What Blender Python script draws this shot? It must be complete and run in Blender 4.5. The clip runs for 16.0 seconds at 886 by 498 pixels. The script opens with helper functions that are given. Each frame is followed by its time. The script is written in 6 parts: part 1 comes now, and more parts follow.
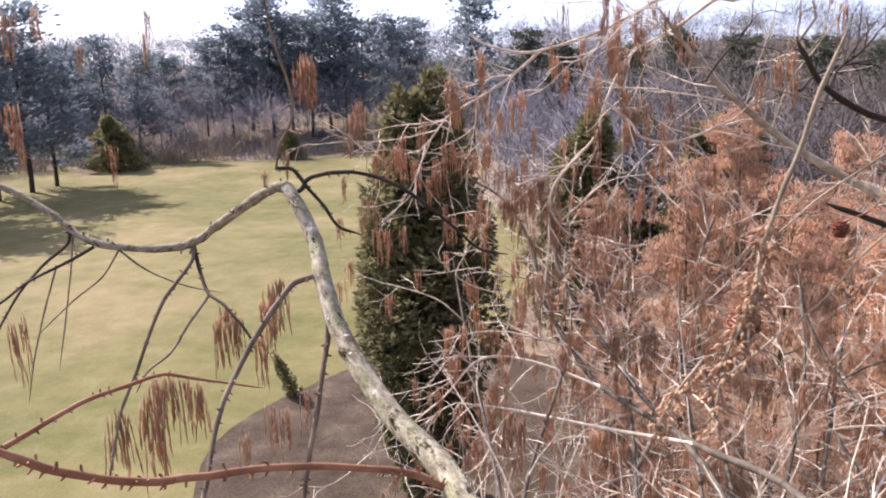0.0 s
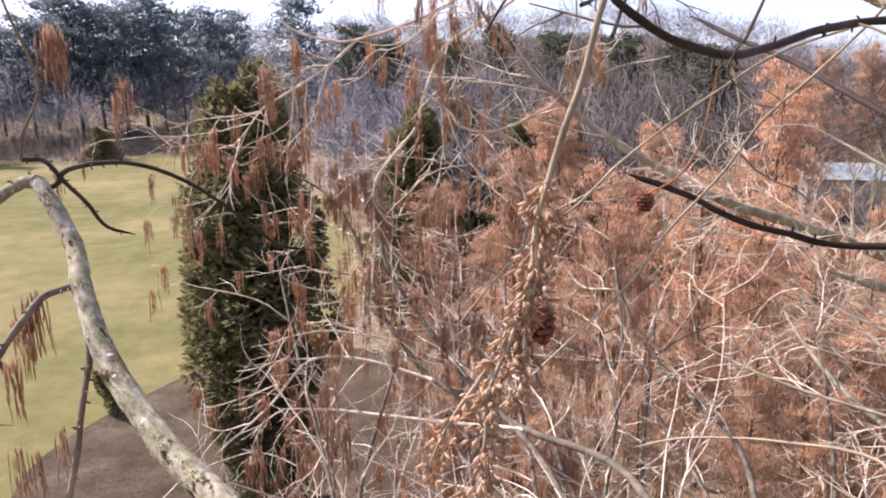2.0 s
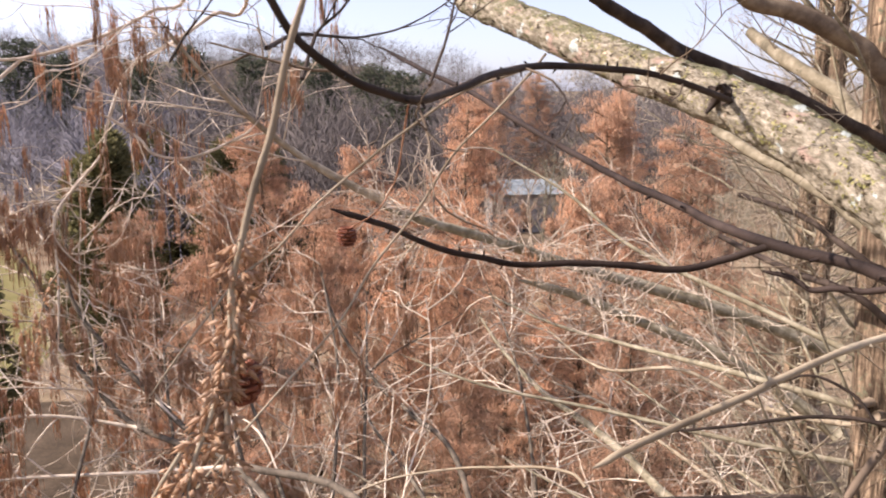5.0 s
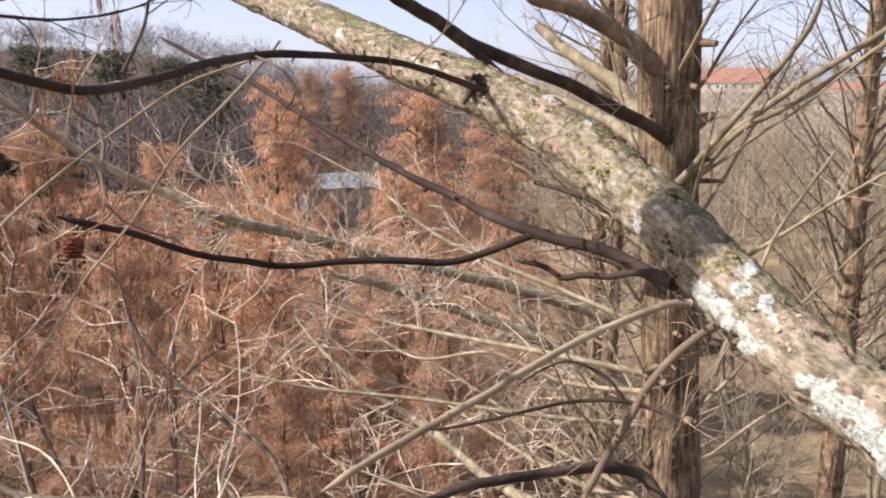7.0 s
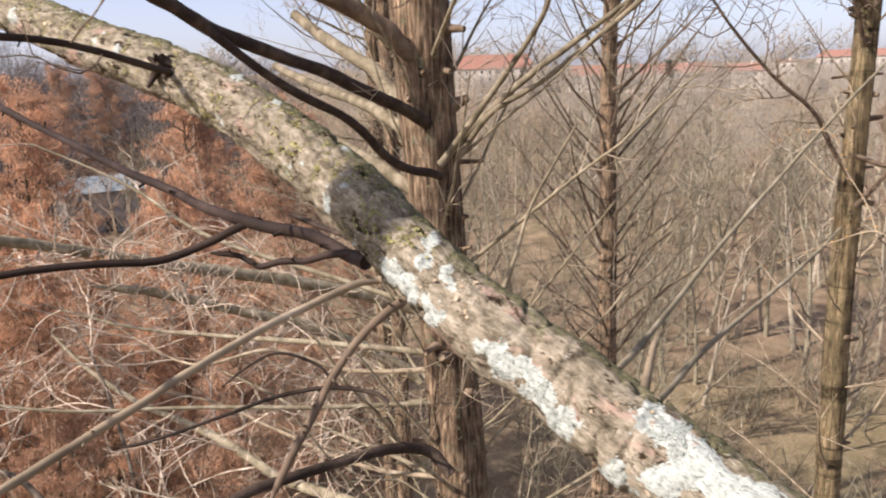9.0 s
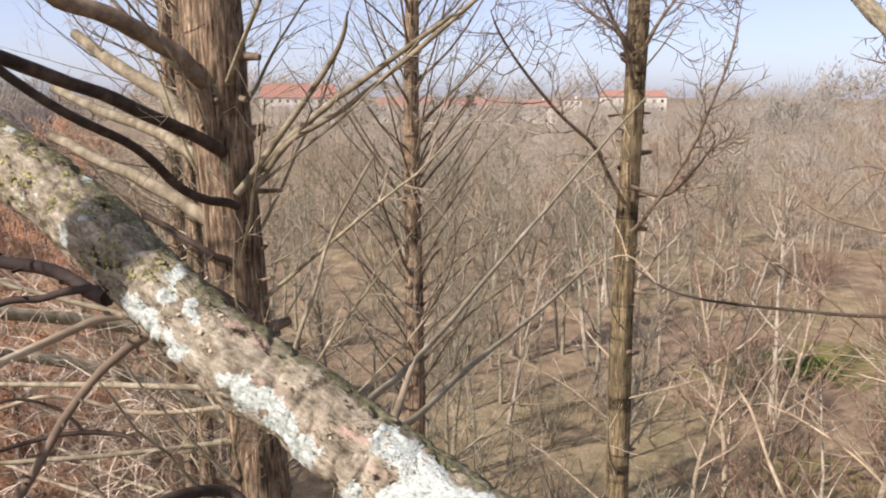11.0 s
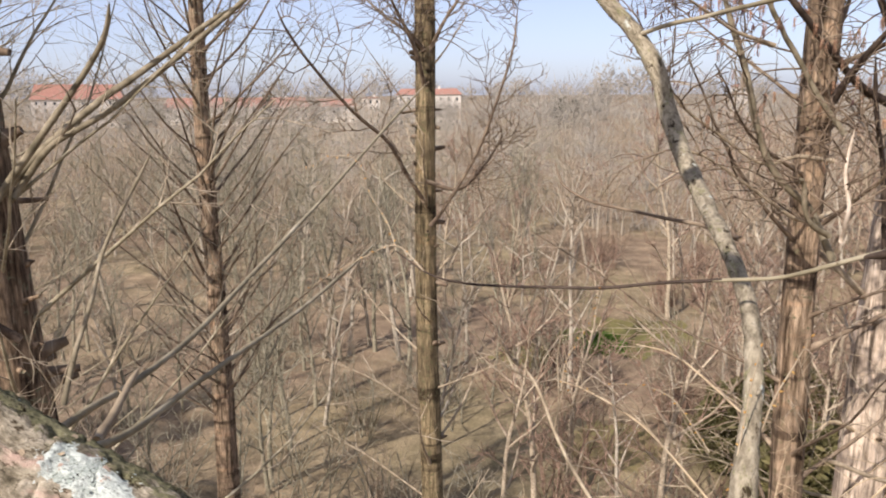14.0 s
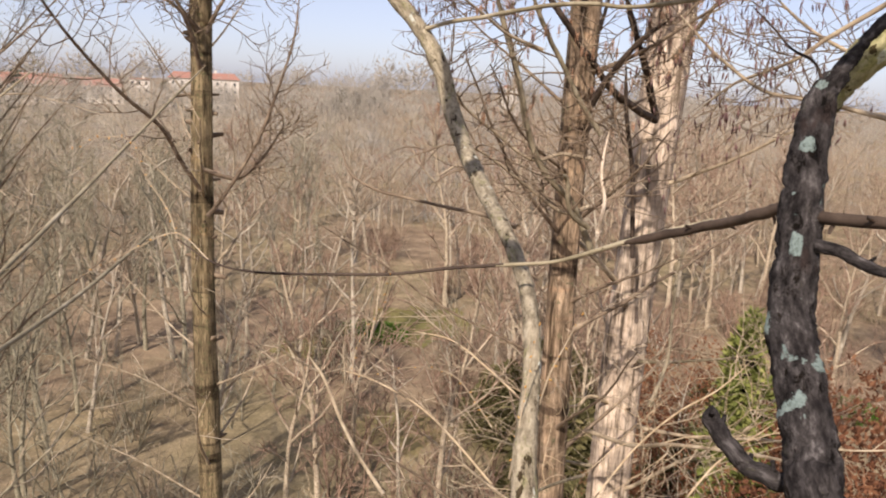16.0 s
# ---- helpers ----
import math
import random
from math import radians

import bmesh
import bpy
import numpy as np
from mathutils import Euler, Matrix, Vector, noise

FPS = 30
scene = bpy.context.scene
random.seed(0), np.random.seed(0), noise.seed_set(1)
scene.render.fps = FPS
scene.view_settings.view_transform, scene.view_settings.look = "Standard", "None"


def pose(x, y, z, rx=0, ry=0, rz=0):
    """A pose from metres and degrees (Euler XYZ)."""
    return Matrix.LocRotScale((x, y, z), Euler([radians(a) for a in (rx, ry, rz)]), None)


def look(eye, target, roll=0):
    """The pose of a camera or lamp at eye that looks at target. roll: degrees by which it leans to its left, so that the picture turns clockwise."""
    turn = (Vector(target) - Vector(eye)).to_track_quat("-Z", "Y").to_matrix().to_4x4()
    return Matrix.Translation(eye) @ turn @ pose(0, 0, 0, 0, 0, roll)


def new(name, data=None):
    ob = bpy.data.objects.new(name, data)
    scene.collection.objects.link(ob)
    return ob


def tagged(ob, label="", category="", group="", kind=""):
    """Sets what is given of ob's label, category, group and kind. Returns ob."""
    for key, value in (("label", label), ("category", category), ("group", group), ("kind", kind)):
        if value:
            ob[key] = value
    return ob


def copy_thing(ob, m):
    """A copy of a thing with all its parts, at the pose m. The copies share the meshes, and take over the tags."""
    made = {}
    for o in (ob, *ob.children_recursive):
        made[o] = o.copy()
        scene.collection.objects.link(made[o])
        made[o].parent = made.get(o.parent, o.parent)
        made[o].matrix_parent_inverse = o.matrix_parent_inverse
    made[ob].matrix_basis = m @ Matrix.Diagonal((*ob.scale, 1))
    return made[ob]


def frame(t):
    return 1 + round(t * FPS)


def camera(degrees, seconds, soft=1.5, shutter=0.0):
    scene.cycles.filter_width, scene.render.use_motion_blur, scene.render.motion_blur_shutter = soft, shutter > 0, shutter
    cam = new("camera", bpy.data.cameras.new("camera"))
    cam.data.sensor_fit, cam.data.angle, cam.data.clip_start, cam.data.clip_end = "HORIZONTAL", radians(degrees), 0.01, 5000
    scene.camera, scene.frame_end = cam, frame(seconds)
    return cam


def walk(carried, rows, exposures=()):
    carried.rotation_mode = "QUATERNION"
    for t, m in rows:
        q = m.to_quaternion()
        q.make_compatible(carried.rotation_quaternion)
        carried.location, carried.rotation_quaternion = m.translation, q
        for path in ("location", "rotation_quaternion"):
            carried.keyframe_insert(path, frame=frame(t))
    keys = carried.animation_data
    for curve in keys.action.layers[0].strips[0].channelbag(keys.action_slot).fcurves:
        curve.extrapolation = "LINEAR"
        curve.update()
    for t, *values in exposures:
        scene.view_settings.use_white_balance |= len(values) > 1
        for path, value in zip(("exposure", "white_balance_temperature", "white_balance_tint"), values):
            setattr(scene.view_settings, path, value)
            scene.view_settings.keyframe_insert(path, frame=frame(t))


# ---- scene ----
cam = camera(59.49, 16.0, 1.9, 0.3)
PATH = [
    (0.0, pose(-0.298, -0.161, 16.063, 77.48, 1.32, 0.63)),
    (0.5, pose(-0.269, -0.140, 16.055, 77.14, 0.86, -2.05)),
    (1.0, pose(-0.243, -0.099, 16.037, 77.35, -0.78, -5.03)),
    (1.5, pose(-0.211, -0.023, 16.030, 77.35, -0.10, -9.25)),
    (2.0, pose(-0.189, 0.043, 16.006, 76.90, 1.16, -11.82)),
    (2.5, pose(-0.203, 0.057, 16.003, 77.33, 0.50, -14.10)),
    (3.0, pose(-0.200, 0.042, 16.017, 77.75, 0.69, -16.58)),
    (3.5, pose(-0.204, 0.018, 16.026, 78.10, -0.03, -19.64)),
    (4.0, pose(-0.192, 0.004, 16.033, 78.39, -0.18, -24.43)),
    (4.5, pose(-0.190, 0.061, 16.018, 78.52, -0.13, -29.47)),
    (5.0, pose(-0.174, 0.067, 16.019, 78.32, 0.28, -33.41)),
    (7.5, pose(-0.057, 0.054, 16.013, 77.69, 0.62, -50.57)),
    (8.0, pose(-0.030, 0.041, 16.009, 77.52, 1.11, -54.48)),
    (8.5, pose(-0.011, 0.022, 16.003, 77.03, 1.49, -59.24)),
    (9.0, pose(0.001, 0.001, 16.000, 76.72, 1.66, -63.37)),
    (9.5, pose(0.004, -0.025, 16.003, 76.73, 1.67, -67.69)),
    (10.0, pose(-0.007, -0.037, 16.005, 77.23, 0.57, -71.69)),
    (12.5, pose(0.037, -0.099, 15.993, 79.30, -0.00, -82.96)),
    (13.0, pose(0.039, -0.118, 15.988, 78.86, -0.36, -85.32)),
    (13.5, pose(0.045, -0.137, 15.986, 78.72, 0.64, -88.60)),
    (14.0, pose(0.043, -0.139, 15.986, 78.59, 0.39, -91.81)),
    (14.5, pose(0.040, -0.122, 15.987, 78.48, -1.45, -94.61)),
    (15.0, pose(0.057, -0.126, 15.981, 78.54, -1.31, -99.50)),
    (15.5, pose(0.048, -0.122, 15.979, 78.56, -2.51, -104.05)),
    (16.0, pose(0.043, -0.122, 15.978, 78.28, -2.66, -107.54)),
]
EXPOSURES = [(0.0, 1.26, 6150, 24), (3.0, 1.25, 6400, 24), (5.0, 1.08, 6700, 22), (9.0, 0.75, 6750, 20), (12.5, 0.69, 6500, 18), (14.5, 0.62, 6650, 17), (16.0, 0.58, 7000, 19)]
walk(cam, PATH, EXPOSURES)

# ---- sky and sun: a clear late-winter afternoon ----
SUN_BEARING, SUN_HEIGHT = -52.0, 41.0          # degrees: bearing clockwise from +y, height over the horizon
world = bpy.data.worlds.new("sky")
scene.world = world
world.use_nodes = True
wn = world.node_tree.nodes
sky = wn.new("ShaderNodeTexSky")
sky.sky_type = 'NISHITA'
sky.sun_disc = False
sky.sun_elevation = radians(SUN_HEIGHT)
sky.sun_rotation = radians(SUN_BEARING)
sky.dust_density = 1.3
sky.ozone_density = 0.3
sky.air_density = 0.6
wn["Background"].inputs[1].default_value = 0.122
# thin high haze whitens the blue
haze = wn.new("ShaderNodeMix")
haze.data_type = 'RGBA'
haze.inputs["Factor"].default_value = 0.42
haze.inputs["B"].default_value = (3.5, 3.8, 4.8, 1)
world.node_tree.links.new(sky.outputs[0], haze.inputs["A"])
world.node_tree.links.new(haze.outputs["Result"], wn["Background"].inputs[0])
sun = new("sun", bpy.data.lights.new("sun", 'SUN'))
sun.data.energy, sun.data.angle, sun.data.color = 4.3, radians(0.6), (1.0, 0.95, 0.88)
sb, se = radians(SUN_BEARING), radians(SUN_HEIGHT)
sun.matrix_world = look((0, 0, 60), Vector((0, 0, 60)) - Vector((math.sin(sb) * math.cos(se), math.cos(sb) * math.cos(se), math.sin(se))))


# ---- materials ----
def material(name, rough=0.85, spec=0.25):
    m = bpy.data.materials.new(name)
    m.use_nodes = True
    b = m.node_tree.nodes["Principled BSDF"]
    b.inputs["Roughness"].default_value = rough
    b.inputs["Specular IOR Level"].default_value = spec
    return m, m.node_tree, b


def coords(nt, scale=(1, 1, 1), source="Object"):
    tc = nt.nodes.new("ShaderNodeTexCoord")
    mp = nt.nodes.new("ShaderNodeMapping")
    mp.inputs["Scale"].default_value = scale
    nt.links.new(tc.outputs[source], mp.inputs[0])
    return mp.outputs[0]


def noise_tex(nt, vec, scale, detail=4, rough=0.6):
    n = nt.nodes.new("ShaderNodeTexNoise")
    n.inputs["Scale"].default_value = scale
    n.inputs["Detail"].default_value = detail
    n.inputs["Roughness"].default_value = rough
    nt.links.new(vec, n.inputs["Vector"])
    return n.outputs["Fac"]


def ramp(nt, fac, stops):
    r = nt.nodes.new("ShaderNodeValToRGB")
    el = r.color_ramp.elements
    while len(el) < len(stops):
        el.new(0.5)
    for e, (p, c) in zip(el, stops):
        e.position, e.color = p, (*c, 1) if len(c) == 3 else c
    nt.links.new(fac, r.inputs[0])
    return r.outputs[0]


def mix(nt, fac, a, b, kind='MIX'):
    m = nt.nodes.new("ShaderNodeMix")
    m.data_type, m.blend_type = 'RGBA', kind
    for sock, val in ((m.inputs["Factor"], fac), (m.inputs["A"], a), (m.inputs["B"], b)):
        if isinstance(val, (int, float)):
            sock.default_value = val
        elif isinstance(val, tuple):
            sock.default_value = (*val, 1)
        else:
            nt.links.new(val, sock)
    return m.outputs["Result"]


def bump(nt, bsdf, height, strength=0.5, dist=0.01):
    b = nt.nodes.new("ShaderNodeBump")
    b.inputs["Strength"].default_value = strength
    b.inputs["Distance"].default_value = dist
    nt.links.new(height, b.inputs["Height"])
    nt.links.new(b.outputs[0], bsdf.inputs["Normal"])


def bark(name, dark, mid, light, grain=(60, 60, 9), scale=1.0, lichen=None, amount=0.6, relief=0.8, dist=0.006, ridge=0.35, rings=0.0):
    """Fibrous bark: long grain, deep fissures between ridges, broad stains, dark whorl scars, and growth of lichen or algae in patches."""
    m, nt, b = material(name, 0.9, 0.15)
    v = coords(nt, grain)
    fine = noise_tex(nt, v, scale, 6, 0.65)
    deep = noise_tex(nt, coords(nt, (grain[0] * ridge, grain[1] * ridge, grain[2] * 0.22)), scale, 3, 0.6)
    broad = noise_tex(nt, coords(nt), 3.5 * scale, 4, 0.6)
    col = ramp(nt, fine, [(0.30, dark), (0.5, mid), (0.70, light)])
    col = mix(nt, 1.0, col, ramp(nt, deep, [(0.36, (0.30, 0.28, 0.26)), (0.46, (0.95, 0.95, 0.95)), (0.66, (1.22, 1.2, 1.18))]), 'MULTIPLY')
    stain = ramp(nt, broad, [(0.35, (0.55, 0.52, 0.5)), (0.65, (1.15, 1.1, 1.05))])
    col = mix(nt, 1.0, col, stain, 'MULTIPLY')
    if rings:
        whorl = noise_tex(nt, coords(nt, (0.5, 0.5, 4.5)), 1.0, 3, 0.55)
        col = mix(nt, rings, col, ramp(nt, whorl, [(0.38, (0.30, 0.28, 0.27)), (0.45, (1, 1, 1)), (0.60, (1.0, 1.0, 1.0)), (0.68, (1.3, 1.2, 1.12))]), 'MULTIPLY')
    if lichen:
        patch = noise_tex(nt, coords(nt), 14 * scale, 5, 0.7)
        mask = ramp(nt, patch, [(amount, (0, 0, 0)), (amount + 0.06, (1, 1, 1))])
        col = mix(nt, mask, col, lichen)
    nt.links.new(col, b.inputs["Base Color"])
    bump(nt, b, mix(nt, 0.6, fine, deep), relief, dist)
    return m


def twig_skin(name, a, b_, c, rough=0.7):
    m, nt, b = material(name, rough, 0.12)
    f = noise_tex(nt, coords(nt), 9, 4, 0.65)
    g = nt.nodes.new("ShaderNodeNewGeometry")
    col = ramp(nt, f, [(0.3, a), (0.5, b_), (0.72, c)])
    isl = ramp(nt, g.outputs["Random Per Island"], [(0, (0.75, 0.75, 0.75)), (1, (1.2, 1.2, 1.2))])
    col = mix(nt, 1.0, col, isl, 'MULTIPLY')
    nt.links.new(col, b.inputs["Base Color"])
    bump(nt, b, noise_tex(nt, coords(nt), 120, 3), 0.5, 0.002)
    return m


def leafy(name, a, b_, c, rough=0.75, through_light=0.25):
    """Leaves, needles or catkins: each island has its own tone, and a little light passes through."""
    m, nt, b = material(name, rough, 0.2)
    g = nt.nodes.new("ShaderNodeNewGeometry")
    o = nt.nodes.new("ShaderNodeObjectInfo")
    col = ramp(nt, g.outputs["Random Per Island"], [(0.0, a), (0.5, b_), (1.0, c)])
    tone = ramp(nt, o.outputs["Random"], [(0, (0.85, 0.86, 0.88)), (1, (1.15, 1.12, 1.08))])
    broad = ramp(nt, noise_tex(nt, coords(nt), 0.9, 3), [(0.3, (0.75, 0.78, 0.8)), (0.7, (1.2, 1.15, 1.1))])
    col = mix(nt, 1.0, mix(nt, 1.0, col, tone, 'MULTIPLY'), broad, 'MULTIPLY')
    nt.links.new(col, b.inputs["Base Color"])
    t = nt.nodes.new("ShaderNodeBsdfTranslucent")
    nt.links.new(col, t.inputs[0])
    ms = nt.nodes.new("ShaderNodeMixShader")
    ms.inputs[0].default_value = through_light
    nt.links.new(b.outputs[0], ms.inputs[1])
    nt.links.new(t.outputs[0], ms.inputs[2])
    nt.links.new(ms.outputs[0], nt.nodes["Material Output"].inputs[0])
    return m


def plain(name, col, rough=0.8, var=0.25, scale=3.0, relief=0.2):
    m, nt, b = material(name, rough)
    f = noise_tex(nt, coords(nt), scale, 5, 0.65)
    lo, hi = tuple(c * (1 - var) for c in col), tuple(min(1, c * (1 + var)) for c in col)
    nt.links.new(ramp(nt, f, [(0.3, lo), (0.7, hi)]), b.inputs["Base Color"])
    bump(nt, b, f, relief, 0.02)
    return m


def crust_bark(name, base, moss, pink, lichen, wet=0.55, scar=0.60, size=1.0, shade_moss=0.0):
    """Old limb bark: fine mottling, mossy blotches, smooth pinkish scars, dark cracks, and crusts of lichen where the mesh says so."""
    m, nt, b = material(name, 0.9, 0.12)
    def flow(stretch):
        """Coordinates that run along the limb: metres along it, then across."""
        f = nt.nodes.new("ShaderNodeAttribute")
        f.attribute_name = "flow"
        mp = nt.nodes.new("ShaderNodeMapping")
        mp.inputs["Scale"].default_value = (stretch, 1, 1)
        nt.links.new(f.outputs["Vector"], mp.inputs[0])
        return mp.outputs[0]

    at = flow(0.6)
    mottle = noise_tex(nt, flow(0.42), 95 / size, 7, 0.74)
    grain = noise_tex(nt, at, 330 / size, 4, 0.7)
    col = ramp(nt, mottle, [(0.30, base[0]), (0.42, base[1]), (0.56, base[2]), (0.70, base[3])])
    sc = noise_tex(nt, flow(0.5), 22 / size, 4, 0.55)
    col = mix(nt, ramp(nt, sc, [(scar, (0, 0, 0)), (scar + 0.05, (0.9, 0.9, 0.9))]), col, ramp(nt, mottle, [(0.35, tuple(c * 0.7 for c in pink)), (0.65, pink)]))
    mo = noise_tex(nt, flow(0.45), 58 / size, 7, 0.76)
    if shade_moss:
        # real moss, thickened on the sunless flank and outer end to paint shade
        part_ = nt.nodes.new("ShaderNodeSeparateXYZ")
        nt.links.new(flow(1.0), part_.inputs[0])
        lean = nt.nodes.new("ShaderNodeMath")
        lean.operation = 'MULTIPLY_ADD'
        lean.inputs[1].default_value = -shade_moss
        nt.links.new(part_.outputs["Y"], lean.inputs[0])
        nt.links.new(mo, lean.inputs[2])
        outer = nt.nodes.new("ShaderNodeMath")
        outer.operation = 'MULTIPLY_ADD'
        outer.inputs[1].default_value = -0.11
        nt.links.new(part_.outputs["X"], outer.inputs[0])
        more = nt.nodes.new("ShaderNodeMath")
        more.operation = 'ADD'
        more.inputs[1].default_value = 0.21
        nt.links.new(lean.outputs[0], more.inputs[0])
        nt.links.new(more.outputs[0], outer.inputs[2])
        mo = outer.outputs[0]
    col = mix(nt, ramp(nt, mo, [(wet, (0, 0, 0)), (wet + 0.06, (0.9, 0.9, 0.9))]), col, ramp(nt, grain, [(0.35, moss[0]), (0.65, moss[1])]))
    seam = noise_tex(nt, flow(0.5), 60 / size, 4, 0.62)
    crack = ramp(nt, seam, [(0.355, (0.16, 0.13, 0.10)), (0.40, (1, 1, 1))])
    col = mix(nt, 1.0, col, crack, 'MULTIPLY')
    # fine branching splits, where two soft fields cross their middle value
    split = ramp(nt, noise_tex(nt, flow(0.45), 34 / size, 5, 0.6), [(0.488, (1, 1, 1)), (0.498, (0.2, 0.16, 0.12)), (0.506, (0.2, 0.16, 0.12)), (0.518, (1, 1, 1))])
    col = mix(nt, ramp(nt, seam, [(0.46, (0.9, 0.9, 0.9)), (0.56, (0.1, 0.1, 0.1))]), col, mix(nt, 1.0, col, split, 'MULTIPLY'))
    a = nt.nodes.new("ShaderNodeAttribute")
    a.attribute_name = "lichen"
    edge = nt.nodes.new("ShaderNodeMath")
    edge.operation = 'ADD'
    nt.links.new(a.outputs["Fac"], edge.inputs[0])
    wob = nt.nodes.new("ShaderNodeMath")
    wob.operation = 'MULTIPLY_ADD'
    wob.inputs[1].default_value, wob.inputs[2].default_value = 1.5, -0.75
    nt.links.new(noise_tex(nt, at, 120 / size, 5, 0.7), wob.inputs[0])
    nt.links.new(wob.outputs[0], edge.inputs[1])
    crust = ramp(nt, grain, [(0.34, tuple(c * 0.42 for c in lichen)), (0.47, lichen), (0.65, tuple(min(0.8, c * 1.3) for c in lichen))])
    col = mix(nt, ramp(nt, edge.outputs[0], [(0.47, (0, 0, 0)), (0.53, (0.95, 0.95, 0.95))]), col, crust)
    nt.links.new(col, b.inputs["Base Color"])
    bump(nt, b, mix(nt, 0.5, mottle, grain), 0.9, 0.006)
    return m


M_LIMB = crust_bark("lichen_bark", ((0.06, 0.05, 0.033), (0.165, 0.14, 0.097), (0.34, 0.295, 0.215), (0.57, 0.51, 0.405)), ((0.065, 0.062, 0.03), (0.22, 0.21, 0.11)), (0.48, 0.34, 0.265), (0.44, 0.48, 0.43), 0.52, 0.585, 1.0, 6.0)
M_LICHENLIMB = crust_bark("yellow_lichen_bark", ((0.11, 0.10, 0.05), (0.25, 0.235, 0.12), (0.40, 0.37, 0.20), (0.55, 0.51, 0.33)), ((0.16, 0.16, 0.05), (0.36, 0.35, 0.14)), (0.30, 0.25, 0.15), (0.44, 0.46, 0.34), 0.5, 0.66)
M_GREYLIMB = crust_bark("grey_limb_bark", ((0.07, 0.055, 0.038), (0.19, 0.16, 0.11), (0.33, 0.285, 0.20), (0.47, 0.42, 0.32)), ((0.11, 0.10, 0.05), (0.30, 0.28, 0.15)), (0.10, 0.08, 0.06), (0.46, 0.48, 0.41), 0.54, 0.66, 1.5)
M_PALE = crust_bark("pale_bark", ((0.07, 0.056, 0.037), (0.21, 0.18, 0.12), (0.38, 0.34, 0.24), (0.55, 0.50, 0.385)), ((0.13, 0.125, 0.055), (0.31, 0.295, 0.165)), (0.16, 0.12, 0.08), (0.48, 0.50, 0.43), 0.52, 0.60, 2.0)
# dark fibrous bark blackened further: shade on this limb put into the colour
M_SHADELIMB = crust_bark("shaded_limb_bark", ((0.006, 0.005, 0.005), (0.014, 0.012, 0.0115), (0.046, 0.041, 0.039), (0.15, 0.138, 0.132)), ((0.03, 0.028, 0.02), (0.07, 0.065, 0.045)), (0.035, 0.025, 0.022), (0.15, 0.195, 0.18), 0.62, 0.66, 1.2)
M_TRUNK = bark("fibrous_red_bark", (0.026, 0.019, 0.013), (0.19, 0.14, 0.094), (0.50, 0.385, 0.26), (48, 48, 6), 1.0, (0.15, 0.145, 0.09), 0.57, 1.0, 0.025, 0.35, 0.4)
M_MOSSY = bark("algae_green_bark", (0.042, 0.034, 0.02), (0.175, 0.14, 0.082), (0.345, 0.285, 0.175), (42, 42, 4), 1.0, (0.09, 0.085, 0.042), 0.56, 1.0, 0.025, 0.4, 0.9)
# lighter copy of the red bark, with the sunlit tone put into it
M_PINKTRUNK = bark("sunlit_red_bark", (0.06, 0.044, 0.03), (0.26, 0.195, 0.13), (0.51, 0.40, 0.285), (36, 36, 4.5), 1.0, (0.13, 0.115, 0.065), 0.58, 1.0, 0.02, 0.4, 0.85)
M_PEEL = bark("peeling_pale_bark", (0.23, 0.185, 0.14), (0.54, 0.455, 0.355), (0.73, 0.645, 0.53), (50, 50, 5), 1.0, None, 0.6, 0.9, 0.015, 0.35, 0.2)
M_BRANCH = twig_skin("branch_skin", (0.15, 0.115, 0.075), (0.30, 0.24, 0.16), (0.46, 0.39, 0.28))
M_OLDBRANCH = twig_skin("old_branch_skin", (0.09, 0.065, 0.045), (0.17, 0.125, 0.085), (0.28, 0.22, 0.15))
M_MOSSBRANCH = twig_skin("mossy_branch_skin", (0.125, 0.105, 0.065), (0.25, 0.215, 0.14), (0.41, 0.365, 0.265))
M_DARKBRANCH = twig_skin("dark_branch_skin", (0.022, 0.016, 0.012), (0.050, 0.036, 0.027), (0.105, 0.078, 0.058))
# base colour raised to paint in the rim light on these twigs
M_TWIG = twig_skin("pale_twig_skin", (0.35, 0.28, 0.20), (0.55, 0.455, 0.345), (0.76, 0.665, 0.54))
M_OLIVEBRANCH = twig_skin("olive_branch_skin", (0.095, 0.08, 0.05), (0.20, 0.168, 0.11), (0.33, 0.285, 0.20))
# shade on three near branches, put into a near-black skin colour
M_SHADEBRANCH = twig_skin("shaded_branch_skin", (0.018, 0.012, 0.009), (0.034, 0.023, 0.018), (0.062, 0.044, 0.035))
M_REDTWIG = twig_skin("red_brown_twig_skin", (0.15, 0.065, 0.035), (0.27, 0.13, 0.07), (0.38, 0.22, 0.13))
M_TANTWIG = twig_skin("tan_twig_skin", (0.27, 0.20, 0.12), (0.40, 0.31, 0.195), (0.52, 0.43, 0.295))
M_WOOD = twig_skin("bare_wood_skin", (0.22, 0.175, 0.115), (0.36, 0.295, 0.205), (0.54, 0.455, 0.335))
# greyed so that distance haze is part of the bark colour
M_FARWOOD = twig_skin("far_wood_skin", (0.19, 0.172, 0.14), (0.295, 0.268, 0.22), (0.42, 0.385, 0.325))
M_REDWOODS = twig_skin("reddish_wood_skin", (0.17, 0.105, 0.07), (0.28, 0.185, 0.13), (0.38, 0.275, 0.20))
M_GREENWOOD = twig_skin("greenish_wood_skin", (0.15, 0.135, 0.09), (0.25, 0.225, 0.155), (0.36, 0.33, 0.245))
M_SLOPEWOOD = twig_skin("slope_wood_skin", (0.075, 0.063, 0.058), (0.112, 0.094, 0.085), (0.155, 0.133, 0.12))
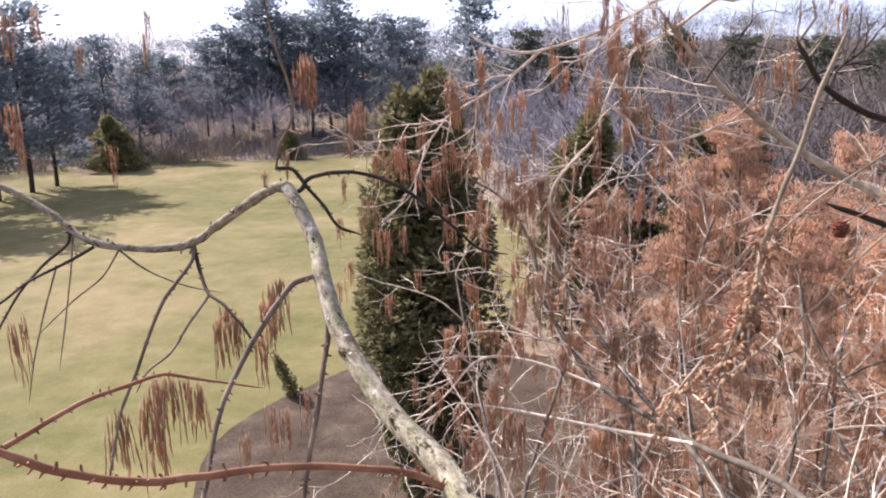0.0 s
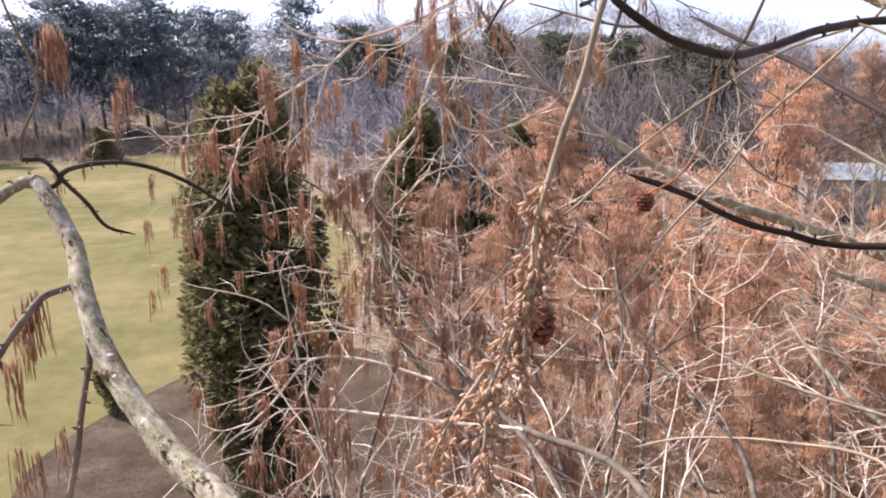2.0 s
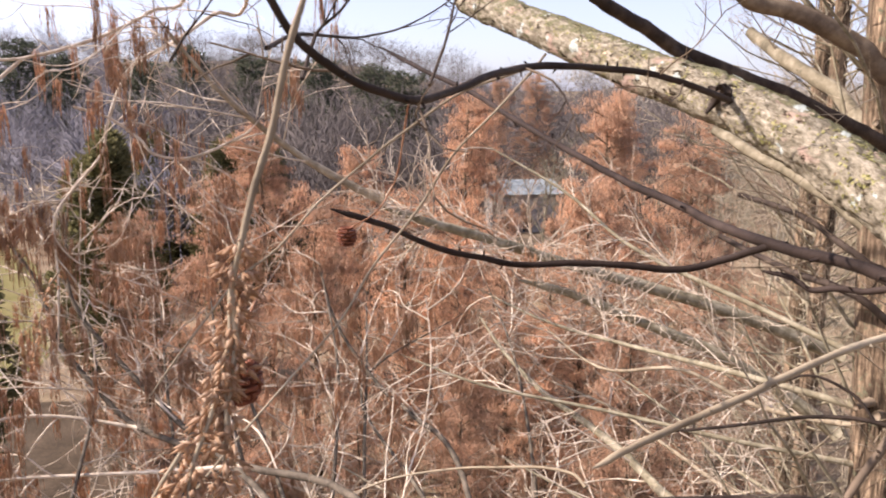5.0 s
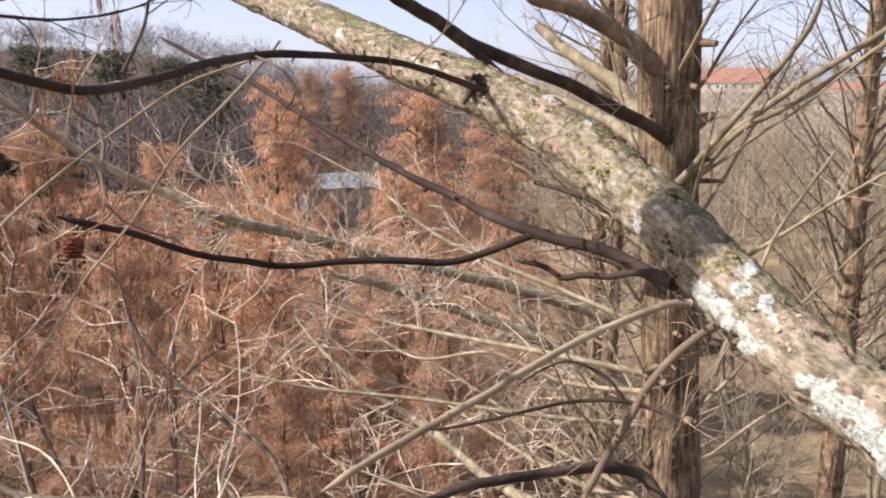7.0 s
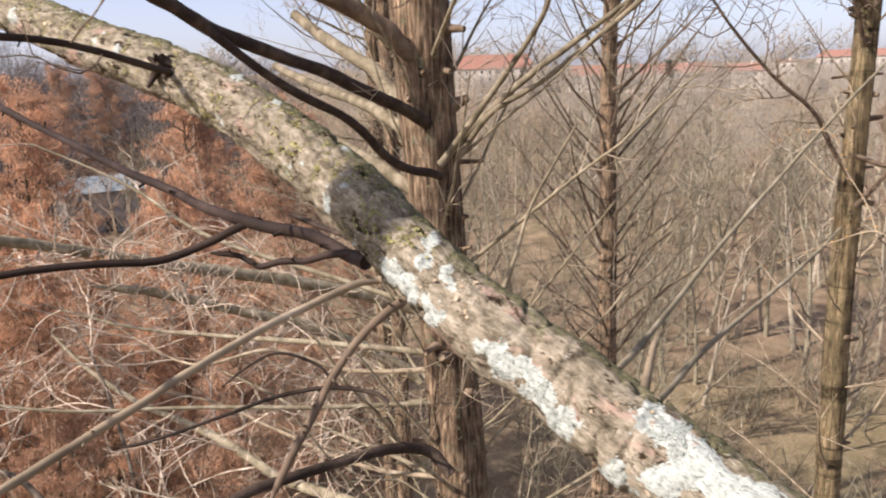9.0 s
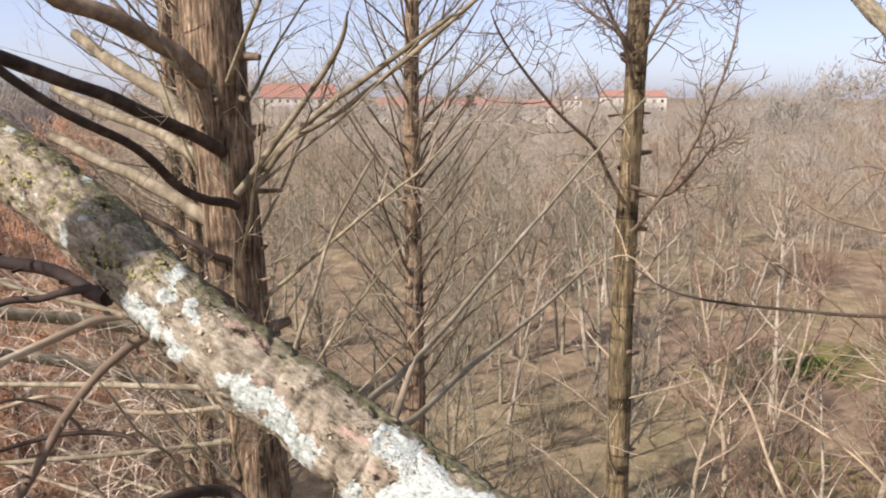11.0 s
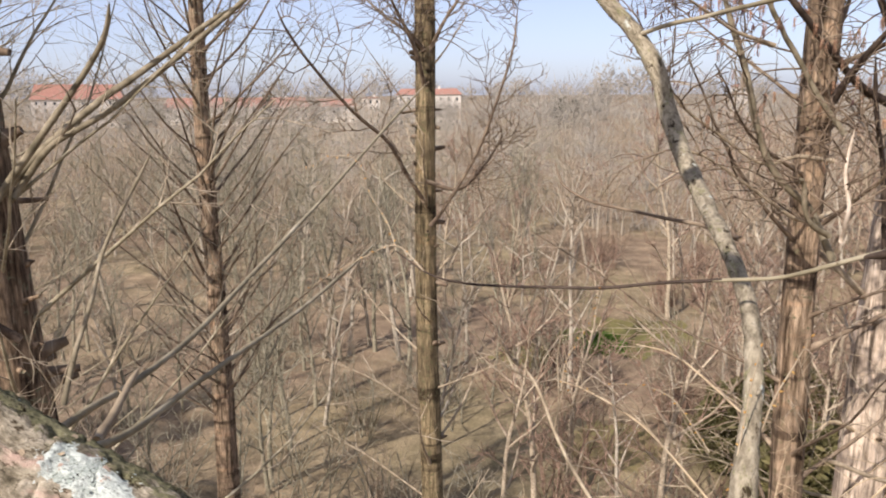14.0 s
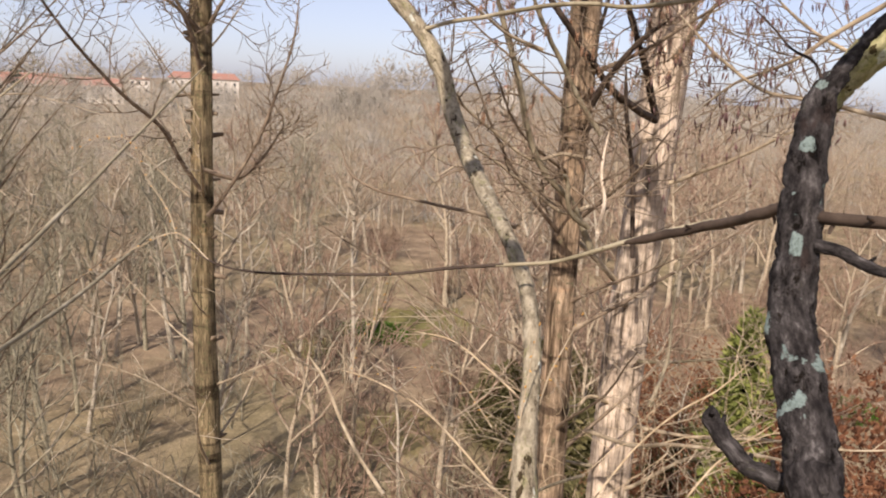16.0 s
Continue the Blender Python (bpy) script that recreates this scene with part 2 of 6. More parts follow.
# dark because these boughs show their shadowed side: shade put into the colour
M_SHADEBOUGH = twig_skin("shaded_bough_skin", (0.05, 0.04, 0.03), (0.105, 0.085, 0.062), (0.19, 0.155, 0.115))
M_THICKET = twig_skin("thicket_skin", (0.20, 0.15, 0.10), (0.31, 0.24, 0.165), (0.42, 0.335, 0.24))
# darkened for backlight and tinted blue-grey for distance haze, both in the colour
M_HILLWOOD = twig_skin("hazed_wood_skin", (0.115, 0.11, 0.125), (0.158, 0.148, 0.164), (0.205, 0.19, 0.203))
M_PALEWOOD = twig_skin("pale_wood_skin", (0.235, 0.205, 0.15), (0.36, 0.315, 0.24), (0.47, 0.42, 0.33))
M_CATKIN = leafy("catkin", (0.46, 0.265, 0.16), (0.61, 0.375, 0.24), (0.71, 0.475, 0.325), 0.75, 0.42)
M_CATKIN_DARK = leafy("dark_catkin", (0.38, 0.22, 0.135), (0.51, 0.315, 0.20), (0.63, 0.42, 0.28), 0.75, 0.42)
M_CATKIN_NEAR = leafy("catkin_scales", (0.42, 0.24, 0.13), (0.60, 0.39, 0.24), (0.76, 0.56, 0.39), 0.7, 0.4)
M_PURPLE = leafy("purple_catkin", (0.13, 0.07, 0.065), (0.20, 0.115, 0.105), (0.28, 0.175, 0.155), 0.75, 0.25)
M_CONE = leafy("cone_scale", (0.10, 0.03, 0.015), (0.16, 0.05, 0.025), (0.24, 0.09, 0.04), 0.6, 0.0)
M_THUJA = leafy("dark_evergreen", (0.105, 0.102, 0.045), (0.175, 0.165, 0.075), (0.26, 0.235, 0.115), 0.75, 0.5)
# needles paled and blued: distance haze is painted into them
M_HAZEPINE = leafy("hazed_pine_needles", (0.15, 0.182, 0.20), (0.185, 0.222, 0.242), (0.22, 0.262, 0.28), 0.85, 0.55)
M_BROWNLEAF = leafy("withered_leaf", (0.11, 0.045, 0.024), (0.18, 0.078, 0.04), (0.26, 0.125, 0.065))
M_GOLDGREEN = leafy("golden_evergreen", (0.12, 0.145, 0.038), (0.18, 0.205, 0.055), (0.255, 0.27, 0.085))
M_SHRUB = leafy("shrub_leaf", (0.055, 0.11, 0.015), (0.095, 0.18, 0.028), (0.14, 0.25, 0.04))
M_BUD = leafy("bud", (0.42, 0.22, 0.06), (0.52, 0.30, 0.09), (0.62, 0.40, 0.14))
M_LICHEN = leafy("lichen_flake", (0.30, 0.34, 0.29), (0.40, 0.44, 0.39), (0.50, 0.54, 0.49), 0.95, 0.0)
M_BARKPLATE = leafy("bark_plate", (0.16, 0.11, 0.07), (0.36, 0.29, 0.20), (0.55, 0.46, 0.34), 0.9, 0.0)
M_MOSSFLAKE = leafy("moss_tuft", (0.12, 0.115, 0.04), (0.24, 0.23, 0.09), (0.38, 0.36, 0.17), 0.95, 0.1)
M_ROOF = plain("red_tile_roof", (0.30, 0.155, 0.115), 0.85, 0.25, 1.5)
M_PLASTER = plain("cream_plaster", (0.62, 0.57, 0.49), 0.9, 0.12, 0.6)
M_GREYROOF = plain("grey_metal_roof", (0.25, 0.28, 0.28), 0.8, 0.3, 1.5)
M_SHED = plain("weathered_wall", (0.34, 0.315, 0.285), 0.9, 0.45, 1.2)
M_GLASS, _nt, _b = material("window_glass", 0.12, 0.6)
_b.inputs["Base Color"].default_value = (0.03, 0.04, 0.05, 1)


def ground_material(name, kind):
    m, nt, b = material(name, 0.95, 0.1)
    big = noise_tex(nt, coords(nt), 0.045, 5, 0.6)
    mid = noise_tex(nt, coords(nt), 0.5, 5, 0.65)
    fine = noise_tex(nt, coords(nt), 9.0, 4, 0.7)
    if kind == "grass":
        col = ramp(nt, mid, [(0.3, (0.11, 0.098, 0.037)), (0.5, (0.18, 0.148, 0.067)), (0.72, (0.265, 0.212, 0.112))])
        green = ramp(nt, big, [(0.40, (0.095, 0.103, 0.03)), (0.52, (0.17, 0.15, 0.06)), (0.62, (0.265, 0.21, 0.108))])
        col = mix(nt, 0.55, col, green)
        f = ramp(nt, fine, [(0.3, (0.78, 0.8, 0.75)), (0.7, (1.15, 1.15, 1.1))])
    elif kind == "mulch":
        col = ramp(nt, mid, [(0.3, (0.045, 0.034, 0.022)), (0.55, (0.085, 0.064, 0.044)), (0.75, (0.15, 0.112, 0.078))])
        f = ramp(nt, fine, [(0.3, (0.55, 0.55, 0.55)), (0.7, (1.35, 1.3, 1.25))])
    else:
        col = ramp(nt, mid, [(0.3, (0.085, 0.062, 0.045)), (0.46, (0.185, 0.138, 0.098)), (0.66, (0.37, 0.285, 0.19))])
        green = ramp(nt, big, [(0.46, (0.20, 0.145, 0.09)), (0.62, (0.24, 0.215, 0.10))])
        col = mix(nt, 0.4, col, green)
        f = ramp(nt, fine, [(0.3, (0.6, 0.6, 0.6)), (0.7, (1.3, 1.28, 1.25))])
    nt.links.new(mix(nt, 1.0, col, f, 'MULTIPLY'), b.inputs["Base Color"])
    bump(nt, b, fine, 0.6, 0.05)
    return m


M_GRASS = ground_material("dry_meadow_grass", "grass")
M_LITTER = ground_material("leaf_litter", "litter")


# ---- shape building ----
class Shape:
    """Collects vertices and faces for one mesh."""

    def __init__(self):
        self.v, self.f, self.n = [], [], 0

    def add(self, verts, faces):
        self.v.append(np.asarray(verts, float).reshape(-1, 3))
        n = self.n
        self.f.extend(tuple(i + n for i in f) for f in faces)
        self.n += len(self.v[-1])

    def tube(self, pts, radii, seg=5, cap=True):
        p = np.asarray(pts, float)
        r = np.asarray(radii, float)
        t = np.gradient(p, axis=0)
        t /= np.linalg.norm(t, axis=1)[:, None] + 1e-9
        up = np.array([0.31, 0.17, 0.93]) if abs(t[0][2]) < 0.8 else np.array([0.9, 0.3, 0.1])
        a = np.cross(t, up)
        if len(p) > 8:
            # carry the axes along, so that they never flip
            for i in range(1, len(p)):
                a[i] = a[i - 1] - t[i] * np.dot(a[i - 1], t[i])
        a /= np.linalg.norm(a, axis=1)[:, None] + 1e-9
        b = np.cross(t, a)
        ang = np.arange(seg) * 2 * math.pi / seg
        ring = p[:, None] + r[:, None, None] * (np.cos(ang)[None, :, None] * a[:, None] + np.sin(ang)[None, :, None] * b[:, None])
        k = len(p)
        faces = [(i * seg + j, i * seg + (j + 1) % seg, (i + 1) * seg + (j + 1) % seg, (i + 1) * seg + j) for i in range(k - 1) for j in range(seg)]
        if cap:
            faces.append(tuple(range(seg)))
            faces.append(tuple(range((k - 1) * seg, k * seg))[::-1])
        self.add(ring.reshape(-1, 3), faces)

    def spindle(self, a, b, r, seg=4):
        """A pointed bud: two cones base to base from a to b."""
        a, b = np.asarray(a, float), np.asarray(b, float)
        d = b - a
        d = d / (np.linalg.norm(d) + 1e-9)
        s = np.cross(d, (0.3, 0.8, 0.5))
        s /= np.linalg.norm(s) + 1e-9
        u = np.cross(d, s)
        mid = a + (b - a) * 0.45
        ring = [mid + r * (math.cos(k * 2 * math.pi / seg) * s + math.sin(k * 2 * math.pi / seg) * u) for k in range(seg)]
        self.add([a, b, *ring], [(0, 2 + (k + 1) % seg, 2 + k) for k in range(seg)] + [(1, 2 + k, 2 + (k + 1) % seg) for k in range(seg)])

    def spike(self, a, b, r):
        """A thin far twig: a three-sided cone from a to the point b."""
        a, b = np.asarray(a, float), np.asarray(b, float)
        d = b - a
        s = np.cross(d, (0.3, 0.8, 0.5))
        s /= np.linalg.norm(s) + 1e-9
        u = np.cross(d / (np.linalg.norm(d) + 1e-9), s)
        self.add([b, a + r * s, a + r * (-0.5 * s + 0.87 * u), a + r * (-0.5 * s - 0.87 * u)], [(0, 1, 2), (0, 2, 3), (0, 3, 1)])

    def mesh(self, name, mat, smooth=True):
        me = bpy.data.meshes.new(name)
        v = np.concatenate(self.v) if self.v else np.zeros((0, 3))
        me.from_pydata(v.tolist(), [], self.f)
        me.materials.append(mat)
        if smooth:
            me.polygons.foreach_set("use_smooth", [True] * len(me.polygons))
        me.update()
        return me


def part(name, shape, mat, parent=None, label="", smooth=True):
    ob = new(name, shape.mesh(name, mat, smooth))
    if parent:
        ob.parent = parent
    if label:
        tagged(ob, label)
    return ob


def raw_mesh(name, verts, tris, mat):
    """A mesh of triangles straight from arrays."""
    me = bpy.data.meshes.new(name)
    me.vertices.add(len(verts))
    me.vertices.foreach_set("co", np.asarray(verts, np.float32).ravel())
    me.loops.add(len(tris) * 3)
    me.loops.foreach_set("vertex_index", np.asarray(tris, np.int32).ravel())
    me.polygons.add(len(tris))
    me.polygons.foreach_set("loop_start", np.arange(0, len(tris) * 3, 3, dtype=np.int32))
    me.materials.append(mat)
    me.update(calc_edges=True)
    return me


def spline(pts, per=6):
    """A smooth curve through points."""
    p = np.asarray(pts, float)
    p = np.vstack([2 * p[0] - p[1], p, 2 * p[-1] - p[-2]])
    out = []
    for i in range(1, len(p) - 2):
        for k in range(per):
            t = k / per
            out.append(0.5 * (2 * p[i] + (p[i + 1] - p[i - 1]) * t + (2 * p[i - 1] - 5 * p[i] + 4 * p[i + 1] - p[i + 2]) * t * t
                              + (3 * p[i] - p[i - 1] - 3 * p[i + 1] + p[i + 2]) * t ** 3))
    out.append(p[-2])
    return np.array(out)


def wander(rng, start, way, length, steps, wiggle=0.25, lift=0.0, droop=0.0):
    """A twig's line: it wanders off its way, turning up (lift) or hanging down (droop) along its length."""
    p, d = [np.array(start, float)], np.array(way, float)
    d /= np.linalg.norm(d)
    for k in range(steps):
        d = d + rng.normal(0, wiggle, 3) + np.array([0, 0, (lift - droop) / steps])
        d /= np.linalg.norm(d)
        p.append(p[-1] + d * length / steps)
    return np.array(p)


def turned(rng, d, angle):
    """The way d, turned by an angle (radians) to a chance side."""
    d = d / (np.linalg.norm(d) + 1e-9)
    s = np.cross(d, rng.normal(size=3))
    s /= np.linalg.norm(s) + 1e-9
    return d * math.cos(angle) + s * math.sin(angle)


def twigs_along(shape, rng, line, r, count, length, order=1, wiggle=0.22, lift=0.2, droop=0.0, seg=3, angle=(0.6, 1.2), ends=None, span=(0.15, 1.0), steps=4, last=None):
    """Side twigs, and theirs in turn, along a line. The tips go to ends."""
    n = len(line)
    for _ in range(count):
        k = rng.uniform(*span) * (n - 1)
        i = min(int(k), n - 2)
        p = line[i] + (line[i + 1] - line[i]) * (k - i)
        d = turned(rng, line[i + 1] - line[i], rng.uniform(*angle))
        ln = length * rng.uniform(0.5, 1.2) * (1.15 - 0.5 * k / n)
        if order == 1 and last == "straight":
            d = d + np.array([0, 0, 0.3 * (lift - droop)])
            shape.spindle(p, p + d * ln, r * 0.8, 3)
            continue
        tw = wander(rng, p, d, ln, steps, wiggle, lift, droop)
        shape.tube(tw, np.linspace(r, r * 0.4, len(tw)), seg, False)
        if ends is not None:
            ends.append(tw)
        if order > 1:
            twigs_along(shape, rng, tw, r * 0.62, max(2, int(count * 0.45)), length * 0.5, order - 1, wiggle, lift, droop, seg, angle, ends, (0.2, 1.0), max(2, steps - 1), last)


def tassel(shape, rng, top, length, strands=10):
    """A drooping bunch of catkin strands at a twig's end, tight at the top and pointed below."""
    for _ in range(strands):
        p = np.array(top) + rng.normal(0, 1, 3) * np.array([0.075, 0.075, 0.06]) * length
        ln = length * rng.uniform(0.4, 1.15)
        q = p + np.array([rng.normal(0, 0.05), rng.normal(0, 0.05), -1]) * ln
        k = 3
        for j in range(k):
            a, b = p + (q - p) * (j / k), p + (q - p) * min(1.05, (j + 1.7) / k)
            a = a + rng.normal(0, 0.012, 3) * length
            shape.spindle(a, b, length * rng.uniform(0.010, 0.020), 3)


def curved_twigs(shape, rng, line, r, count, length, order=3, ends=None, span=(0.12, 1.0)):
    """Long drooping side twigs that arc and turn up at the tip, with shorter ones on them."""
    n = len(line)
    for _ in range(count):
        k = rng.uniform(*span) * (n - 1)
        i = min(int(k), n - 2)
        p = line[i] + (line[i + 1] - line[i]) * (k - i)
        d = turned(rng, line[i + 1] - line[i], rng.uniform(0.5, 1.15))
        ln = length * rng.uniform(0.45, 1.25)
        steps = 9 if order > 2 else 6 if order > 1 else 4
        axis = rng.normal(size=3)
        axis /= np.linalg.norm(axis)
        curl, phase, sag = rng.uniform(0.8, 2.2), rng.uniform(0, 6.28), rng.uniform(0.2, 0.9)
        tw = [p]
        for q in range(steps):
            u = q / steps
            d = d + np.cross(axis, d) * curl / steps * math.sin(phase + 4.2 * u) + np.array([0, 0, (1.6 * u - 0.7) * sag * 2.2 / steps]) + rng.normal(0, 0.07, 3)
            d /= np.linalg.norm(d)
            tw.append(tw[-1] + d * ln / steps)
        tw = np.array(tw)
        shape.tube(tw, r * np.linspace(1, 0.38, steps + 1) * rng.uniform(0.85, 1.15, steps + 1), 4, False)
        if ends is not None:
            ends.append(tw)
        if order > 1:
            curved_twigs(shape, rng, tw, r * 0.62, rng.integers(3, 6) if order > 2 else rng.integers(1, 4), length * (0.5 if order > 2 else 0.4), order - 1, ends, (0.2, 0.97))


# ---- ground ----
def rise(x, y):
    """Height of the ground: flat near by, a wooded hill beyond the meadow."""
    d, b = np.hypot(x, y), np.degrees(np.arctan2(x, y))
    up = np.clip((d - 165) / 155, 0, 1)
    back = np.clip((1000 - d) / 500, 0, 1)
    side = np.clip((52 - b) / 25, 0, 1) * np.clip((b + 110) / 40, 0, 1)
    ridge = np.clip((d - 430) / 250, 0, 1) * np.clip((b - 48) / 12, 0, 1)
    mid = np.clip((d - 70) / 130, 0, 1) * np.clip(1 - np.abs(b - 18) / 22, 0, 1)
    return 22 * up * up * (3 - 2 * up) * side * back + ridge * back * (7 + 4 * np.sin(b * 0.21) + 2 * np.sin(b * 0.53 + 1)) + 5 * back * mid * mid * (3 - 2 * mid) + 0.25 * np.sin(x * 0.11) * np.cos(y * 0.13) * np.clip(d / 40, 0, 1)


def build_ground():
    s = Shape()
    rad = np.concatenate([np.linspace(0, 60, 25), np.linspace(64, 320, 50), np.array([360, 400, 450, 500, 560, 620, 700, 800, 900, 1000, 1500, 2500, 4200])])
    k = 120
    a = np.arange(k) * 2 * math.pi / k
    X, Y = rad[1:, None] * np.sin(a), rad[1:, None] * np.cos(a)
    v = np.vstack([[0, 0, 0], np.stack([X, Y, rise(X, Y)], -1).reshape(-1, 3)])
    f = [(0, 1 + (j + 1) % k, 1 + j) for j in range(k)]
    f += [(1 + i * k + j, 1 + i * k + (j + 1) % k, 1 + (i + 1) * k + (j + 1) % k, 1 + (i + 1) * k + j) for i in range(len(rad) - 2) for j in range(k)]
    s.add(v, f)
    tagged(part("ground", s, M_LITTER), "brown leaf-littered woodland ground with sparse dry grass", "ground", kind="structure")
    # the meadow: an open lawn with an uneven edge, and a mown bay round the mulched bed
    m = Shape()
    rows, cols = 110, 60
    grid, ok = [], []
    for i in range(rows + 1):
        for j in range(cols + 1):
            x, y = -150 + 175 * j / cols, 22 + 160 * i / rows
            w = 4 * math.sin(y * 0.06) + 2.2 * math.sin(y * 0.17 + 1)
            right = -6.5 + (y - 22) * 0.05 if y < 42.5 else min(-5.4 + (y - 42.5) ** 0.5 * 3.4, 7.5) + w * 0.3 - max(0, y - 90) * 0.28
            far = 168 + 7 * math.sin(x * 0.05) + 3 * math.sin(x * 0.17)
            x, y = min(x, right), min(y, far)
            grid.append((x, y, rise(x, y) + 0.03))
    fs = []
    for i in range(rows):
        for j in range(cols):
            q = (i * (cols + 1) + j, i * (cols + 1) + j + 1, (i + 1) * (cols + 1) + j + 1, (i + 1) * (cols + 1) + j)
            if len({grid[t][:2] for t in q}) == 4:
                fs.append(q)
    m.add(grid, fs)
    tagged(part("meadow", m, M_GRASS), "dry yellow-green winter meadow grass, mown short", "meadow", kind="structure")


build_ground()


M_MULCH = ground_material("bark_mulch", "mulch")
bed = Shape()
n_ = 48
ring = [(11.2 * (1 + 0.025 * math.sin(k * 0.9)) * math.cos(k * 2 * math.pi / n_), 30.0 + 13.8 * (1 + 0.02 * math.sin(k * 1.3)) * math.sin(k * 2 * math.pi / n_)) for k in range(n_)]
bed_v = [(0, 30.0, rise(0, 30.0) + 0.07)]
for q in (0.125, 0.25, 0.375, 0.5, 0.625, 0.75, 0.875, 1.0):
    bed_v += [(x * q, 30 + (y - 30) * q, rise(x * q, 30 + (y - 30) * q) + 0.07) for x, y in ring]
bed.add(bed_v, [(0, 1 + k, 1 + (k + 1) % n_) for k in range(n_)] + [(1 + r * n_ + k, 1 + (r + 1) * n_ + k, 1 + (r + 1) * n_ + (k + 1) % n_, 1 + r * n_ + (k + 1) % n_) for r in range(7) for k in range(n_)])
tagged(part("mulch_bed", bed, M_MULCH), "dark brown bark mulch bed at the lawn's edge", "flower bed", kind="structure")


for gx, gy, gr in ((49.0, -14.6, 4.2), (46.0, -6.6, 2.0), (33.0, -8.8, 2.4)):
    patch = Shape()
    ring = [(gx + gr * (1 + 0.22 * math.sin(k * 1.7 + gx)) * math.cos(k * math.pi / 14), gy + gr * (1 + 0.2 * math.sin(k * 1.1)) * math.sin(k * math.pi / 14)) for k in range(28)]
    patch.add([(gx, gy, rise(gx, gy) + 0.06)] + [(x, y, rise(x, y) + 0.03) for x, y in ring], [(0, 1 + k, 1 + (k + 1) % 28) for k in range(28)])
    tagged(part("glade", patch, M_GRASS), "small glade of olive-green winter grass", "glade", kind="structure")


# ---- bare woodland ----
def bare_tree(rng, name, height, spread, mat=M_WOOD, crown_mat=M_WOOD, trunk_r=None):
    """A leafless tree: tapered trunk, rising limbs, a crown of twigs."""
    r0 = trunk_r or height * 0.014
    trunk, crown = Shape(), Shape()
    line = wander(rng, (0, 0, -0.4), (rng.normal(0, 0.05), rng.normal(0, 0.05), 1), height, 9, 0.06, 0.2)
    trunk.tube(line, np.linspace(r0, r0 * 0.15, len(line)), 6, False)
    for k in range(9):
        u = 2.2 + 6.4 * (k + rng.uniform(0, 1)) / 9
        i = int(u)
        p = line[i] + (line[min(i + 1, 9)] - line[i]) * (u - i)
        az, el = k * 2.4 + rng.normal(0, 0.4), rng.uniform(0.5, 1.1)
        ln = spread * rng.uniform(0.7, 1.15) * (1.1 - 0.06 * u)
        limb = wander(rng, p, (math.cos(az) * math.cos(el), math.sin(az) * math.cos(el), math.sin(el)), ln, 5, 0.12, 0.35)
        trunk.tube(limb, np.linspace(r0 * 0.42, r0 * 0.12, len(limb)), 4, False)
        twigs_along(crown, rng, limb, r0 * 0.15, 9, ln * 0.5, 2, 0.16, 0.35, angle=(0.4, 0.9), steps=3, last="straight")
    twigs_along(crown, rng, line[5:], r0 * 0.15, 10, spread * 0.4, 2, 0.16, 0.4, steps=3, last="straight")
    root = new(name)
    part("trunk", trunk, mat, root)
    tagged(part("crown", crown, crown_mat, root), kind="stuff")
    return root


def far_template(rng, height, spread, twigs, thick=1.0):
    """Vertices and triangles of a simple leafless tree for the far wood: thin stem, domed crown of twigs."""
    s = Shape()
    s.spindle((0, 0, -height * 0.8), (rng.normal(0, 0.3), rng.normal(0, 0.3), height * 0.9), 0.085, 3)
    heart = np.array([0, 0, height * 0.45])
    for k in range(7):
        a, el = k * 2.4, rng.uniform(0.7, 1.2)
        q = heart + np.array([math.cos(a) * math.cos(el) * spread, math.sin(a) * math.cos(el) * spread, math.sin(el) * height * 0.42])
        s.spindle(heart + np.array([0, 0, rng.uniform(-1.5, 2)]), q, 0.05, 3)
    for k in range(twigs):
        n = rng.normal(size=3)
        n[2] = abs(n[2]) * 0.9 - 0.25
        n /= np.linalg.norm(n)
        c = heart + n * np.array([spread, spread, height * 0.5]) * rng.uniform(0.45, 0.95)
        d = n * 0.7 + rng.normal(0, 0.45, 3) + np.array([0, 0, 0.35])
        s.spike(c, c + d * rng.uniform(0.8, 1.9), rng.uniform(0.018, 0.034) * thick)
    # sparse undergrowth round the foot
    for k in range(twigs // 4):
        a, q = rng.uniform(0, 6.28), rng.uniform(0, spread)
        c = np.array([math.cos(a) * q, math.sin(a) * q, rng.uniform(-0.3, 0.8)])
        s.spike(c, c + np.array([rng.normal(0, 0.7), rng.normal(0, 0.7), rng.uniform(1.0, 2.8)]), rng.uniform(0.02, 0.04) * thick)
    return np.concatenate(s.v), np.array(s.f)


def wood_stuff(name, rng, spots, label, mat, thick=1.0, twigs=120):
    """Many simple trees joined into one mesh."""
    forms = [far_template(rng, 10.0 + 1.3 * k, 3.0 + 0.45 * k, twigs, thick) for k in range(6)]
    V, T, n = [], [], 0
    for i, (x, y, size) in enumerate(spots):
        v, t = forms[i % 6]
        a = rng.uniform(0, 6.28)
        c, q = math.cos(a), math.sin(a)
        V.append(np.stack([v[:, 0] * c - v[:, 1] * q, v[:, 0] * q + v[:, 1] * c, np.maximum(v[:, 2], -0.5)], 1) * size + np.array([x, y, rise(x, y)]))
        T.append(t + n)
        n += len(v)
    return tagged(new(name, raw_mesh(name, np.concatenate(V), np.concatenate(T), mat)), label, "wood", kind="stuff")


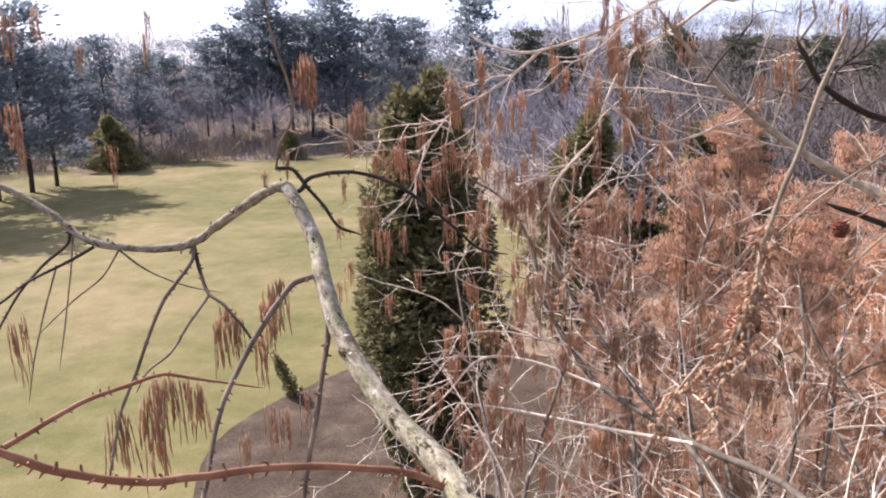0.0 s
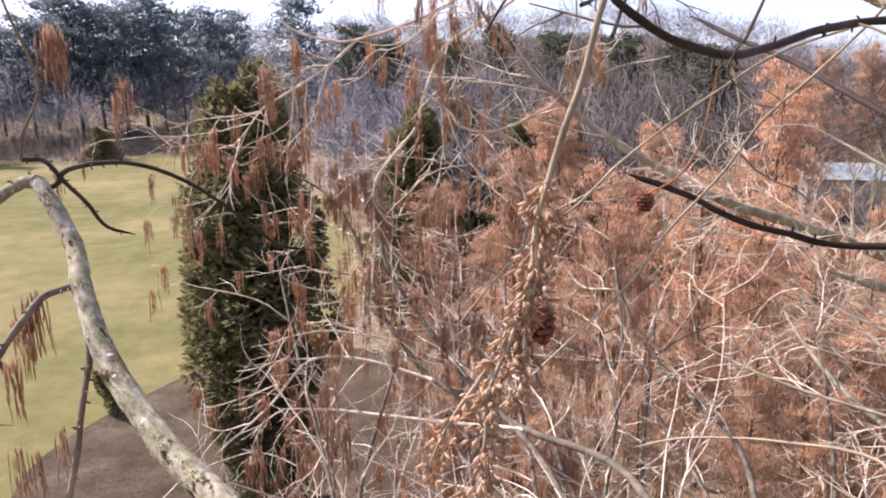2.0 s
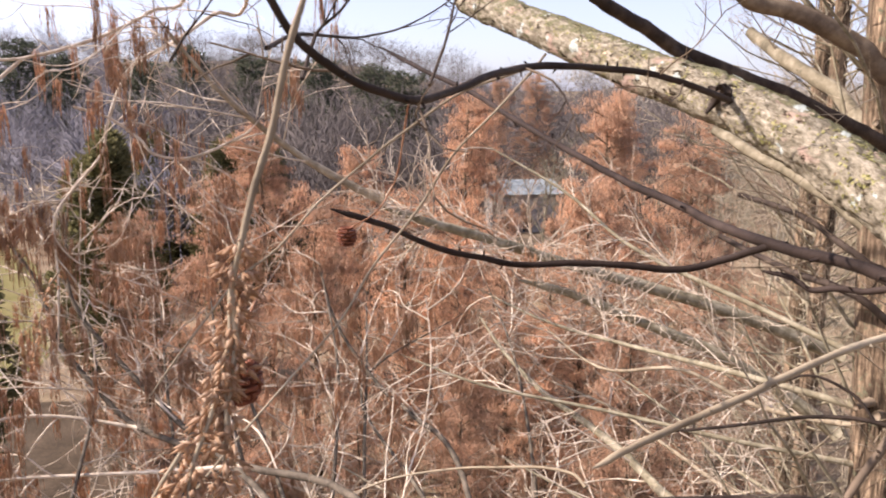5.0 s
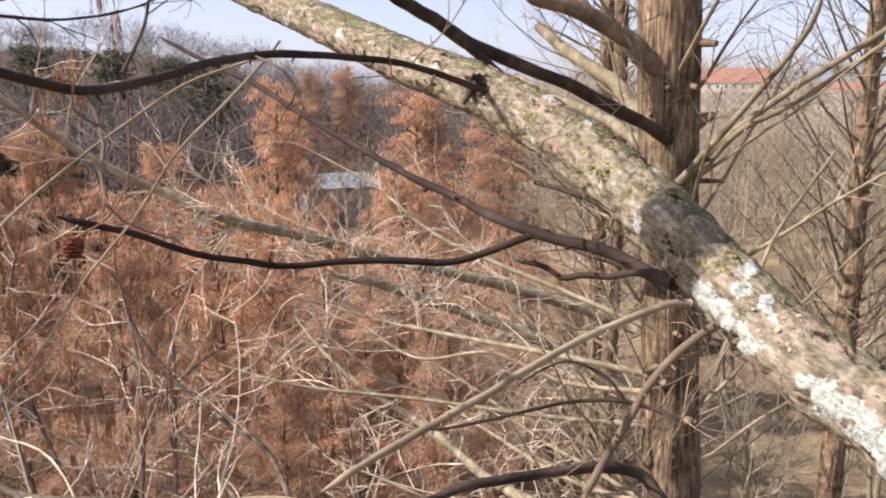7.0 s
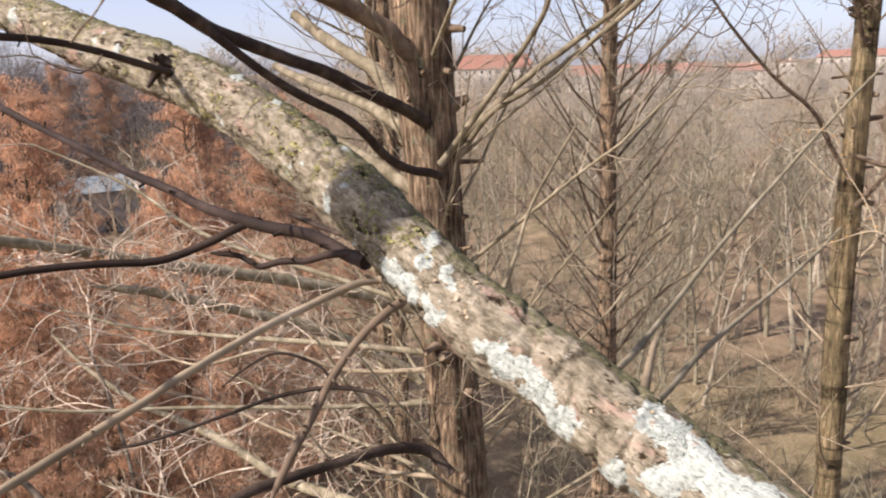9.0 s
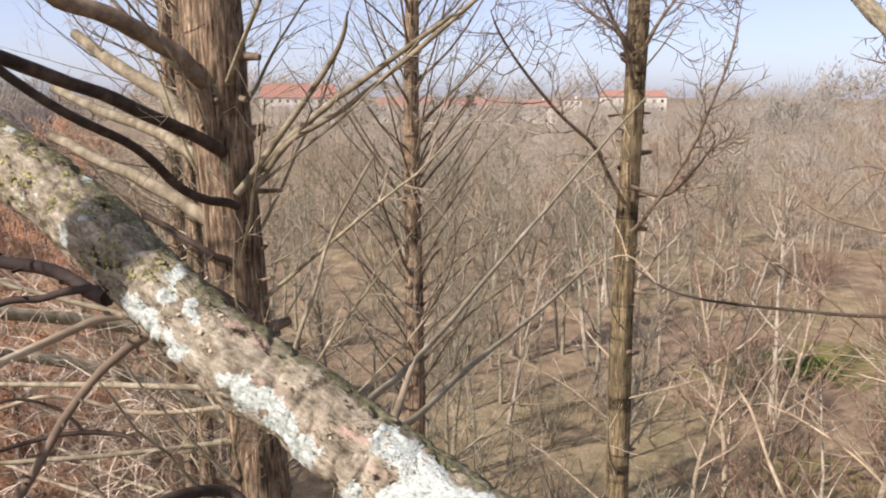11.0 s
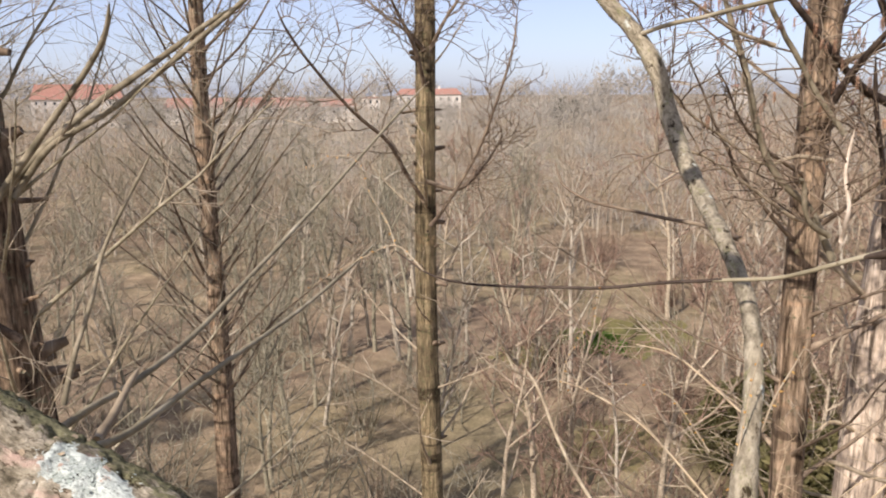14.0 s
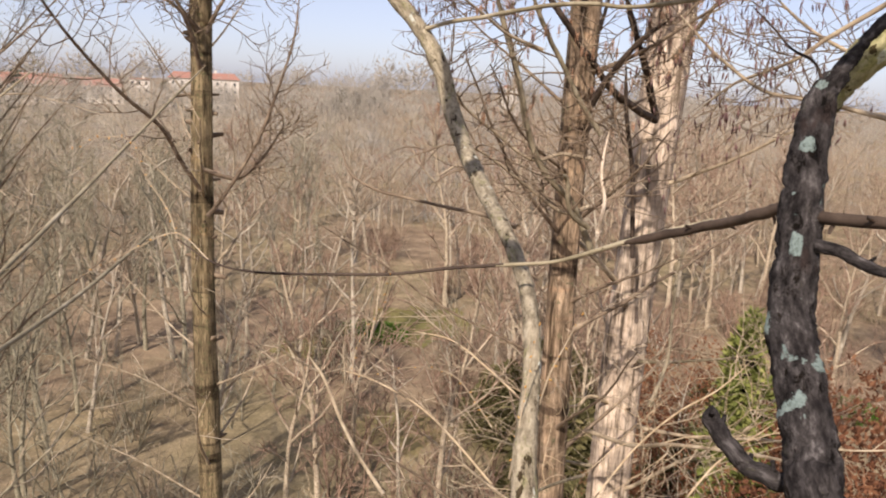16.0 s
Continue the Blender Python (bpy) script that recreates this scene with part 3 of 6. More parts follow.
def place(ob, x, y, turn=0.0, size=1.0, z=None, used={}):
    """First use puts the thing itself; later uses put copies."""
    m = Matrix.Translation((x, y, rise(x, y) if z is None else z)) @ Matrix.Rotation(turn, 4, 'Z')
    if ob.name not in used:
        used[ob.name] = True
        ob.matrix_basis = m @ Matrix.Scale(size, 4)
        return ob
    c = copy_thing(ob, m)
    c.scale = (size, size, size)
    return c


def polar(bearing, d):
    b = radians(bearing)
    return math.sin(b) * d, math.cos(b) * d


rng = np.random.default_rng(7)
BARE = []
for k in range(5):
    t = bare_tree(rng, "bare_tree", 10 + k * 0.7, 3.4 + 0.3 * k, (M_PALEWOOD, M_GREENWOOD, M_PALEWOOD, M_PALEWOOD, M_WOOD)[k], (M_REDWOODS, M_GREENWOOD, M_THICKET, M_GREENWOOD, M_REDWOODS)[k])
    tagged(t, "leafless grey-brown deciduous tree rising from leaf litter", "tree", "woodland trees")
    BARE.append(t)


def clear(x, y):
    """Open spots with no trees: the meadow, the bed, the camera's own clearing, the glades, and gaps for the camera's
    view of shed and shrub.
    """
    d, b = math.hypot(x, y), math.degrees(math.atan2(x, y))
    if d < 17:
        return True
    if b < 3 and d < 158:
        return True
    if b < 9 and d < 90:
        return True
    for gx, gy, r in ((49, -3.5, 4.5), (31, 2.6, 2.6), (58, 67, 7), (50, 60, 6), (48, -14, 5.5), (41.5, -11, 3), (36, -9.5, 2.5), (33, -8.8, 2.5)):
        if math.hypot(x - gx, y - gy) < r:
            return True
    return False


for k, (b, d, q) in enumerate(((37.3, 66, 0.95), (38.6, 70, 0.8), (39.6, 60, 0.75), (40.9, 64, 1.0), (41.8, 70, 1.0))):
    x, y = polar(b, d)
    place(BARE[(k * 2) % 5], x, y, k * 1.3, q)
count = 0
for k in range(900):
    b, d = rng.uniform(50, 142), 20 + 80 * rng.uniform(0, 1) ** 0.7
    x, y = polar(b, d)
    if clear(x, y):
        continue
    # reddish crowns towards the south-east, grey-green ones elsewhere
    kind = (0, 4, 2)[k % 3] if b > 94 + 8 * math.sin(d * 0.2) else (1, 3, 2, 1)[k % 4]
    place(BARE[kind], x, y, rng.uniform(0, 6.28), rng.uniform(0.7, 1.1) * (1.0 if d > 40 else 0.78))
    count += 1
    if count == 245:
        break
spots = []
for k in range(620):
    b, d = rng.uniform(48, 145), 85 + 130 * rng.uniform(0, 1)
    x, y = polar(b, d)
    spots.append((x, y, rng.uniform(0.75, 1.05) * (1 + 0.16 * math.sin(x * 0.045) * math.cos(y * 0.06))))
tone = [math.sin(x * 0.05 + 1) + math.cos(y * 0.047) + rng.normal(0, 0.7) for x, y, _ in spots]
wood_stuff("middle_wood", rng, [p for p, q in zip(spots, tone) if -0.6 < q <= 0.7], "leafless grey-brown wood beyond the redwoods", M_FARWOOD, 1.2)
wood_stuff("birch_wood", rng, [p for p, q in zip(spots, tone) if q > 0.7], "leafless pale-stemmed birch wood", M_PALEWOOD, 1.1)
wood_stuff("alder_wood", rng, [p for p, q in zip(spots, tone) if q <= -0.6], "leafless reddish-brown wood", M_THICKET, 1.2)
spots = []
for k in range(520):
    b, d = rng.uniform(45, 145), 210 + 380 * rng.uniform(0, 1)
    x, y = polar(b, d)
    spots.append((x, y, rng.uniform(0.9, 1.25) * (1 + 0.2 * math.sin(x * 0.021) * math.cos(y * 0.03))))
for k in range(180):
    x, y = polar(rng.uniform(62, 96), rng.uniform(320, 395))
    spots.append((x, y, rng.uniform(0.85, 1.15)))
for k in range(24):
    x, y = polar(rng.uniform(88.5, 93), rng.uniform(350, 385))
    spots.append((x, y, rng.uniform(1.0, 1.2)))
for b, d, size in ((99.5, 210, 1.5), (100.5, 215, 1.6), (101.3, 208, 1.45), (98.6, 214, 1.35), (102.2, 216, 1.4), (95, 260, 1.4), (120, 190, 1.35), (126, 200, 1.4), (72, 300, 1.3), (77.5, 280, 1.3), (81.5, 290, 1.35), (88.5, 300, 1.3), (107, 260, 1.3), (130, 240, 1.3), (113, 250, 1.25)):
    for k in range(3):
        x, y = polar(b + rng.normal(0, 0.5), d + rng.normal(0, 8))
        spots.append((x, y, size * rng.uniform(0.8, 1.1)))
wood_stuff("far_wood", rng, spots, "leafless grey wood reaching to the horizon", M_FARWOOD, 2.0)
spots = []
for k in range(380):
    b, d = rng.uniform(42, 145), rng.uniform(430, 800)
    x, y = polar(b, d)
    spots.append((x, y, rng.uniform(1.1, 1.6) * (1.25 + 0.45 * math.sin(b * 0.55) * math.cos(b * 0.23 + 1) + 0.2 * math.sin(b * 1.9))))
wood_stuff("horizon_wood", rng, spots, "grey leafless tree line on the far ridge", M_FARWOOD, 6.0, 70)
spots = []
while len(spots) < 700:
    b, d = rng.uniform(2, 52), 60 + 190 * rng.uniform(0, 1) ** 1.3
    x, y = polar(b, d)
    if clear(x, y) or (d < 80 and b > 28):
        continue
    spots.append((x, y, rng.uniform(0.8, 1.25)))
for k in range(760):
    x, y = polar(rng.uniform(-46, 8), 168 + 165 * rng.uniform(0, 1) ** 1.2)
    spots.append((x, y, rng.uniform(0.75, 1.3)))
for k in range(320):
    x, y = polar(rng.uniform(5, 46), 200 + 130 * rng.uniform(0, 1))
    spots.append((x, y, rng.uniform(0.75, 1.2)))
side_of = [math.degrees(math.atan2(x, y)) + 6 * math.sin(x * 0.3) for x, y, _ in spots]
wood_stuff("hill_wood", rng, [p for p, b in zip(spots, side_of) if b < 12], "leafless wood on the hill behind the meadow, coloured for backlight and haze", M_HILLWOOD, 2.0, 110)
wood_stuff("slope_wood", rng, [p for p, b in zip(spots, side_of) if b >= 12], "greenish-grey leafless wood on the slope", M_SLOPEWOOD, 2.0, 110)


# ---- evergreens ----
def spray(shape, rng, p, out, size, n=5):
    """A flat frond of small leaves at p, fanning outwards and down."""
    out = np.asarray(out, float)
    side = np.cross(out, (0, 0, 1.0))
    side /= np.linalg.norm(side) + 1e-9
    for k in range(n):
        a = (k - (n - 1) / 2) * 0.5 + rng.normal(0, 0.25)
        d = out * math.cos(a) + side * math.sin(a) + np.array([0, 0, rng.normal(-0.15, 0.35)])
        d /= np.linalg.norm(d)
        w = np.cross(d, rng.normal(size=3))
        w /= np.linalg.norm(w) + 1e-9
        ln = size * rng.uniform(0.6, 1.2)
        q = p + d * ln
        m = p + d * ln * 0.5
        shape.add([p, m + w * ln * 0.17, q, m - w * ln * 0.17], [(0, 1, 2, 3)])


def column_conifer(rng, name, height, radius, fronds, mat, lobes=9, size=0.5, spread=0.45, foot=1.0):
    """A dense evergreen: fronds on the skin of several uneven lobes round a trunk, with dark gaps between."""
    trunk, leaf = Shape(), Shape()
    line = np.array([(0, 0, -0.3), (0.05, 0, height * 0.5), (0, 0.05, height * 0.97)])
    trunk.tube(spline(line, 4), np.linspace(radius * 0.14, 0.03, 9), 7)
    blobs = []
    for k in range(lobes):
        h = height * (0.08 + 0.86 * k / lobes) + rng.normal(0, height * 0.02)
        fill = radius * (1.0 - 0.82 * (h / height) ** 1.6) * np.interp(h / height, (0.1, 0.55), (foot, 1.0))
        a = k * 2.4 + rng.normal(0, 0.3)
        blobs.append((np.array([math.cos(a), math.sin(a), 0]) * fill * spread + np.array([0, 0, h]), fill * rng.uniform(0.5, 0.72), height * 0.14))
    for c, rr, hh in blobs:
        for _ in range(3):
            e = c + np.array([rng.normal(0, rr * 0.5), rng.normal(0, rr * 0.5), rng.uniform(0, hh * 0.6)])
            trunk.tube(np.array([(0, 0, max(0.2, c[2] - hh)), (e + np.array([0, 0, c[2] - hh])) * 0.5, e]), [0.05, 0.035, 0.01], 4, False)
    for k in range(fronds):
        c, rr, hh = blobs[rng.integers(len(blobs))]
        n = rng.normal(size=3)
        n /= np.linalg.norm(n)
        q = rng.uniform(0.72, 1.08)
        p = c + n * np.array([rr, rr, hh]) * q
        if p[2] < 0.1:
            continue
        spray(leaf, rng, p, (n + np.array([0, 0, 0.25])), size * rng.uniform(0.6, 1.2))
    root = new(name)
    part("trunk", trunk, M_DARKBRANCH, root)
    part("foliage", leaf, mat, root, smooth=False)
    return root


def far_pine(rng, name, height, mat):
    """An old pine: bare lower trunk, layered plates of needles on level limbs."""
    trunk, leaf = Shape(), Shape()
    line = wander(rng, (0, 0, -0.5), (0, 0, 1), height, 8, 0.03)
    trunk.tube(line, np.linspace(0.4, 0.06, 9), 6, False)
    for k in range(26):
        u = 0.2 + 0.8 * k / 26
        p = line[0] + (line[-1] - line[0]) * u
        a = k * 2.4 + rng.normal(0, 0.4)
        ln = height * 0.26 * (1.15 - 0.7 * u) * rng.uniform(0.7, 1.2)
        limb = wander(rng, p, (math.cos(a), math.sin(a), 0.25), ln, 4, 0.1)
        trunk.tube(limb, np.linspace(0.09, 0.03, 5), 3, False)
        for _ in range(95):
            q = limb[0] + (limb[-1] - limb[0]) * rng.uniform(0.15, 1.05) + rng.normal(0, 1, 3) * np.array([1.2, 1.2, 0.6])
            spray(leaf, rng, q, np.array([math.cos(a), math.sin(a), 0.5]), 1.05, 2)
    root = new(name)
    part("trunk", trunk, M_DARKBRANCH, root)
    part("needles", leaf, mat, root, smooth=False)
    return root


M_SLOPEPINE = leafy("slope_pine_needles", (0.055, 0.066, 0.045), (0.085, 0.097, 0.066), (0.12, 0.13, 0.09), 0.8, 0.4)
PINES = [tagged(far_pine(rng, "pine_tree", 24 + 2 * k, M_HAZEPINE), "pine with layered limbs above bare wood, needles paled blue-grey for haze", "pine", "far pines") for k in range(3)]
DARK = tagged(far_pine(rng, "pine_tree", 26, M_SLOPEPINE), "dark olive-green pine on the wooded slope", "pine", "far pines")
PINE_SPOTS = [(-15.8, 198, 1.1), (-14.4, 205, 1.2), (-13.0, 196, 1.22), (-11.6, 204, 1.2), (-10.2, 196, 1.15), (-8.9, 205, 1.22), (-7.7, 198, 1.1), (-6.4, 210, 1.05), (-5.2, 220, 0.95),
              (-3.8, 225, 0.95), (-2.4, 230, 0.95), (1.4, 165, 1.15), (-31, 128, 1.0), (-29, 134, 1.1), (-34, 120, 1.1), (-27.5, 140, 0.9), (-37, 118, 1.1), (-24, 190, 0.9), (-20, 200, 0.85),
              (-17.5, 202, 0.9), (-39, 150, 1.0), (-35.5, 172, 1.0), (-26, 185, 0.9), (-22, 178, 0.8), (12, 130, 0.75), (20, 150, 0.75), (16, 170, 0.8), (24, 125, 0.75), (28, 135, 0.75), (31, 110, 0.7), (8, 150, 0.8), (5, 190, 0.9),
              (79.4, 392, 0.6), (76.6, 396, 0.5), (82.6, 390, 0.5), (88.2, 385, 0.5), (69.5, 392, 0.55), (100.2, 300, 0.55), (101.2, 306, 0.5), (71.2, 405, 0.5)]
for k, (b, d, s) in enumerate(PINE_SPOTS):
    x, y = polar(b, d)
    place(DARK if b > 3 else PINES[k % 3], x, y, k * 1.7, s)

thuja = tagged(column_conifer(rng, "cypress_tree", 15.6, 3.5, 17000, M_THUJA, 19, size=0.33, spread=0.58, foot=0.3), "tall dark green columnar cypress beside the lawn", "conifer")
x, y = polar(-2.9, 27)
place(thuja, x, y)
thuja2 = tagged(column_conifer(rng, "cypress_tree", 13.8, 3.7, 9000, M_THUJA, 12, size=0.42), "dark green conical evergreen behind the twigs", "conifer", "conical evergreens")
x, y = polar(9.5, 46)
place(thuja2, x, y)
for b, d, q in ((17.6, 58, 0.92), (20.6, 63, 0.85), (13.2, 66, 0.95)):
    place(thuja2, *polar(b, d), b, q)
sapling = tagged(column_conifer(rng, "young_cypress", 2.7, 0.42, 420, M_THUJA, 8, size=0.2), "small dark leaning cypress in the mulch bed", "conifer")
place(sapling, -8.75, 37.49)
sapling.matrix_basis = Matrix.Translation((-8.75, 37.49, rise(-8.75, 37.49))) @ Matrix.Rotation(-0.38, 4, 'Y')
yew = tagged(column_conifer(rng, "yew_tree", 7.5, 4.2, 3200, M_THUJA, 10, size=0.5), "low dark spreading evergreen in the wood", "conifer", "dark yews")
for b, d, s in ((15.5, 70, 1.2), (13.5, 74, 1.1), (18, 66, 0.8), (-23.8, 160, 1.35), (-12, 166, 0.8), (129, 32, 0.6), (117.5, 33, 0.7), (113.5, 34, 0.5), (119.0, 26, 0.72), (121.8, 24, 0.55), (127.5, 27, 0.6)):
    x, y = polar(b, d)
    place(yew, x, y, b, s)


def low_bush(rng, name, height, radius, n, mat, size=0.25):
    wood, leaf = Shape(), Shape()
    for k in range(14):
        a = k * 2.4
        st = wander(rng, (0, 0, -0.1), (math.cos(a) * 0.7, math.sin(a) * 0.7, 1), height * rng.uniform(0.7, 1.1), 5, 0.12)
        wood.tube(st, np.linspace(0.025, 0.008, 6), 3, False)
    for k in range(n):
        q = rng.normal(size=3)
        q /= np.linalg.norm(q)
        p = np.array([q[0] * radius, q[1] * radius, abs(q[2]) * height]) * rng.uniform(0.6, 1.05)
        spray(leaf, rng, p, q + np.array([0, 0, 0.4]), size, 4)
    root = new(name)
    tagged(part("stem", wood, M_WOOD, root), kind="stuff")
    part("foliage", leaf, mat, root, smooth=False)
    return root


bush = tagged(low_bush(rng, "evergreen_shrub", 0.8, 1.5, 700, M_SHRUB), "bright green low evergreen shrub in the glade", "shrub", "green shrubs")
for x, y, s in ((46.9, -11.7, 1.0), (48.5, -10.2, 0.8), (30.0, -33.0, 1.0)):
    place(bush, x, y, x, s)


golden = tagged(column_conifer(rng, "golden_conifer", 10.7, 1.35, 2600, M_GOLDGREEN, 10, size=0.3), "slender yellow-green conifer among bare trees", "conifer")
x, y = polar(131.0, 23)
place(golden, x, y)
withered = tagged(low_bush(rng, "withered_tree", 9.0, 2.6, 2700, M_BROWNLEAF, 0.2), "small tree still holding withered red-brown leaves", "tree", "withered trees")
for b, d, s in ((137.5, 20, 1.1), (126.0, 25, 0.7), (133, 27, 0.8), (122.5, 24, 0.55), (141, 24, 1.0), (131.5, 21, 0.7), (135, 24, 0.9), (128.5, 31, 0.75), (124, 33, 0.7), (118.5, 30, 0.5)):
    x, y = polar(b, d)
    place(withered, x, y, b, s)


def hedge_bush(rng, name, mat=M_THICKET):
    """A leafless thicket: many thin upright stems with twigs."""
    wood = Shape()
    for k in range(14):
        a, q = rng.uniform(0, 6.28), rng.uniform(0, 1.8)
        st = wander(rng, (math.cos(a) * q, math.sin(a) * q, -0.1), (rng.normal(0, 0.3), rng.normal(0, 0.3), 1), rng.uniform(2.2, 4.2), 3, 0.1)
        wood.tube(st, np.linspace(0.04, 0.016, 4), 3, False)
        twigs_along(wood, rng, st, 0.018, 12, 1.3, 1, 0.15, 0.3, last="straight")
    root = new(name)
    tagged(part("stem", wood, mat, root), kind="stuff")
    return root


thicket = tagged(hedge_bush(rng, "bare_thicket"), "leafless grey-brown thicket at the wood's edge", "thicket", "bare thickets")
for k in range(64):
    b, d = rng.uniform(-40, 7), rng.uniform(164, 182)
    x, y = polar(b, d)
    place(thicket, x, y, rng.uniform(0, 6.28), rng.uniform(1.0, 2.0))
red = tagged(hedge_bush(rng, "bare_thicket", M_REDWOODS), "leafless reddish-brown thicket in the wood", "thicket", "reddish thickets")
for k in range(120):
    b, d = rng.uniform(97, 146), 19 + 55 * rng.uniform(0, 1) ** 1.3
    x, y = polar(b, d)
    if not clear(x, y):
        place(red, x, y, rng.uniform(0, 6.28), rng.uniform(0.6, 1.1))
pale = tagged(hedge_bush(rng, "bare_thicket", M_GREENWOOD), "leafless grey-green thicket between the redwoods", "thicket", "grey thickets")
for k in range(34):
    b, d = rng.uniform(66, 112), 20 + 30 * rng.uniform(0, 1)
    x, y = polar(b, d)
    if not clear(x, y):
        place(pale, x, y, rng.uniform(0, 6.28), rng.uniform(0.5, 1.2))
for k in range(60):
    b, d = rng.uniform(52, 140), 19 + 75 * rng.uniform(0, 1) ** 0.8
    x, y = polar(b, d)
    if not clear(x, y):
        place(thicket, x, y, rng.uniform(0, 6.28), rng.uniform(0.5, 1.1))


# ---- catkin-laden dawn redwoods ----
def catkin_tree(rng, name, height, radius, strands):
    """A leafless conifer hung all over with rusty strands of catkins."""
    trunk, twig = Shape(), Shape()
    line = wander(rng, (0, 0, -0.4), (0, 0, 1), height, 8, 0.02)
    trunk.tube(line, np.linspace(0.2, 0.03, 9), 7, False)
    ends = []
    for k in range(70):
        u = 0.10 + 0.89 * k / 70
        p = line[0] + (line[-1] - line[0]) * u
        a = k * 2.4 + rng.normal(0, 0.3)
        ln = radius * (1.05 - 0.85 * u ** 1.4) * rng.uniform(0.6, 1.25) + 0.3
        limb = wander(rng, p, (math.cos(a), math.sin(a), 0.7), ln, 5, 0.14, 0.1, 0.3)
        twig.tube(limb, np.linspace(0.035, 0.012, 6), 3, False)
        ends.append(limb)
        twigs_along(twig, rng, limb, 0.012, 8, 0.5 + ln * 0.35, 1, 0.2, 0.1, 0.35, ends=ends, steps=3)
    # clumps of strands hang along the twigs
    tw = [e for e in ends if rng.uniform() < 0.42]
    pick = rng.integers(len(tw), size=strands)
    pos = np.array([tw[i][rng.integers(1, len(tw[i]))] for i in pick]) + rng.normal(0, 1, (strands, 3)) * np.array([0.2, 0.2, 0.08])
    ln = rng.uniform(0.08, 0.30, strands)
    rad = rng.uniform(0.012, 0.023, strands)
    ang = rng.uniform(0, 6.28, strands)
    low = pos + np.stack([rng.normal(0, 0.04, strands), rng.normal(0, 0.04, strands), -ln], 1)
    V = np.empty((strands, 4, 3))
    V[:, 0] = pos
    for j in range(3):
        V[:, 1 + j] = low + np.stack([np.cos(ang + j * 2.094) * rad, np.sin(ang + j * 2.094) * rad, rng.uniform(0, 0.05, strands)], 1)
    base = np.array([(0, 2, 1), (0, 3, 2), (0, 1, 3)])
    T = (base[None] + 4 * np.arange(strands)[:, None, None]).reshape(-1, 3)
    root = new(name)
    part("trunk", trunk, M_TRUNK, root)
    tagged(part("crown", twig, M_OLDBRANCH, root), kind="stuff")
    cat = new("catkin", raw_mesh("catkin", V.reshape(-1, 3), T, M_CATKIN))
    cat.parent = root
    tagged(cat, "rusty orange hanging catkins", kind="stuff")
    return root


CATKIN = [tagged(catkin_tree(rng, "dawn_redwood", 15.5, 3.5, 25000), "leafless dawn redwood hung with rusty orange catkins", "tree", "catkin-laden redwoods") for k in range(2)]
for k, (b, d, s) in enumerate([(34.6, 38, 1.04), (45.4, 31, 1.03), (51.0, 35, 0.97), (37.2, 103, 1.12), (40.2, 106, 1.16), (47.5, 20, 0.66), (51.5, 24, 0.74), (38.0, 24, 0.72), (34.0, 27, 0.78), (43.0, 27, 0.84), (46.0, 54, 1.0), (30.5, 29, 0.80), (23.0, 25, 0.84), (16.5, 28, 0.85), (11.0, 34, 0.72), (26.5, 38, 0.86), (20.0, 41, 0.92), (26.5, 18.5, 0.53), (34.0, 21, 0.60),
                               (41.0, 23, 0.60), (38.0, 52, 0.52), (41.2, 49, 0.50), (19.5, 18.5, 0.48), (12.0, 21, 0.46), (56.0, 26, 0.62)]):
    x, y = polar(b, d)
    place(CATKIN[k % 2], x, y, k * 2.1, s)


# ---- buildings ----
def block(shape, x0, y0, z0, x1, y1, z1):
    v = [(x, y, z) for z in (z0, z1) for x, y in ((x0, y0), (x1, y0), (x1, y1), (x0, y1))]
    shape.add(v, [(3, 2, 1, 0), (4, 5, 6, 7), (0, 1, 5, 4), (1, 2, 6, 5), (2, 3, 7, 6), (3, 0, 4, 7)])


def far_house(name, w, dp, h, roof_h, wall_mat, roof_mat, storeys, bays, hip=2.0):
    """A block with storeys of windows and a hipped roof with eaves."""
    root = new(name)
    wall, roof = Shape(), Shape()
    block(wall, -w / 2, -dp / 2, -0.5, w / 2, dp / 2, h)
    e = 0.6
    roof.add([(-w / 2 - e, -dp / 2 - e, h), (w / 2 + e, -dp / 2 - e, h), (w / 2 + e, dp / 2 + e, h), (-w / 2 - e, dp / 2 + e, h),
              (-w / 2 + hip, 0, h + roof_h), (w / 2 - hip, 0, h + roof_h)], [(3, 2, 1, 0), (0, 1, 5, 4), (2, 3, 4, 5), (1, 2, 5), (3, 0, 4)])
    part("wall", wall, wall_mat, root, smooth=False)
    rf = part("roof", roof, roof_mat, root, smooth=False)
    if storeys > 1:
        ch = Shape()
        block(ch, w * 0.15, -0.6, h + roof_h * 0.4, w * 0.15 + 1.0, 0.6, h + roof_h + 1.2)
        part("chimney", ch, wall_mat, rf, smooth=False)
    pane, frame_ = Shape(), Shape()
    block(pane, -0.55, -0.05, 0, 0.55, 0.0, 1.5)
    block(frame_, -0.68, -0.03, -0.12, 0.68, 0.02, 1.62)
    pm, fm = pane.mesh("pane", M_GLASS, False), frame_.mesh("window", wall_mat, False)
    for i in range(storeys):
        for j in range(bays):
            win = new("window", fm)
            win.parent = root
            win.location = (-w / 2 + w * (j + 0.5) / bays, -dp / 2 - 0.03, 0.9 + i * h / storeys)
            pn = new("pane", pm)
            pn.parent = win
            pn.location = (0, -0.02, 0)
    return root


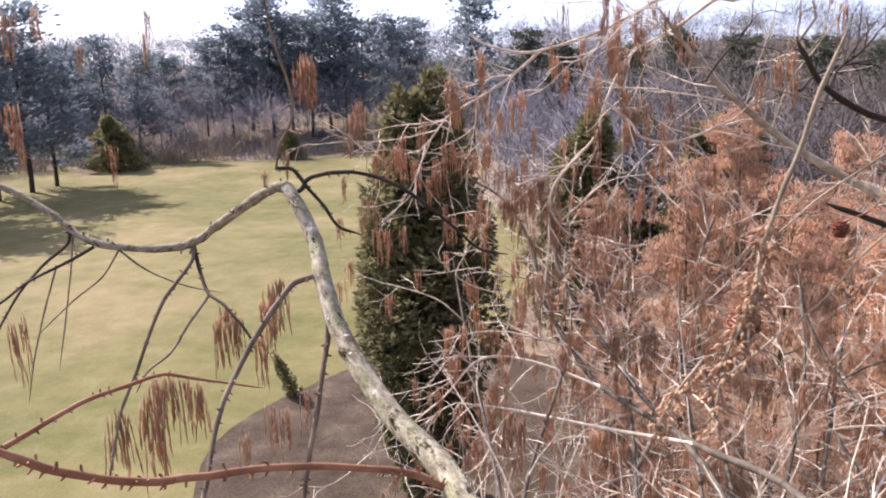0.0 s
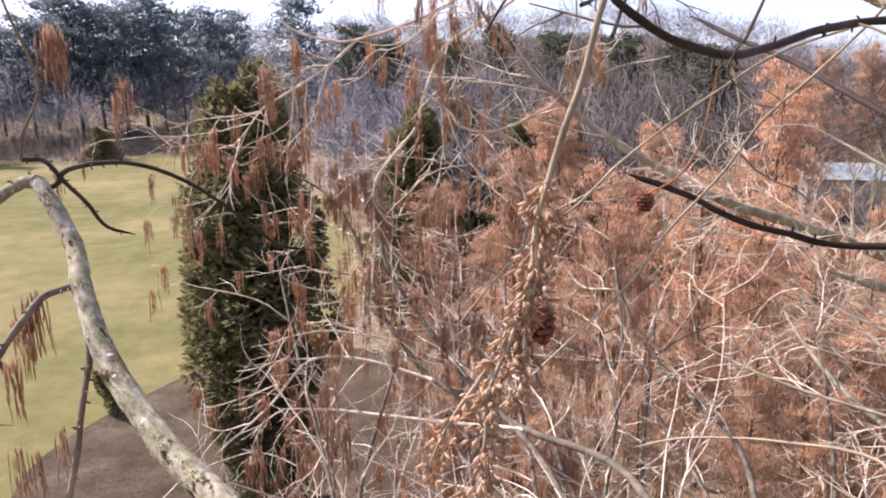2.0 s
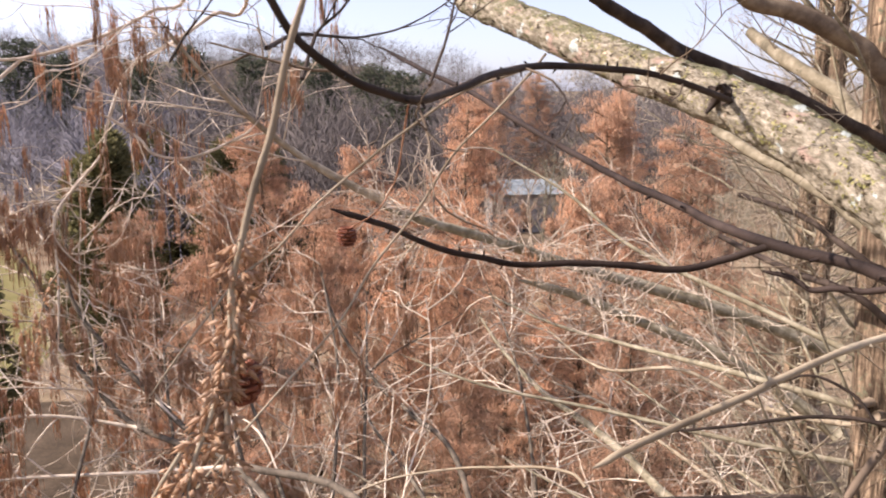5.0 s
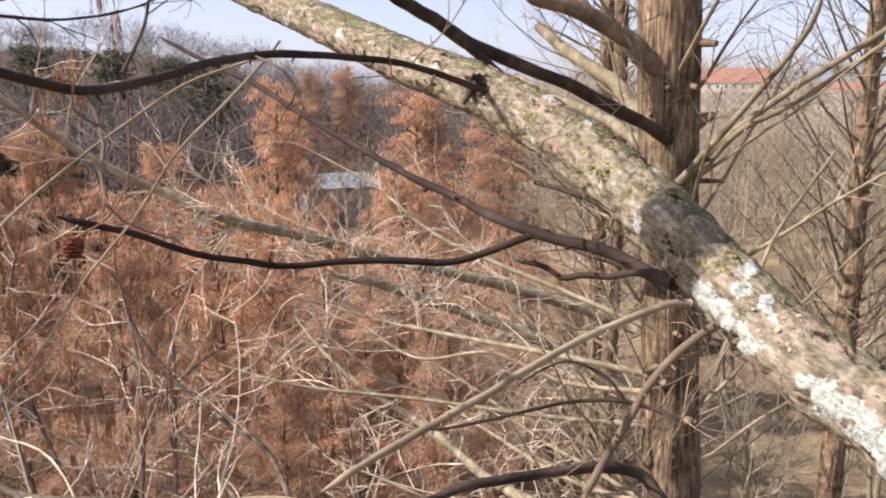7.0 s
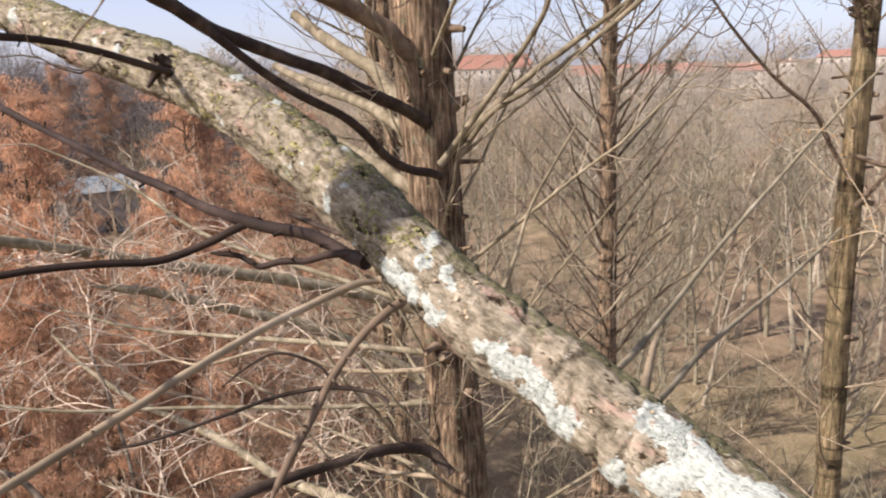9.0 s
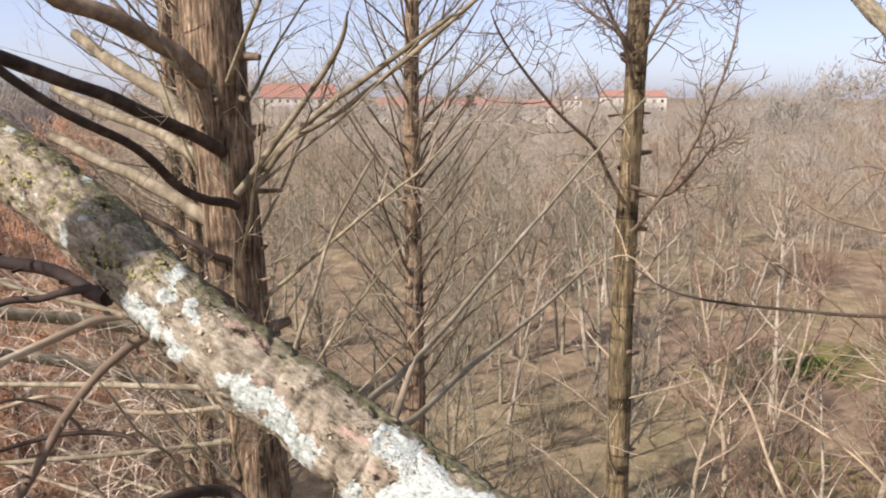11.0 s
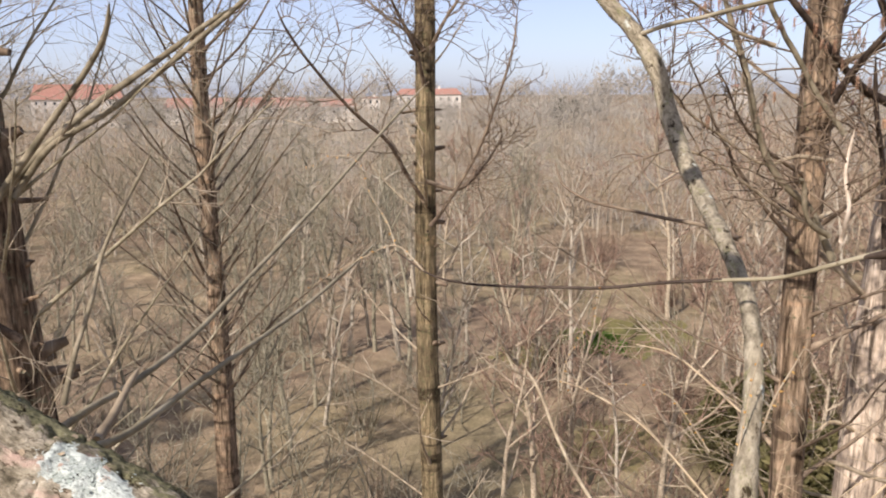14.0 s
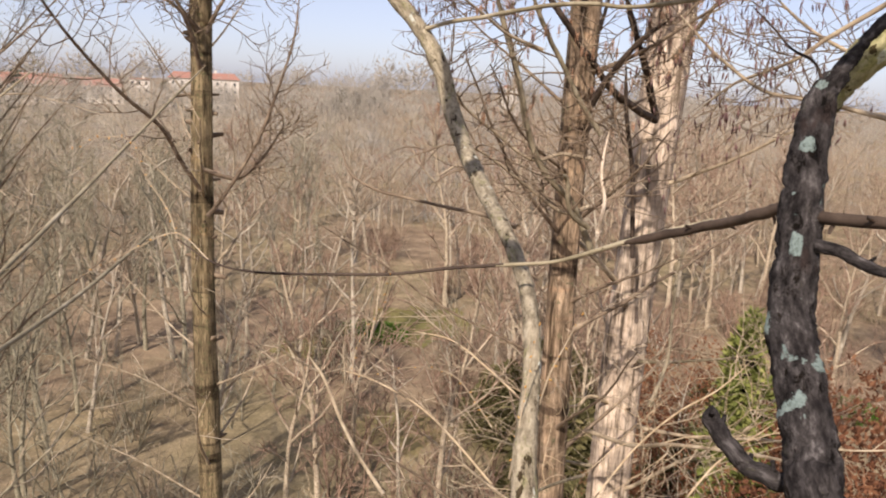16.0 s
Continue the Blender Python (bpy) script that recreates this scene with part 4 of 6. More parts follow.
for k, (b, d, w, h, rh, storeys, bays) in enumerate([(67.0, 420, 40, 14, 7, 4, 10), (74.6, 430, 34, 9, 5, 3, 9), (79.6, 425, 38, 9, 5, 3, 10), (84.0, 440, 24, 9, 4, 3, 6), (86.6, 405, 9, 13.5, 0.4, 4, 3),
                                                     (90.8, 400, 32, 15, 3, 4, 8), (112.5, 520, 12, 18, 2, 5, 4)]):
    h_ = tagged(far_house("apartment_building", w, 13, h, rh, M_PLASTER, M_ROOF, storeys, bays), "cream apartment block with a red tiled roof beyond the wood", "building", "far apartment blocks")
    x, y = polar(b, d)
    h_.matrix_basis = Matrix.Translation((x, y, 0.0)) @ Matrix.Rotation(radians(-b), 4, 'Z')
shed = tagged(far_house("garden_building", 8.0, 6, 5.2, 1.3, M_SHED, M_GREYROOF, 1, 3, 0.6), "small weathered building with a pale grey roof among the redwoods", "building")
shed.matrix_basis = Matrix.Translation((56.8, 69.8, rise(56.8, 69.8) - 0.8)) @ Matrix.Rotation(radians(-28), 4, 'Z')


# ---- the standing redwood trunks ----
def standing_tree(seed, name, low, high, r_low, r_high, mat, branches, reach, lift=0.75, twig_mat=None, fine=7, span=(0.3, 0.98), slim=1.0, fine_mat=M_WOOD):
    """A leafless redwood: straight fibrous trunk from the ground past the top of the view, rising branches all round."""
    g = np.random.default_rng(seed)
    low, high = np.array(low, float), np.array(high, float)
    root = new(name)
    trunk = Shape()
    steps = 60
    line = np.array([low + (high - low) * (k / steps) + np.array([0.03 * math.sin(k * 0.31 + seed), 0.03 * math.cos(k * 0.23 + seed), 0]) for k in range(steps + 1)])
    seg = 28
    ang = np.arange(seg) * 2 * math.pi / seg
    for_r = np.linspace(r_low, r_high, steps + 1)
    ring = []
    for k in range(steps + 1):
        flute = 1 + 0.05 * np.sin(ang * 7 + k * 0.12 + seed) + 0.035 * np.sin(ang * 13 - k * 0.21) + 0.05 * math.exp(-(((k * 0.37) % 3) - 1.5) ** 2 * 6)
        ring.append(np.stack([line[k][0] + for_r[k] * flute * np.cos(ang), line[k][1] + for_r[k] * flute * np.sin(ang), np.full(seg, line[k][2])], 1))
    trunk.add(np.concatenate(ring), [(i * seg + j, i * seg + (j + 1) % seg, (i + 1) * seg + (j + 1) % seg, (i + 1) * seg + j) for i in range(steps) for j in range(seg)])
    part("trunk", trunk, mat, root)
    for k in range(branches):
        u = span[0] + (span[1] - span[0]) * (k + g.uniform(0, 1)) / branches
        p = low + (high - low) * u
        a = k * 2.4 + g.normal(0, 0.35)
        ln = reach * g.uniform(0.6, 1.25) * (1.25 - 0.8 * u)
        rr = r_high * g.uniform(0.11, 0.24) * slim
        limb = wander(g, p, (math.cos(a), math.sin(a), lift * g.uniform(0.5, 1.3)), ln, 7, 0.07, 0.25)
        br, tw = Shape(), Shape()
        br.tube(limb, np.linspace(rr, rr * 0.25, 8), 6, False)
        # collar where the branch leaves the trunk
        br.tube(limb[:2] * np.array([[1], [0.7]]) + np.array([[0], [0.3]]) * limb[:1], [rr * 2.0, rr * 1.05], 7, False)
        twigs_along(tw, g, limb, max(rr * 0.30, 0.004), fine, ln * 0.3, 2, 0.16, 0.25, seg=3, angle=(0.5, 1.0), steps=3)
        b_ = part("branch", br, twig_mat or M_BRANCH, root)
        tagged(part("twig", tw, fine_mat, b_), kind="stuff")
    return root


def limb_frame(line, i):
    """Along, sideways and up at ring i of a limb."""
    t = line[min(i + 1, len(line) - 1)] - line[max(i - 1, 0)]
    t = t / np.linalg.norm(t)
    x = np.cross(t, (0, 0, 1.0))
    x /= np.linalg.norm(x)
    return t, x, np.cross(x, t)


def set_flow(ob, line, seg, verts):
    """Stores, for the bark, each point's way along the limb and its offset from the axis."""
    f = np.array(verts, float)
    along = np.concatenate([[0], np.cumsum(np.linalg.norm(np.diff(line, axis=0), axis=1))])
    for i in range(len(line)):
        _, x, y = limb_frame(line, i)
        off = verts[i * seg:(i + 1) * seg] - line[i]
        f[i * seg:(i + 1) * seg] = np.stack([np.full(seg, along[i]), off @ x, off @ y], 1)
    ob.data.attributes.new("flow", 'FLOAT_VECTOR', 'POINT').data.foreach_set("vector", f.astype(np.float32).ravel())


def limb_part(root, name, pts, r0, r1, mat, label="", seg=8, rough=0.0, seed=1, per=6, side=0, side_len=0.3, side_r=0.002, side_mat=None, spurs=0, side_order=2, tassels=0, tassel_len=0.3, tip=True, tassel_mat=M_CATKIN, strands=14, curved=False, drops=0):
    """A branch along a smooth line, tapering, with knobs, and with side twigs if wanted."""
    g = np.random.default_rng(seed)
    line = spline(pts, per)
    n = len(line)
    soft = np.array([0.25, 0.5, 0.25])
    bend = np.stack([np.convolve(g.normal(0, min(r0, r1) * 0.16, n), soft, "same") for _ in range(3)], 1)
    line = line + bend
    rad = np.linspace(r0, r1, n) * (1 + np.convolve(g.normal(0, 0.05 + rough, n), soft, "same"))
    if tip:
        rad[-3:] *= (0.8, 0.55, 0.2)
    s = Shape()
    s.tube(line, rad, seg)
    for _ in range(spurs):
        i = g.integers(1, n - 1)
        d = turned(g, line[i] - line[i - 1], g.uniform(0.9, 1.4))
        h, w = rad[i] + min(rad[i] * 1.4, 0.012), min(rad[i] * 0.45, 0.005)
        s.tube(np.array([line[i], line[i] + d * h]), [w, w * 0.6], 4)
    ob = part(name, s, mat, root, label)
    set_flow(ob, line, seg, np.concatenate(s.v))
    if side:
        t = Shape()
        ends = []
        if curved:
            curved_twigs(t, g, line, side_r, side, side_len, 3, ends)
        else:
            twigs_along(t, g, line, side_r, side, side_len, side_order, 0.24, 0.25, 0.1, seg=4, ends=ends, steps=5)
        tagged(part("twig", t, side_mat or M_TWIG, ob), kind="stuff")
        if drops:
            # single plump catkins hanging from the twigs
            c = Shape()
            for _ in range(drops):
                e = ends[g.integers(len(ends))]
                p = e[g.integers(1, len(e))]
                c.spindle(p, p + np.array([g.normal(0, 0.012), g.normal(0, 0.012), -g.uniform(0.045, 0.085)]), g.uniform(0.004, 0.0075), 5)
            tagged(part("catkin", c, M_PURPLE, ob, "dull purple-brown hanging catkins"), kind="stuff")
        if tassels:
            c = Shape()
            for _ in range(tassels):
                e = ends[g.integers(len(ends))]
                tassel(c, g, e[g.integers(2, len(e))], tassel_len, strands)
            tagged(part("catkin", c, tassel_mat, ob, "rusty hanging catkins"), kind="stuff")
    return line


# near redwood behind the lichen limb
A = standing_tree(3, "redwood_tree", (5.03, 1.79, -0.3), (4.57, 2.71, 22), 0.235, 0.165, M_TRUNK, 90, 2.9, 0.95, span=(0.35, 0.98), twig_mat=M_MOSSBRANCH, slim=0.5)
tagged(A, "dawn redwood with fibrous red-brown trunk and bare branches", "tree", "standing redwoods")
gk = np.random.default_rng(77)
for k in range(16):
    # broken branch stubs and knots between the living limbs
    z = 14.2 + 3.1 * (k + gk.uniform(0, 0.8)) / 16
    f = (z + 0.3) / 22.3
    mid, turn_ = np.array([5.03 - 0.46 * f, 1.79 + 0.92 * f, z]), math.pi + 0.45 + gk.uniform(-1.5, 1.5)
    out = np.array([math.cos(turn_), math.sin(turn_), gk.uniform(0.1, 0.5)])
    long_ = gk.choice([0.20, 0.215, 0.25, 0.29])
    limb_part(A, "branch_stub", [mid + out * 0.12, mid + out * 0.17, mid + out * long_], 0.036 * gk.uniform(0.7, 1.3), 0.014, M_TRUNK, seed=700 + k, per=3, rough=0.12, tip=bool(k % 2))
B = standing_tree(4, "redwood_tree", (19.9, 5.2, -0.3), (20.2, 5.35, 24), 0.35, 0.11, M_PINKTRUNK, 125, 5.4, 1.0, twig_mat=M_OLDBRANCH, fine=7, slim=1.8, fine_mat=M_GREENWOOD)
tagged(B, "slender dawn redwood with sunlit red-brown trunk, rising bare branches", "tree", "standing redwoods")
C = standing_tree(5, "redwood_tree", (12.2, -0.35, -0.3), (12.95, -0.2, 23), 0.215, 0.135, M_MOSSY, 26, 2.6, 0.8, fine=5)
tagged(C, "straight redwood with greenish-brown algae-covered trunk", "tree", "standing redwoods")
A2 = standing_tree(6, "redwood_tree", (16.2, 10.0, -0.3), (16.2, 10.0, 22), 0.24, 0.13, M_TRUNK, 110, 4.8, 0.4, twig_mat=M_MOSSBRANCH)
tagged(A2, "thin dawn redwood trunk with crowded pale branches", "tree", "standing redwoods")
A3 = standing_tree(8, "redwood_tree", (14.2, 8.4, -0.3), (14.2, 8.4, 22), 0.2, 0.12, M_TRUNK, 110, 4.8, 0.4, twig_mat=M_MOSSBRANCH)
tagged(A3, "thin dawn redwood trunk with crowded pale branches", "tree", "standing redwoods")
E = standing_tree(9, "redwood_tree", (6.64, -3.56, -0.3), (6.30, -3.36, 22), 0.17, 0.11, M_PINKTRUNK, 60, 3.0, 0.6, twig_mat=M_OLDBRANCH)
tagged(E, "leaning redwood with shaded red-brown trunk", "tree", "standing redwoods")
F = standing_tree(10, "redwood_tree", (7.43, -4.34, -0.3), (7.08, -4.90, 22), 0.29, 0.185, M_PEEL, 14, 2.6, 0.6)
tagged(F, "redwood with smooth pale peeling trunk in sun", "tree", "standing redwoods")

def stubs(root, low, high, seed, count, size):
    """Broken branch stubs standing out of a trunk, facing all ways."""
    g = np.random.default_rng(seed)
    low, high = np.array(low, float), np.array(high, float)
    for k in range(count):
        a = g.uniform(0, 6.28)
        p = low + (high - low) * g.uniform(0, 1)
        d = np.array([math.cos(a), math.sin(a), g.uniform(-0.2, 0.5)])
        r = size * g.uniform(0.08, 0.2)
        ln = size + size * g.uniform(0.15, 1.0)
        s_ = Shape()
        s_.tube(np.array([p + d * size * 0.6, p + d * size * 1.02, p + d * ln]), [r * 1.9, r * 1.2, r * 0.8], 8)
        part("stub", s_, M_OLDBRANCH, root)


stubs(A, (4.78, 2.29, 12.0), (4.66, 2.53, 18.0), 71, 34, 0.18)
stubs(C, (12.6, -0.27, 10.0), (12.9, -0.2, 20.0), 72, 40, 0.20)
stubs(F, (7.25, -4.63, 11.0), (7.14, -4.80, 18.0), 73, 18, 0.18)
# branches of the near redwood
# near-black skin on the first two stands for the shade on them
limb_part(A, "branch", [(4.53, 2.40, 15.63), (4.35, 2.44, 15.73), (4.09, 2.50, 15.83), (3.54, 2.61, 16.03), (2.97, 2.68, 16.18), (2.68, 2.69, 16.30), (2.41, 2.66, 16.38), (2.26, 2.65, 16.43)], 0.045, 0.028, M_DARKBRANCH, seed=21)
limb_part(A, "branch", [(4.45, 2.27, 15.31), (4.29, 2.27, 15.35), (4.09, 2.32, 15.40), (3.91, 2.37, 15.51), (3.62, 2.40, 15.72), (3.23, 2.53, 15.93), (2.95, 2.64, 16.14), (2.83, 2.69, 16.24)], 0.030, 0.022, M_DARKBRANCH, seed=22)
limb_part(A, "branch", [(4.55, 2.47, 16.04), (4.38, 2.57, 16.22), (4.16, 2.72, 16.37), (3.91, 2.89, 16.48), (3.66, 3.03, 16.60)], 0.06, 0.05, M_OLDBRANCH, seed=23)
limb_part(A, "branch", [(4.57, 2.34, 15.36), (4.73, 2.06, 15.69), (4.84, 1.80, 15.93), (4.93, 1.53, 16.13), (5.00, 1.20, 16.37), (5.03, 0.99, 16.51)], 0.028, 0.015, M_OLIVEBRANCH, seed=24)
limb_part(A, "branch", [(4.59, 2.31, 15.40), (4.55, 1.99, 15.77), (4.55, 1.73, 16.10), (4.49, 1.57, 16.31), (4.39, 1.49, 16.47)], 0.022, 0.012, M_OLIVEBRANCH, seed=25)
limb_part(A2, "branch", [(7.81, 4.34, 13.16), (6.89, 5.08, 13.62), (5.96, 5.70, 13.97), (5.13, 6.03, 14.27), (4.41, 6.27, 14.54), (3.90, 6.41, 14.71), (3.36, 6.52, 14.91)], 0.075, 0.04, M_MOSSBRANCH, seed=26, side=26, side_len=1.1, side_r=0.009)
limb_part(A2, "branch", [(7.08, 3.92, 12.61), (6.75, 4.37, 13.00), (6.33, 4.82, 13.34), (5.67, 5.44, 13.70), (5.23, 5.82, 13.92), (4.76, 6.14, 14.09)], 0.07, 0.04, M_MOSSBRANCH, seed=27, side=22, side_len=1.1, side_r=0.009)
limb_part(A, "branch", [(3.86, 1.96, 13.55), (3.86, 2.12, 13.68), (3.59, 2.24, 13.79), (3.24, 2.40, 13.83), (2.85, 2.57, 13.86), (2.57, 2.68, 13.85)], 0.04, 0.025, M_DARKBRANCH, seed=28)

for k, (pts, r0, r1, m) in enumerate((
        ([(4.60, 2.48, 15.72), (4.74, 2.74, 15.81), (4.98, 3.12, 16.02), (5.18, 3.54, 16.19), (5.48, 4.12, 16.45)], 0.06, 0.045, M_OLIVEBRANCH),
        ([(4.59, 2.47, 15.52), (4.74, 2.73, 15.60), (4.94, 3.17, 15.76), (5.18, 3.70, 15.86), (5.45, 4.34, 16.04)], 0.05, 0.035, M_OLIVEBRANCH),
        ([(4.61, 2.43, 15.12), (4.63, 2.63, 15.21), (4.75, 3.04, 15.38), (4.91, 3.54, 15.51), (5.11, 4.11, 15.68)], 0.055, 0.04, M_OLIVEBRANCH),
        ([(4.50, 2.35, 14.92), (4.39, 2.47, 15.02), (4.42, 2.77, 15.16), (4.41, 2.98, 15.24), (4.48, 3.40, 15.29)], 0.026, 0.018, M_DARKBRANCH),
        ([(4.56, 2.26, 14.56), (4.39, 2.49, 14.79), (4.37, 2.92, 14.86), (4.54, 3.57, 14.96)], 0.028, 0.02, M_DARKBRANCH),
        ([(4.64, 2.24, 15.40), (4.67, 2.01, 15.69), (4.71, 1.69, 15.88), (4.74, 1.26, 16.20), (4.82, 0.78, 16.60), (4.83, 0.57, 16.79)], 0.021, 0.013, M_OLIVEBRANCH),
)):
    limb_part(A, "branch", pts, r0, r1, m, seed=230 + k, spurs=5, side=5, side_len=0.8, side_r=0.006, side_mat=M_OLDBRANCH, tip=False)

ga = np.random.default_rng(400)
for k in range(14):
    z = 10.2 + 0.32 * k + ga.normal(0, 0.1)
    u = (z + 0.3) / 22.3
    p = np.array([5.03 - 0.46 * u, 1.79 + 0.92 * u, z])
    d = np.array([ga.uniform(-0.75, 0.1), 1.0, ga.uniform(-0.12, 0.3)])
    ln = ga.uniform(2.4, 4.0)
    pts = [p + d * ln * q + np.array([0, 0, 0.35 * q * q]) + ga.normal(0, 0.06, 3) * (q > 0) for q in (0, 0.25, 0.5, 0.75, 1.0)]
    limb_part(A, "branch", pts, ga.uniform(0.018, 0.028), 0.008, M_MOSSBRANCH if k % 3 else M_BRANCH, seed=401 + k, spurs=8, side=9, side_len=0.9, side_r=0.006, curved=True)

# ---- the climbed tree: its trunk is behind the camera, its limbs reach round it ----
own = new("climbed_redwood")
tagged(own, "climbed dawn redwood, lichened limbs and bare twigs close by", "tree")
t_ = Shape()
t_.tube(spline([(0.15, -1.35, -0.3), (0.15, -1.3, 8), (0.12, -1.25, 15), (0.1, -1.2, 22)], 12), np.linspace(0.34, 0.2, 37), 24)
part("trunk", t_, M_TRUNK, own)


def rough_limb(pts, r0, r1, seed, mat=M_LIMB, label="thick lichen-crusted limb with cracked bark", per=22, seg=44, deep=1.0, crusts=()):
    """A thick near limb: swellings, cracked bark and raised crusts as real relief. A crust is (how far along, angle round, half length, half width)."""
    line = spline(pts, per)
    n = len(line)
    along = np.linspace(0, 1, n)
    rad = (np.interp(along, np.linspace(0, 1, len(r0)), r0) if isinstance(r0, tuple) else np.linspace(r0, r1, n)) * np.array([1 + 0.07 * noise.noise(Vector((k * 2.0 / per, seed, 0))) for k in range(n)])
    s = Shape()
    s.tube(line, rad, seg)
    v = s.v[0].reshape(n, seg, 3)
    cover = np.zeros((n, seg))
    for i in range(n):
        t, x, y = limb_frame(line, i)
        near = [c for c in crusts if abs(i / (n - 1) - c[0]) < c[2] * 2.2]
        for j in range(seg):
            p = Vector(v[i, j])
            out = v[i, j] - line[i]
            out /= np.linalg.norm(out)
            f = 0.0
            for u0, a0, du, da in near:
                da_ = (math.atan2(out @ y, out @ x) - a0 + math.pi) % (2 * math.pi) - math.pi
                f = max(f, 1.25 - 0.75 * math.hypot((i / (n - 1) - u0) / du, da_ / da))
            f = max(f, 0.0) and f + 0.55 * noise.fractal(p * 55, 1.0, 2.0, 3)
            f = max(f, 1.3 * noise.fractal(p * 26 + Vector((7, 3, seed)), 1.0, 2.0, 3) - 0.30)
            cover[i, j] = min(max(f, 0), 1)
            d = 0.0022 * noise.fractal(p * 24, 1.0, 2.0, 4) - 0.004 * max(0, 0.14 - abs(noise.noise(p * 38))) / 0.14 * (noise.noise(p * 11) > -0.1) + 0.0018 * noise.fractal(p * 120, 1.0, 2.0, 3)
            d += 0.0016 * min(1, max(0, cover[i, j] * 2 - 0.6)) * (1 + 0.8 * noise.noise(p * 260))
            v[i, j] += out * d * deep
    s.v[0] = v.reshape(-1, 3)
    ob = part("limb", s, mat, own, label)
    set_flow(ob, line, seg, s.v[0])
    ob.data.attributes.new("lichen", 'FLOAT', 'POINT').data.foreach_set("value", cover.ravel().astype(np.float32))
    return line, rad, ob


L_line, L_rad, L_ob = rough_limb(
    [(0.935, 1.640, 16.227), (0.833, 1.147, 16.098), (0.784, 0.935, 16.042), (0.751, 0.777, 16.005), (0.721, 0.635, 15.960), (0.693, 0.520, 15.909), (0.664, 0.425, 15.860), (0.638, 0.350, 15.813), (0.606, 0.269, 15.773), (0.584, 0.188, 15.741), (0.560, 0.129, 15.717), (0.537, 0.074, 15.698)] + [(0.45, -0.15, 15.62), (0.31, -0.6, 15.42), (0.14, -1.2, 15.15)],
    0.035, 0.037, 11, per=40, seg=72,
    crusts=((0.497, -0.03, 0.012, 0.35), (0.520, -0.08, 0.016, 0.35), (0.545, 0.0, 0.012, 0.3), (0.516, 0.85, 0.008, 0.25), (0.61, 0.13, 0.018, 0.4), (0.640, 0.1, 0.02, 0.42), (0.672, -0.15, 0.018, 0.4),
            (0.744, 1.2, 0.02, 0.42), (0.770, 1.3, 0.016, 0.4), (0.745, -0.4, 0.02, 0.4), (0.779, 0.35, 0.014, 0.3), (0.80, 0.9, 0.02, 0.5)))


def flakes(parent, name, line, rad, spots, count, size, mat, seed, label, lift=1.0):
    """Thin curled flakes scattered over patches of a limb: a spot is (how far along, angle round it, spread along, spread round)."""
    g = np.random.default_rng(seed)
    s = Shape()
    n = len(line)
    for u0, a0, du, da in spots:
        for _ in range(count):
            u, a = u0 + g.normal(0, du), a0 + g.normal(0, da)
            k = min(max(u, 0.01), 0.99) * (n - 1)
            i = min(int(k), n - 2)
            c = line[i] + (line[i + 1] - line[i]) * (k - i)
            t = line[i + 1] - line[i]
            t /= np.linalg.norm(t)
            x = np.cross(t, (0, 0, 1.0))
            x /= np.linalg.norm(x)
            y = np.cross(x, t)
            out = x * math.cos(a) + y * math.sin(a)
            sd = np.cross(out, t)
            c = c + out * rad[i] * lift
            if noise.fractal(Vector(c) * 55, 1.0, 2.0, 3) < -0.05:
                continue
            m = 7
            z = size * g.uniform(0.5, 1.4)
            ph = g.uniform(0, 6.28)
            rim = [c + (t * math.cos(ph + q * 2 * math.pi / m) + sd * math.sin(ph + q * 2 * math.pi / m)) * z * g.uniform(0.4, 1.3) + out * g.uniform(-0.2, 0.7) * z * 0.5 for q in range(m)]
            s.add([c + out * z * 0.12, *rim], [(0, 1 + q, 1 + (q + 1) % m) for q in range(m)])
    return part(name, s, mat, parent, label, smooth=False)


# crusts on the limb's upper left flank
flakes(L_ob, "lichen", L_line, L_rad, [(0.497, -0.03, 0.006, 0.16), (0.520, -0.08, 0.008, 0.16), (0.545, 0.0, 0.006, 0.15), (0.61, 0.13, 0.009, 0.2), (0.640, 0.1, 0.010, 0.2), (0.672, -0.15, 0.009, 0.2),
                                           (0.744, 1.2, 0.010, 0.2), (0.770, 1.3, 0.008, 0.2), (0.745, -0.4, 0.010, 0.2), (0.779, 0.35, 0.007, 0.15)], 420, 0.0013, M_LICHEN, 5, "pale grey-green crusty lichen")["kind"] = "stuff"
flakes(L_ob, "moss", L_line, L_rad, [(0.05 + 0.028 * k, 0.6 + 0.9 * math.sin(k * 2.1), 0.014, 0.45) for k in range(17)], 170, 0.0017, M_MOSSFLAKE, 6, "olive moss tufts on the limb")["kind"] = "stuff"
flakes(L_ob, "bark_plate", L_line, L_rad, [(0.10 + 0.04 * k, 0.5 + 1.0 * math.sin(k * 1.7), 0.02, 0.6) for k in range(18)], 10, 0.0022, M_BARKPLATE, 7, "flaking scales of bark")["kind"] = "stuff"
# dark knot where the long branch leaves the limb
knot = Shape()
gk = np.random.default_rng(77)
kt, kx, ky = limb_frame(L_line, int(0.234 * len(L_line)))
kc = L_line[int(0.234 * len(L_line))] + (kx * math.cos(0.55) + ky * math.sin(0.55)) * 0.034
for k in range(16):
    w = gk.normal(size=3) + (kx + ky) * 0.5
    w /= np.linalg.norm(w)
    knot.tube(np.array([kc - w * 0.004, kc + w * gk.uniform(0.008, 0.022)]) + gk.normal(0, 0.006, 3), [gk.uniform(0.005, 0.009), gk.uniform(0.002, 0.004)], 6)
part("knot", knot, M_DARKBRANCH, L_ob, "black gnarled knot at a branch base")

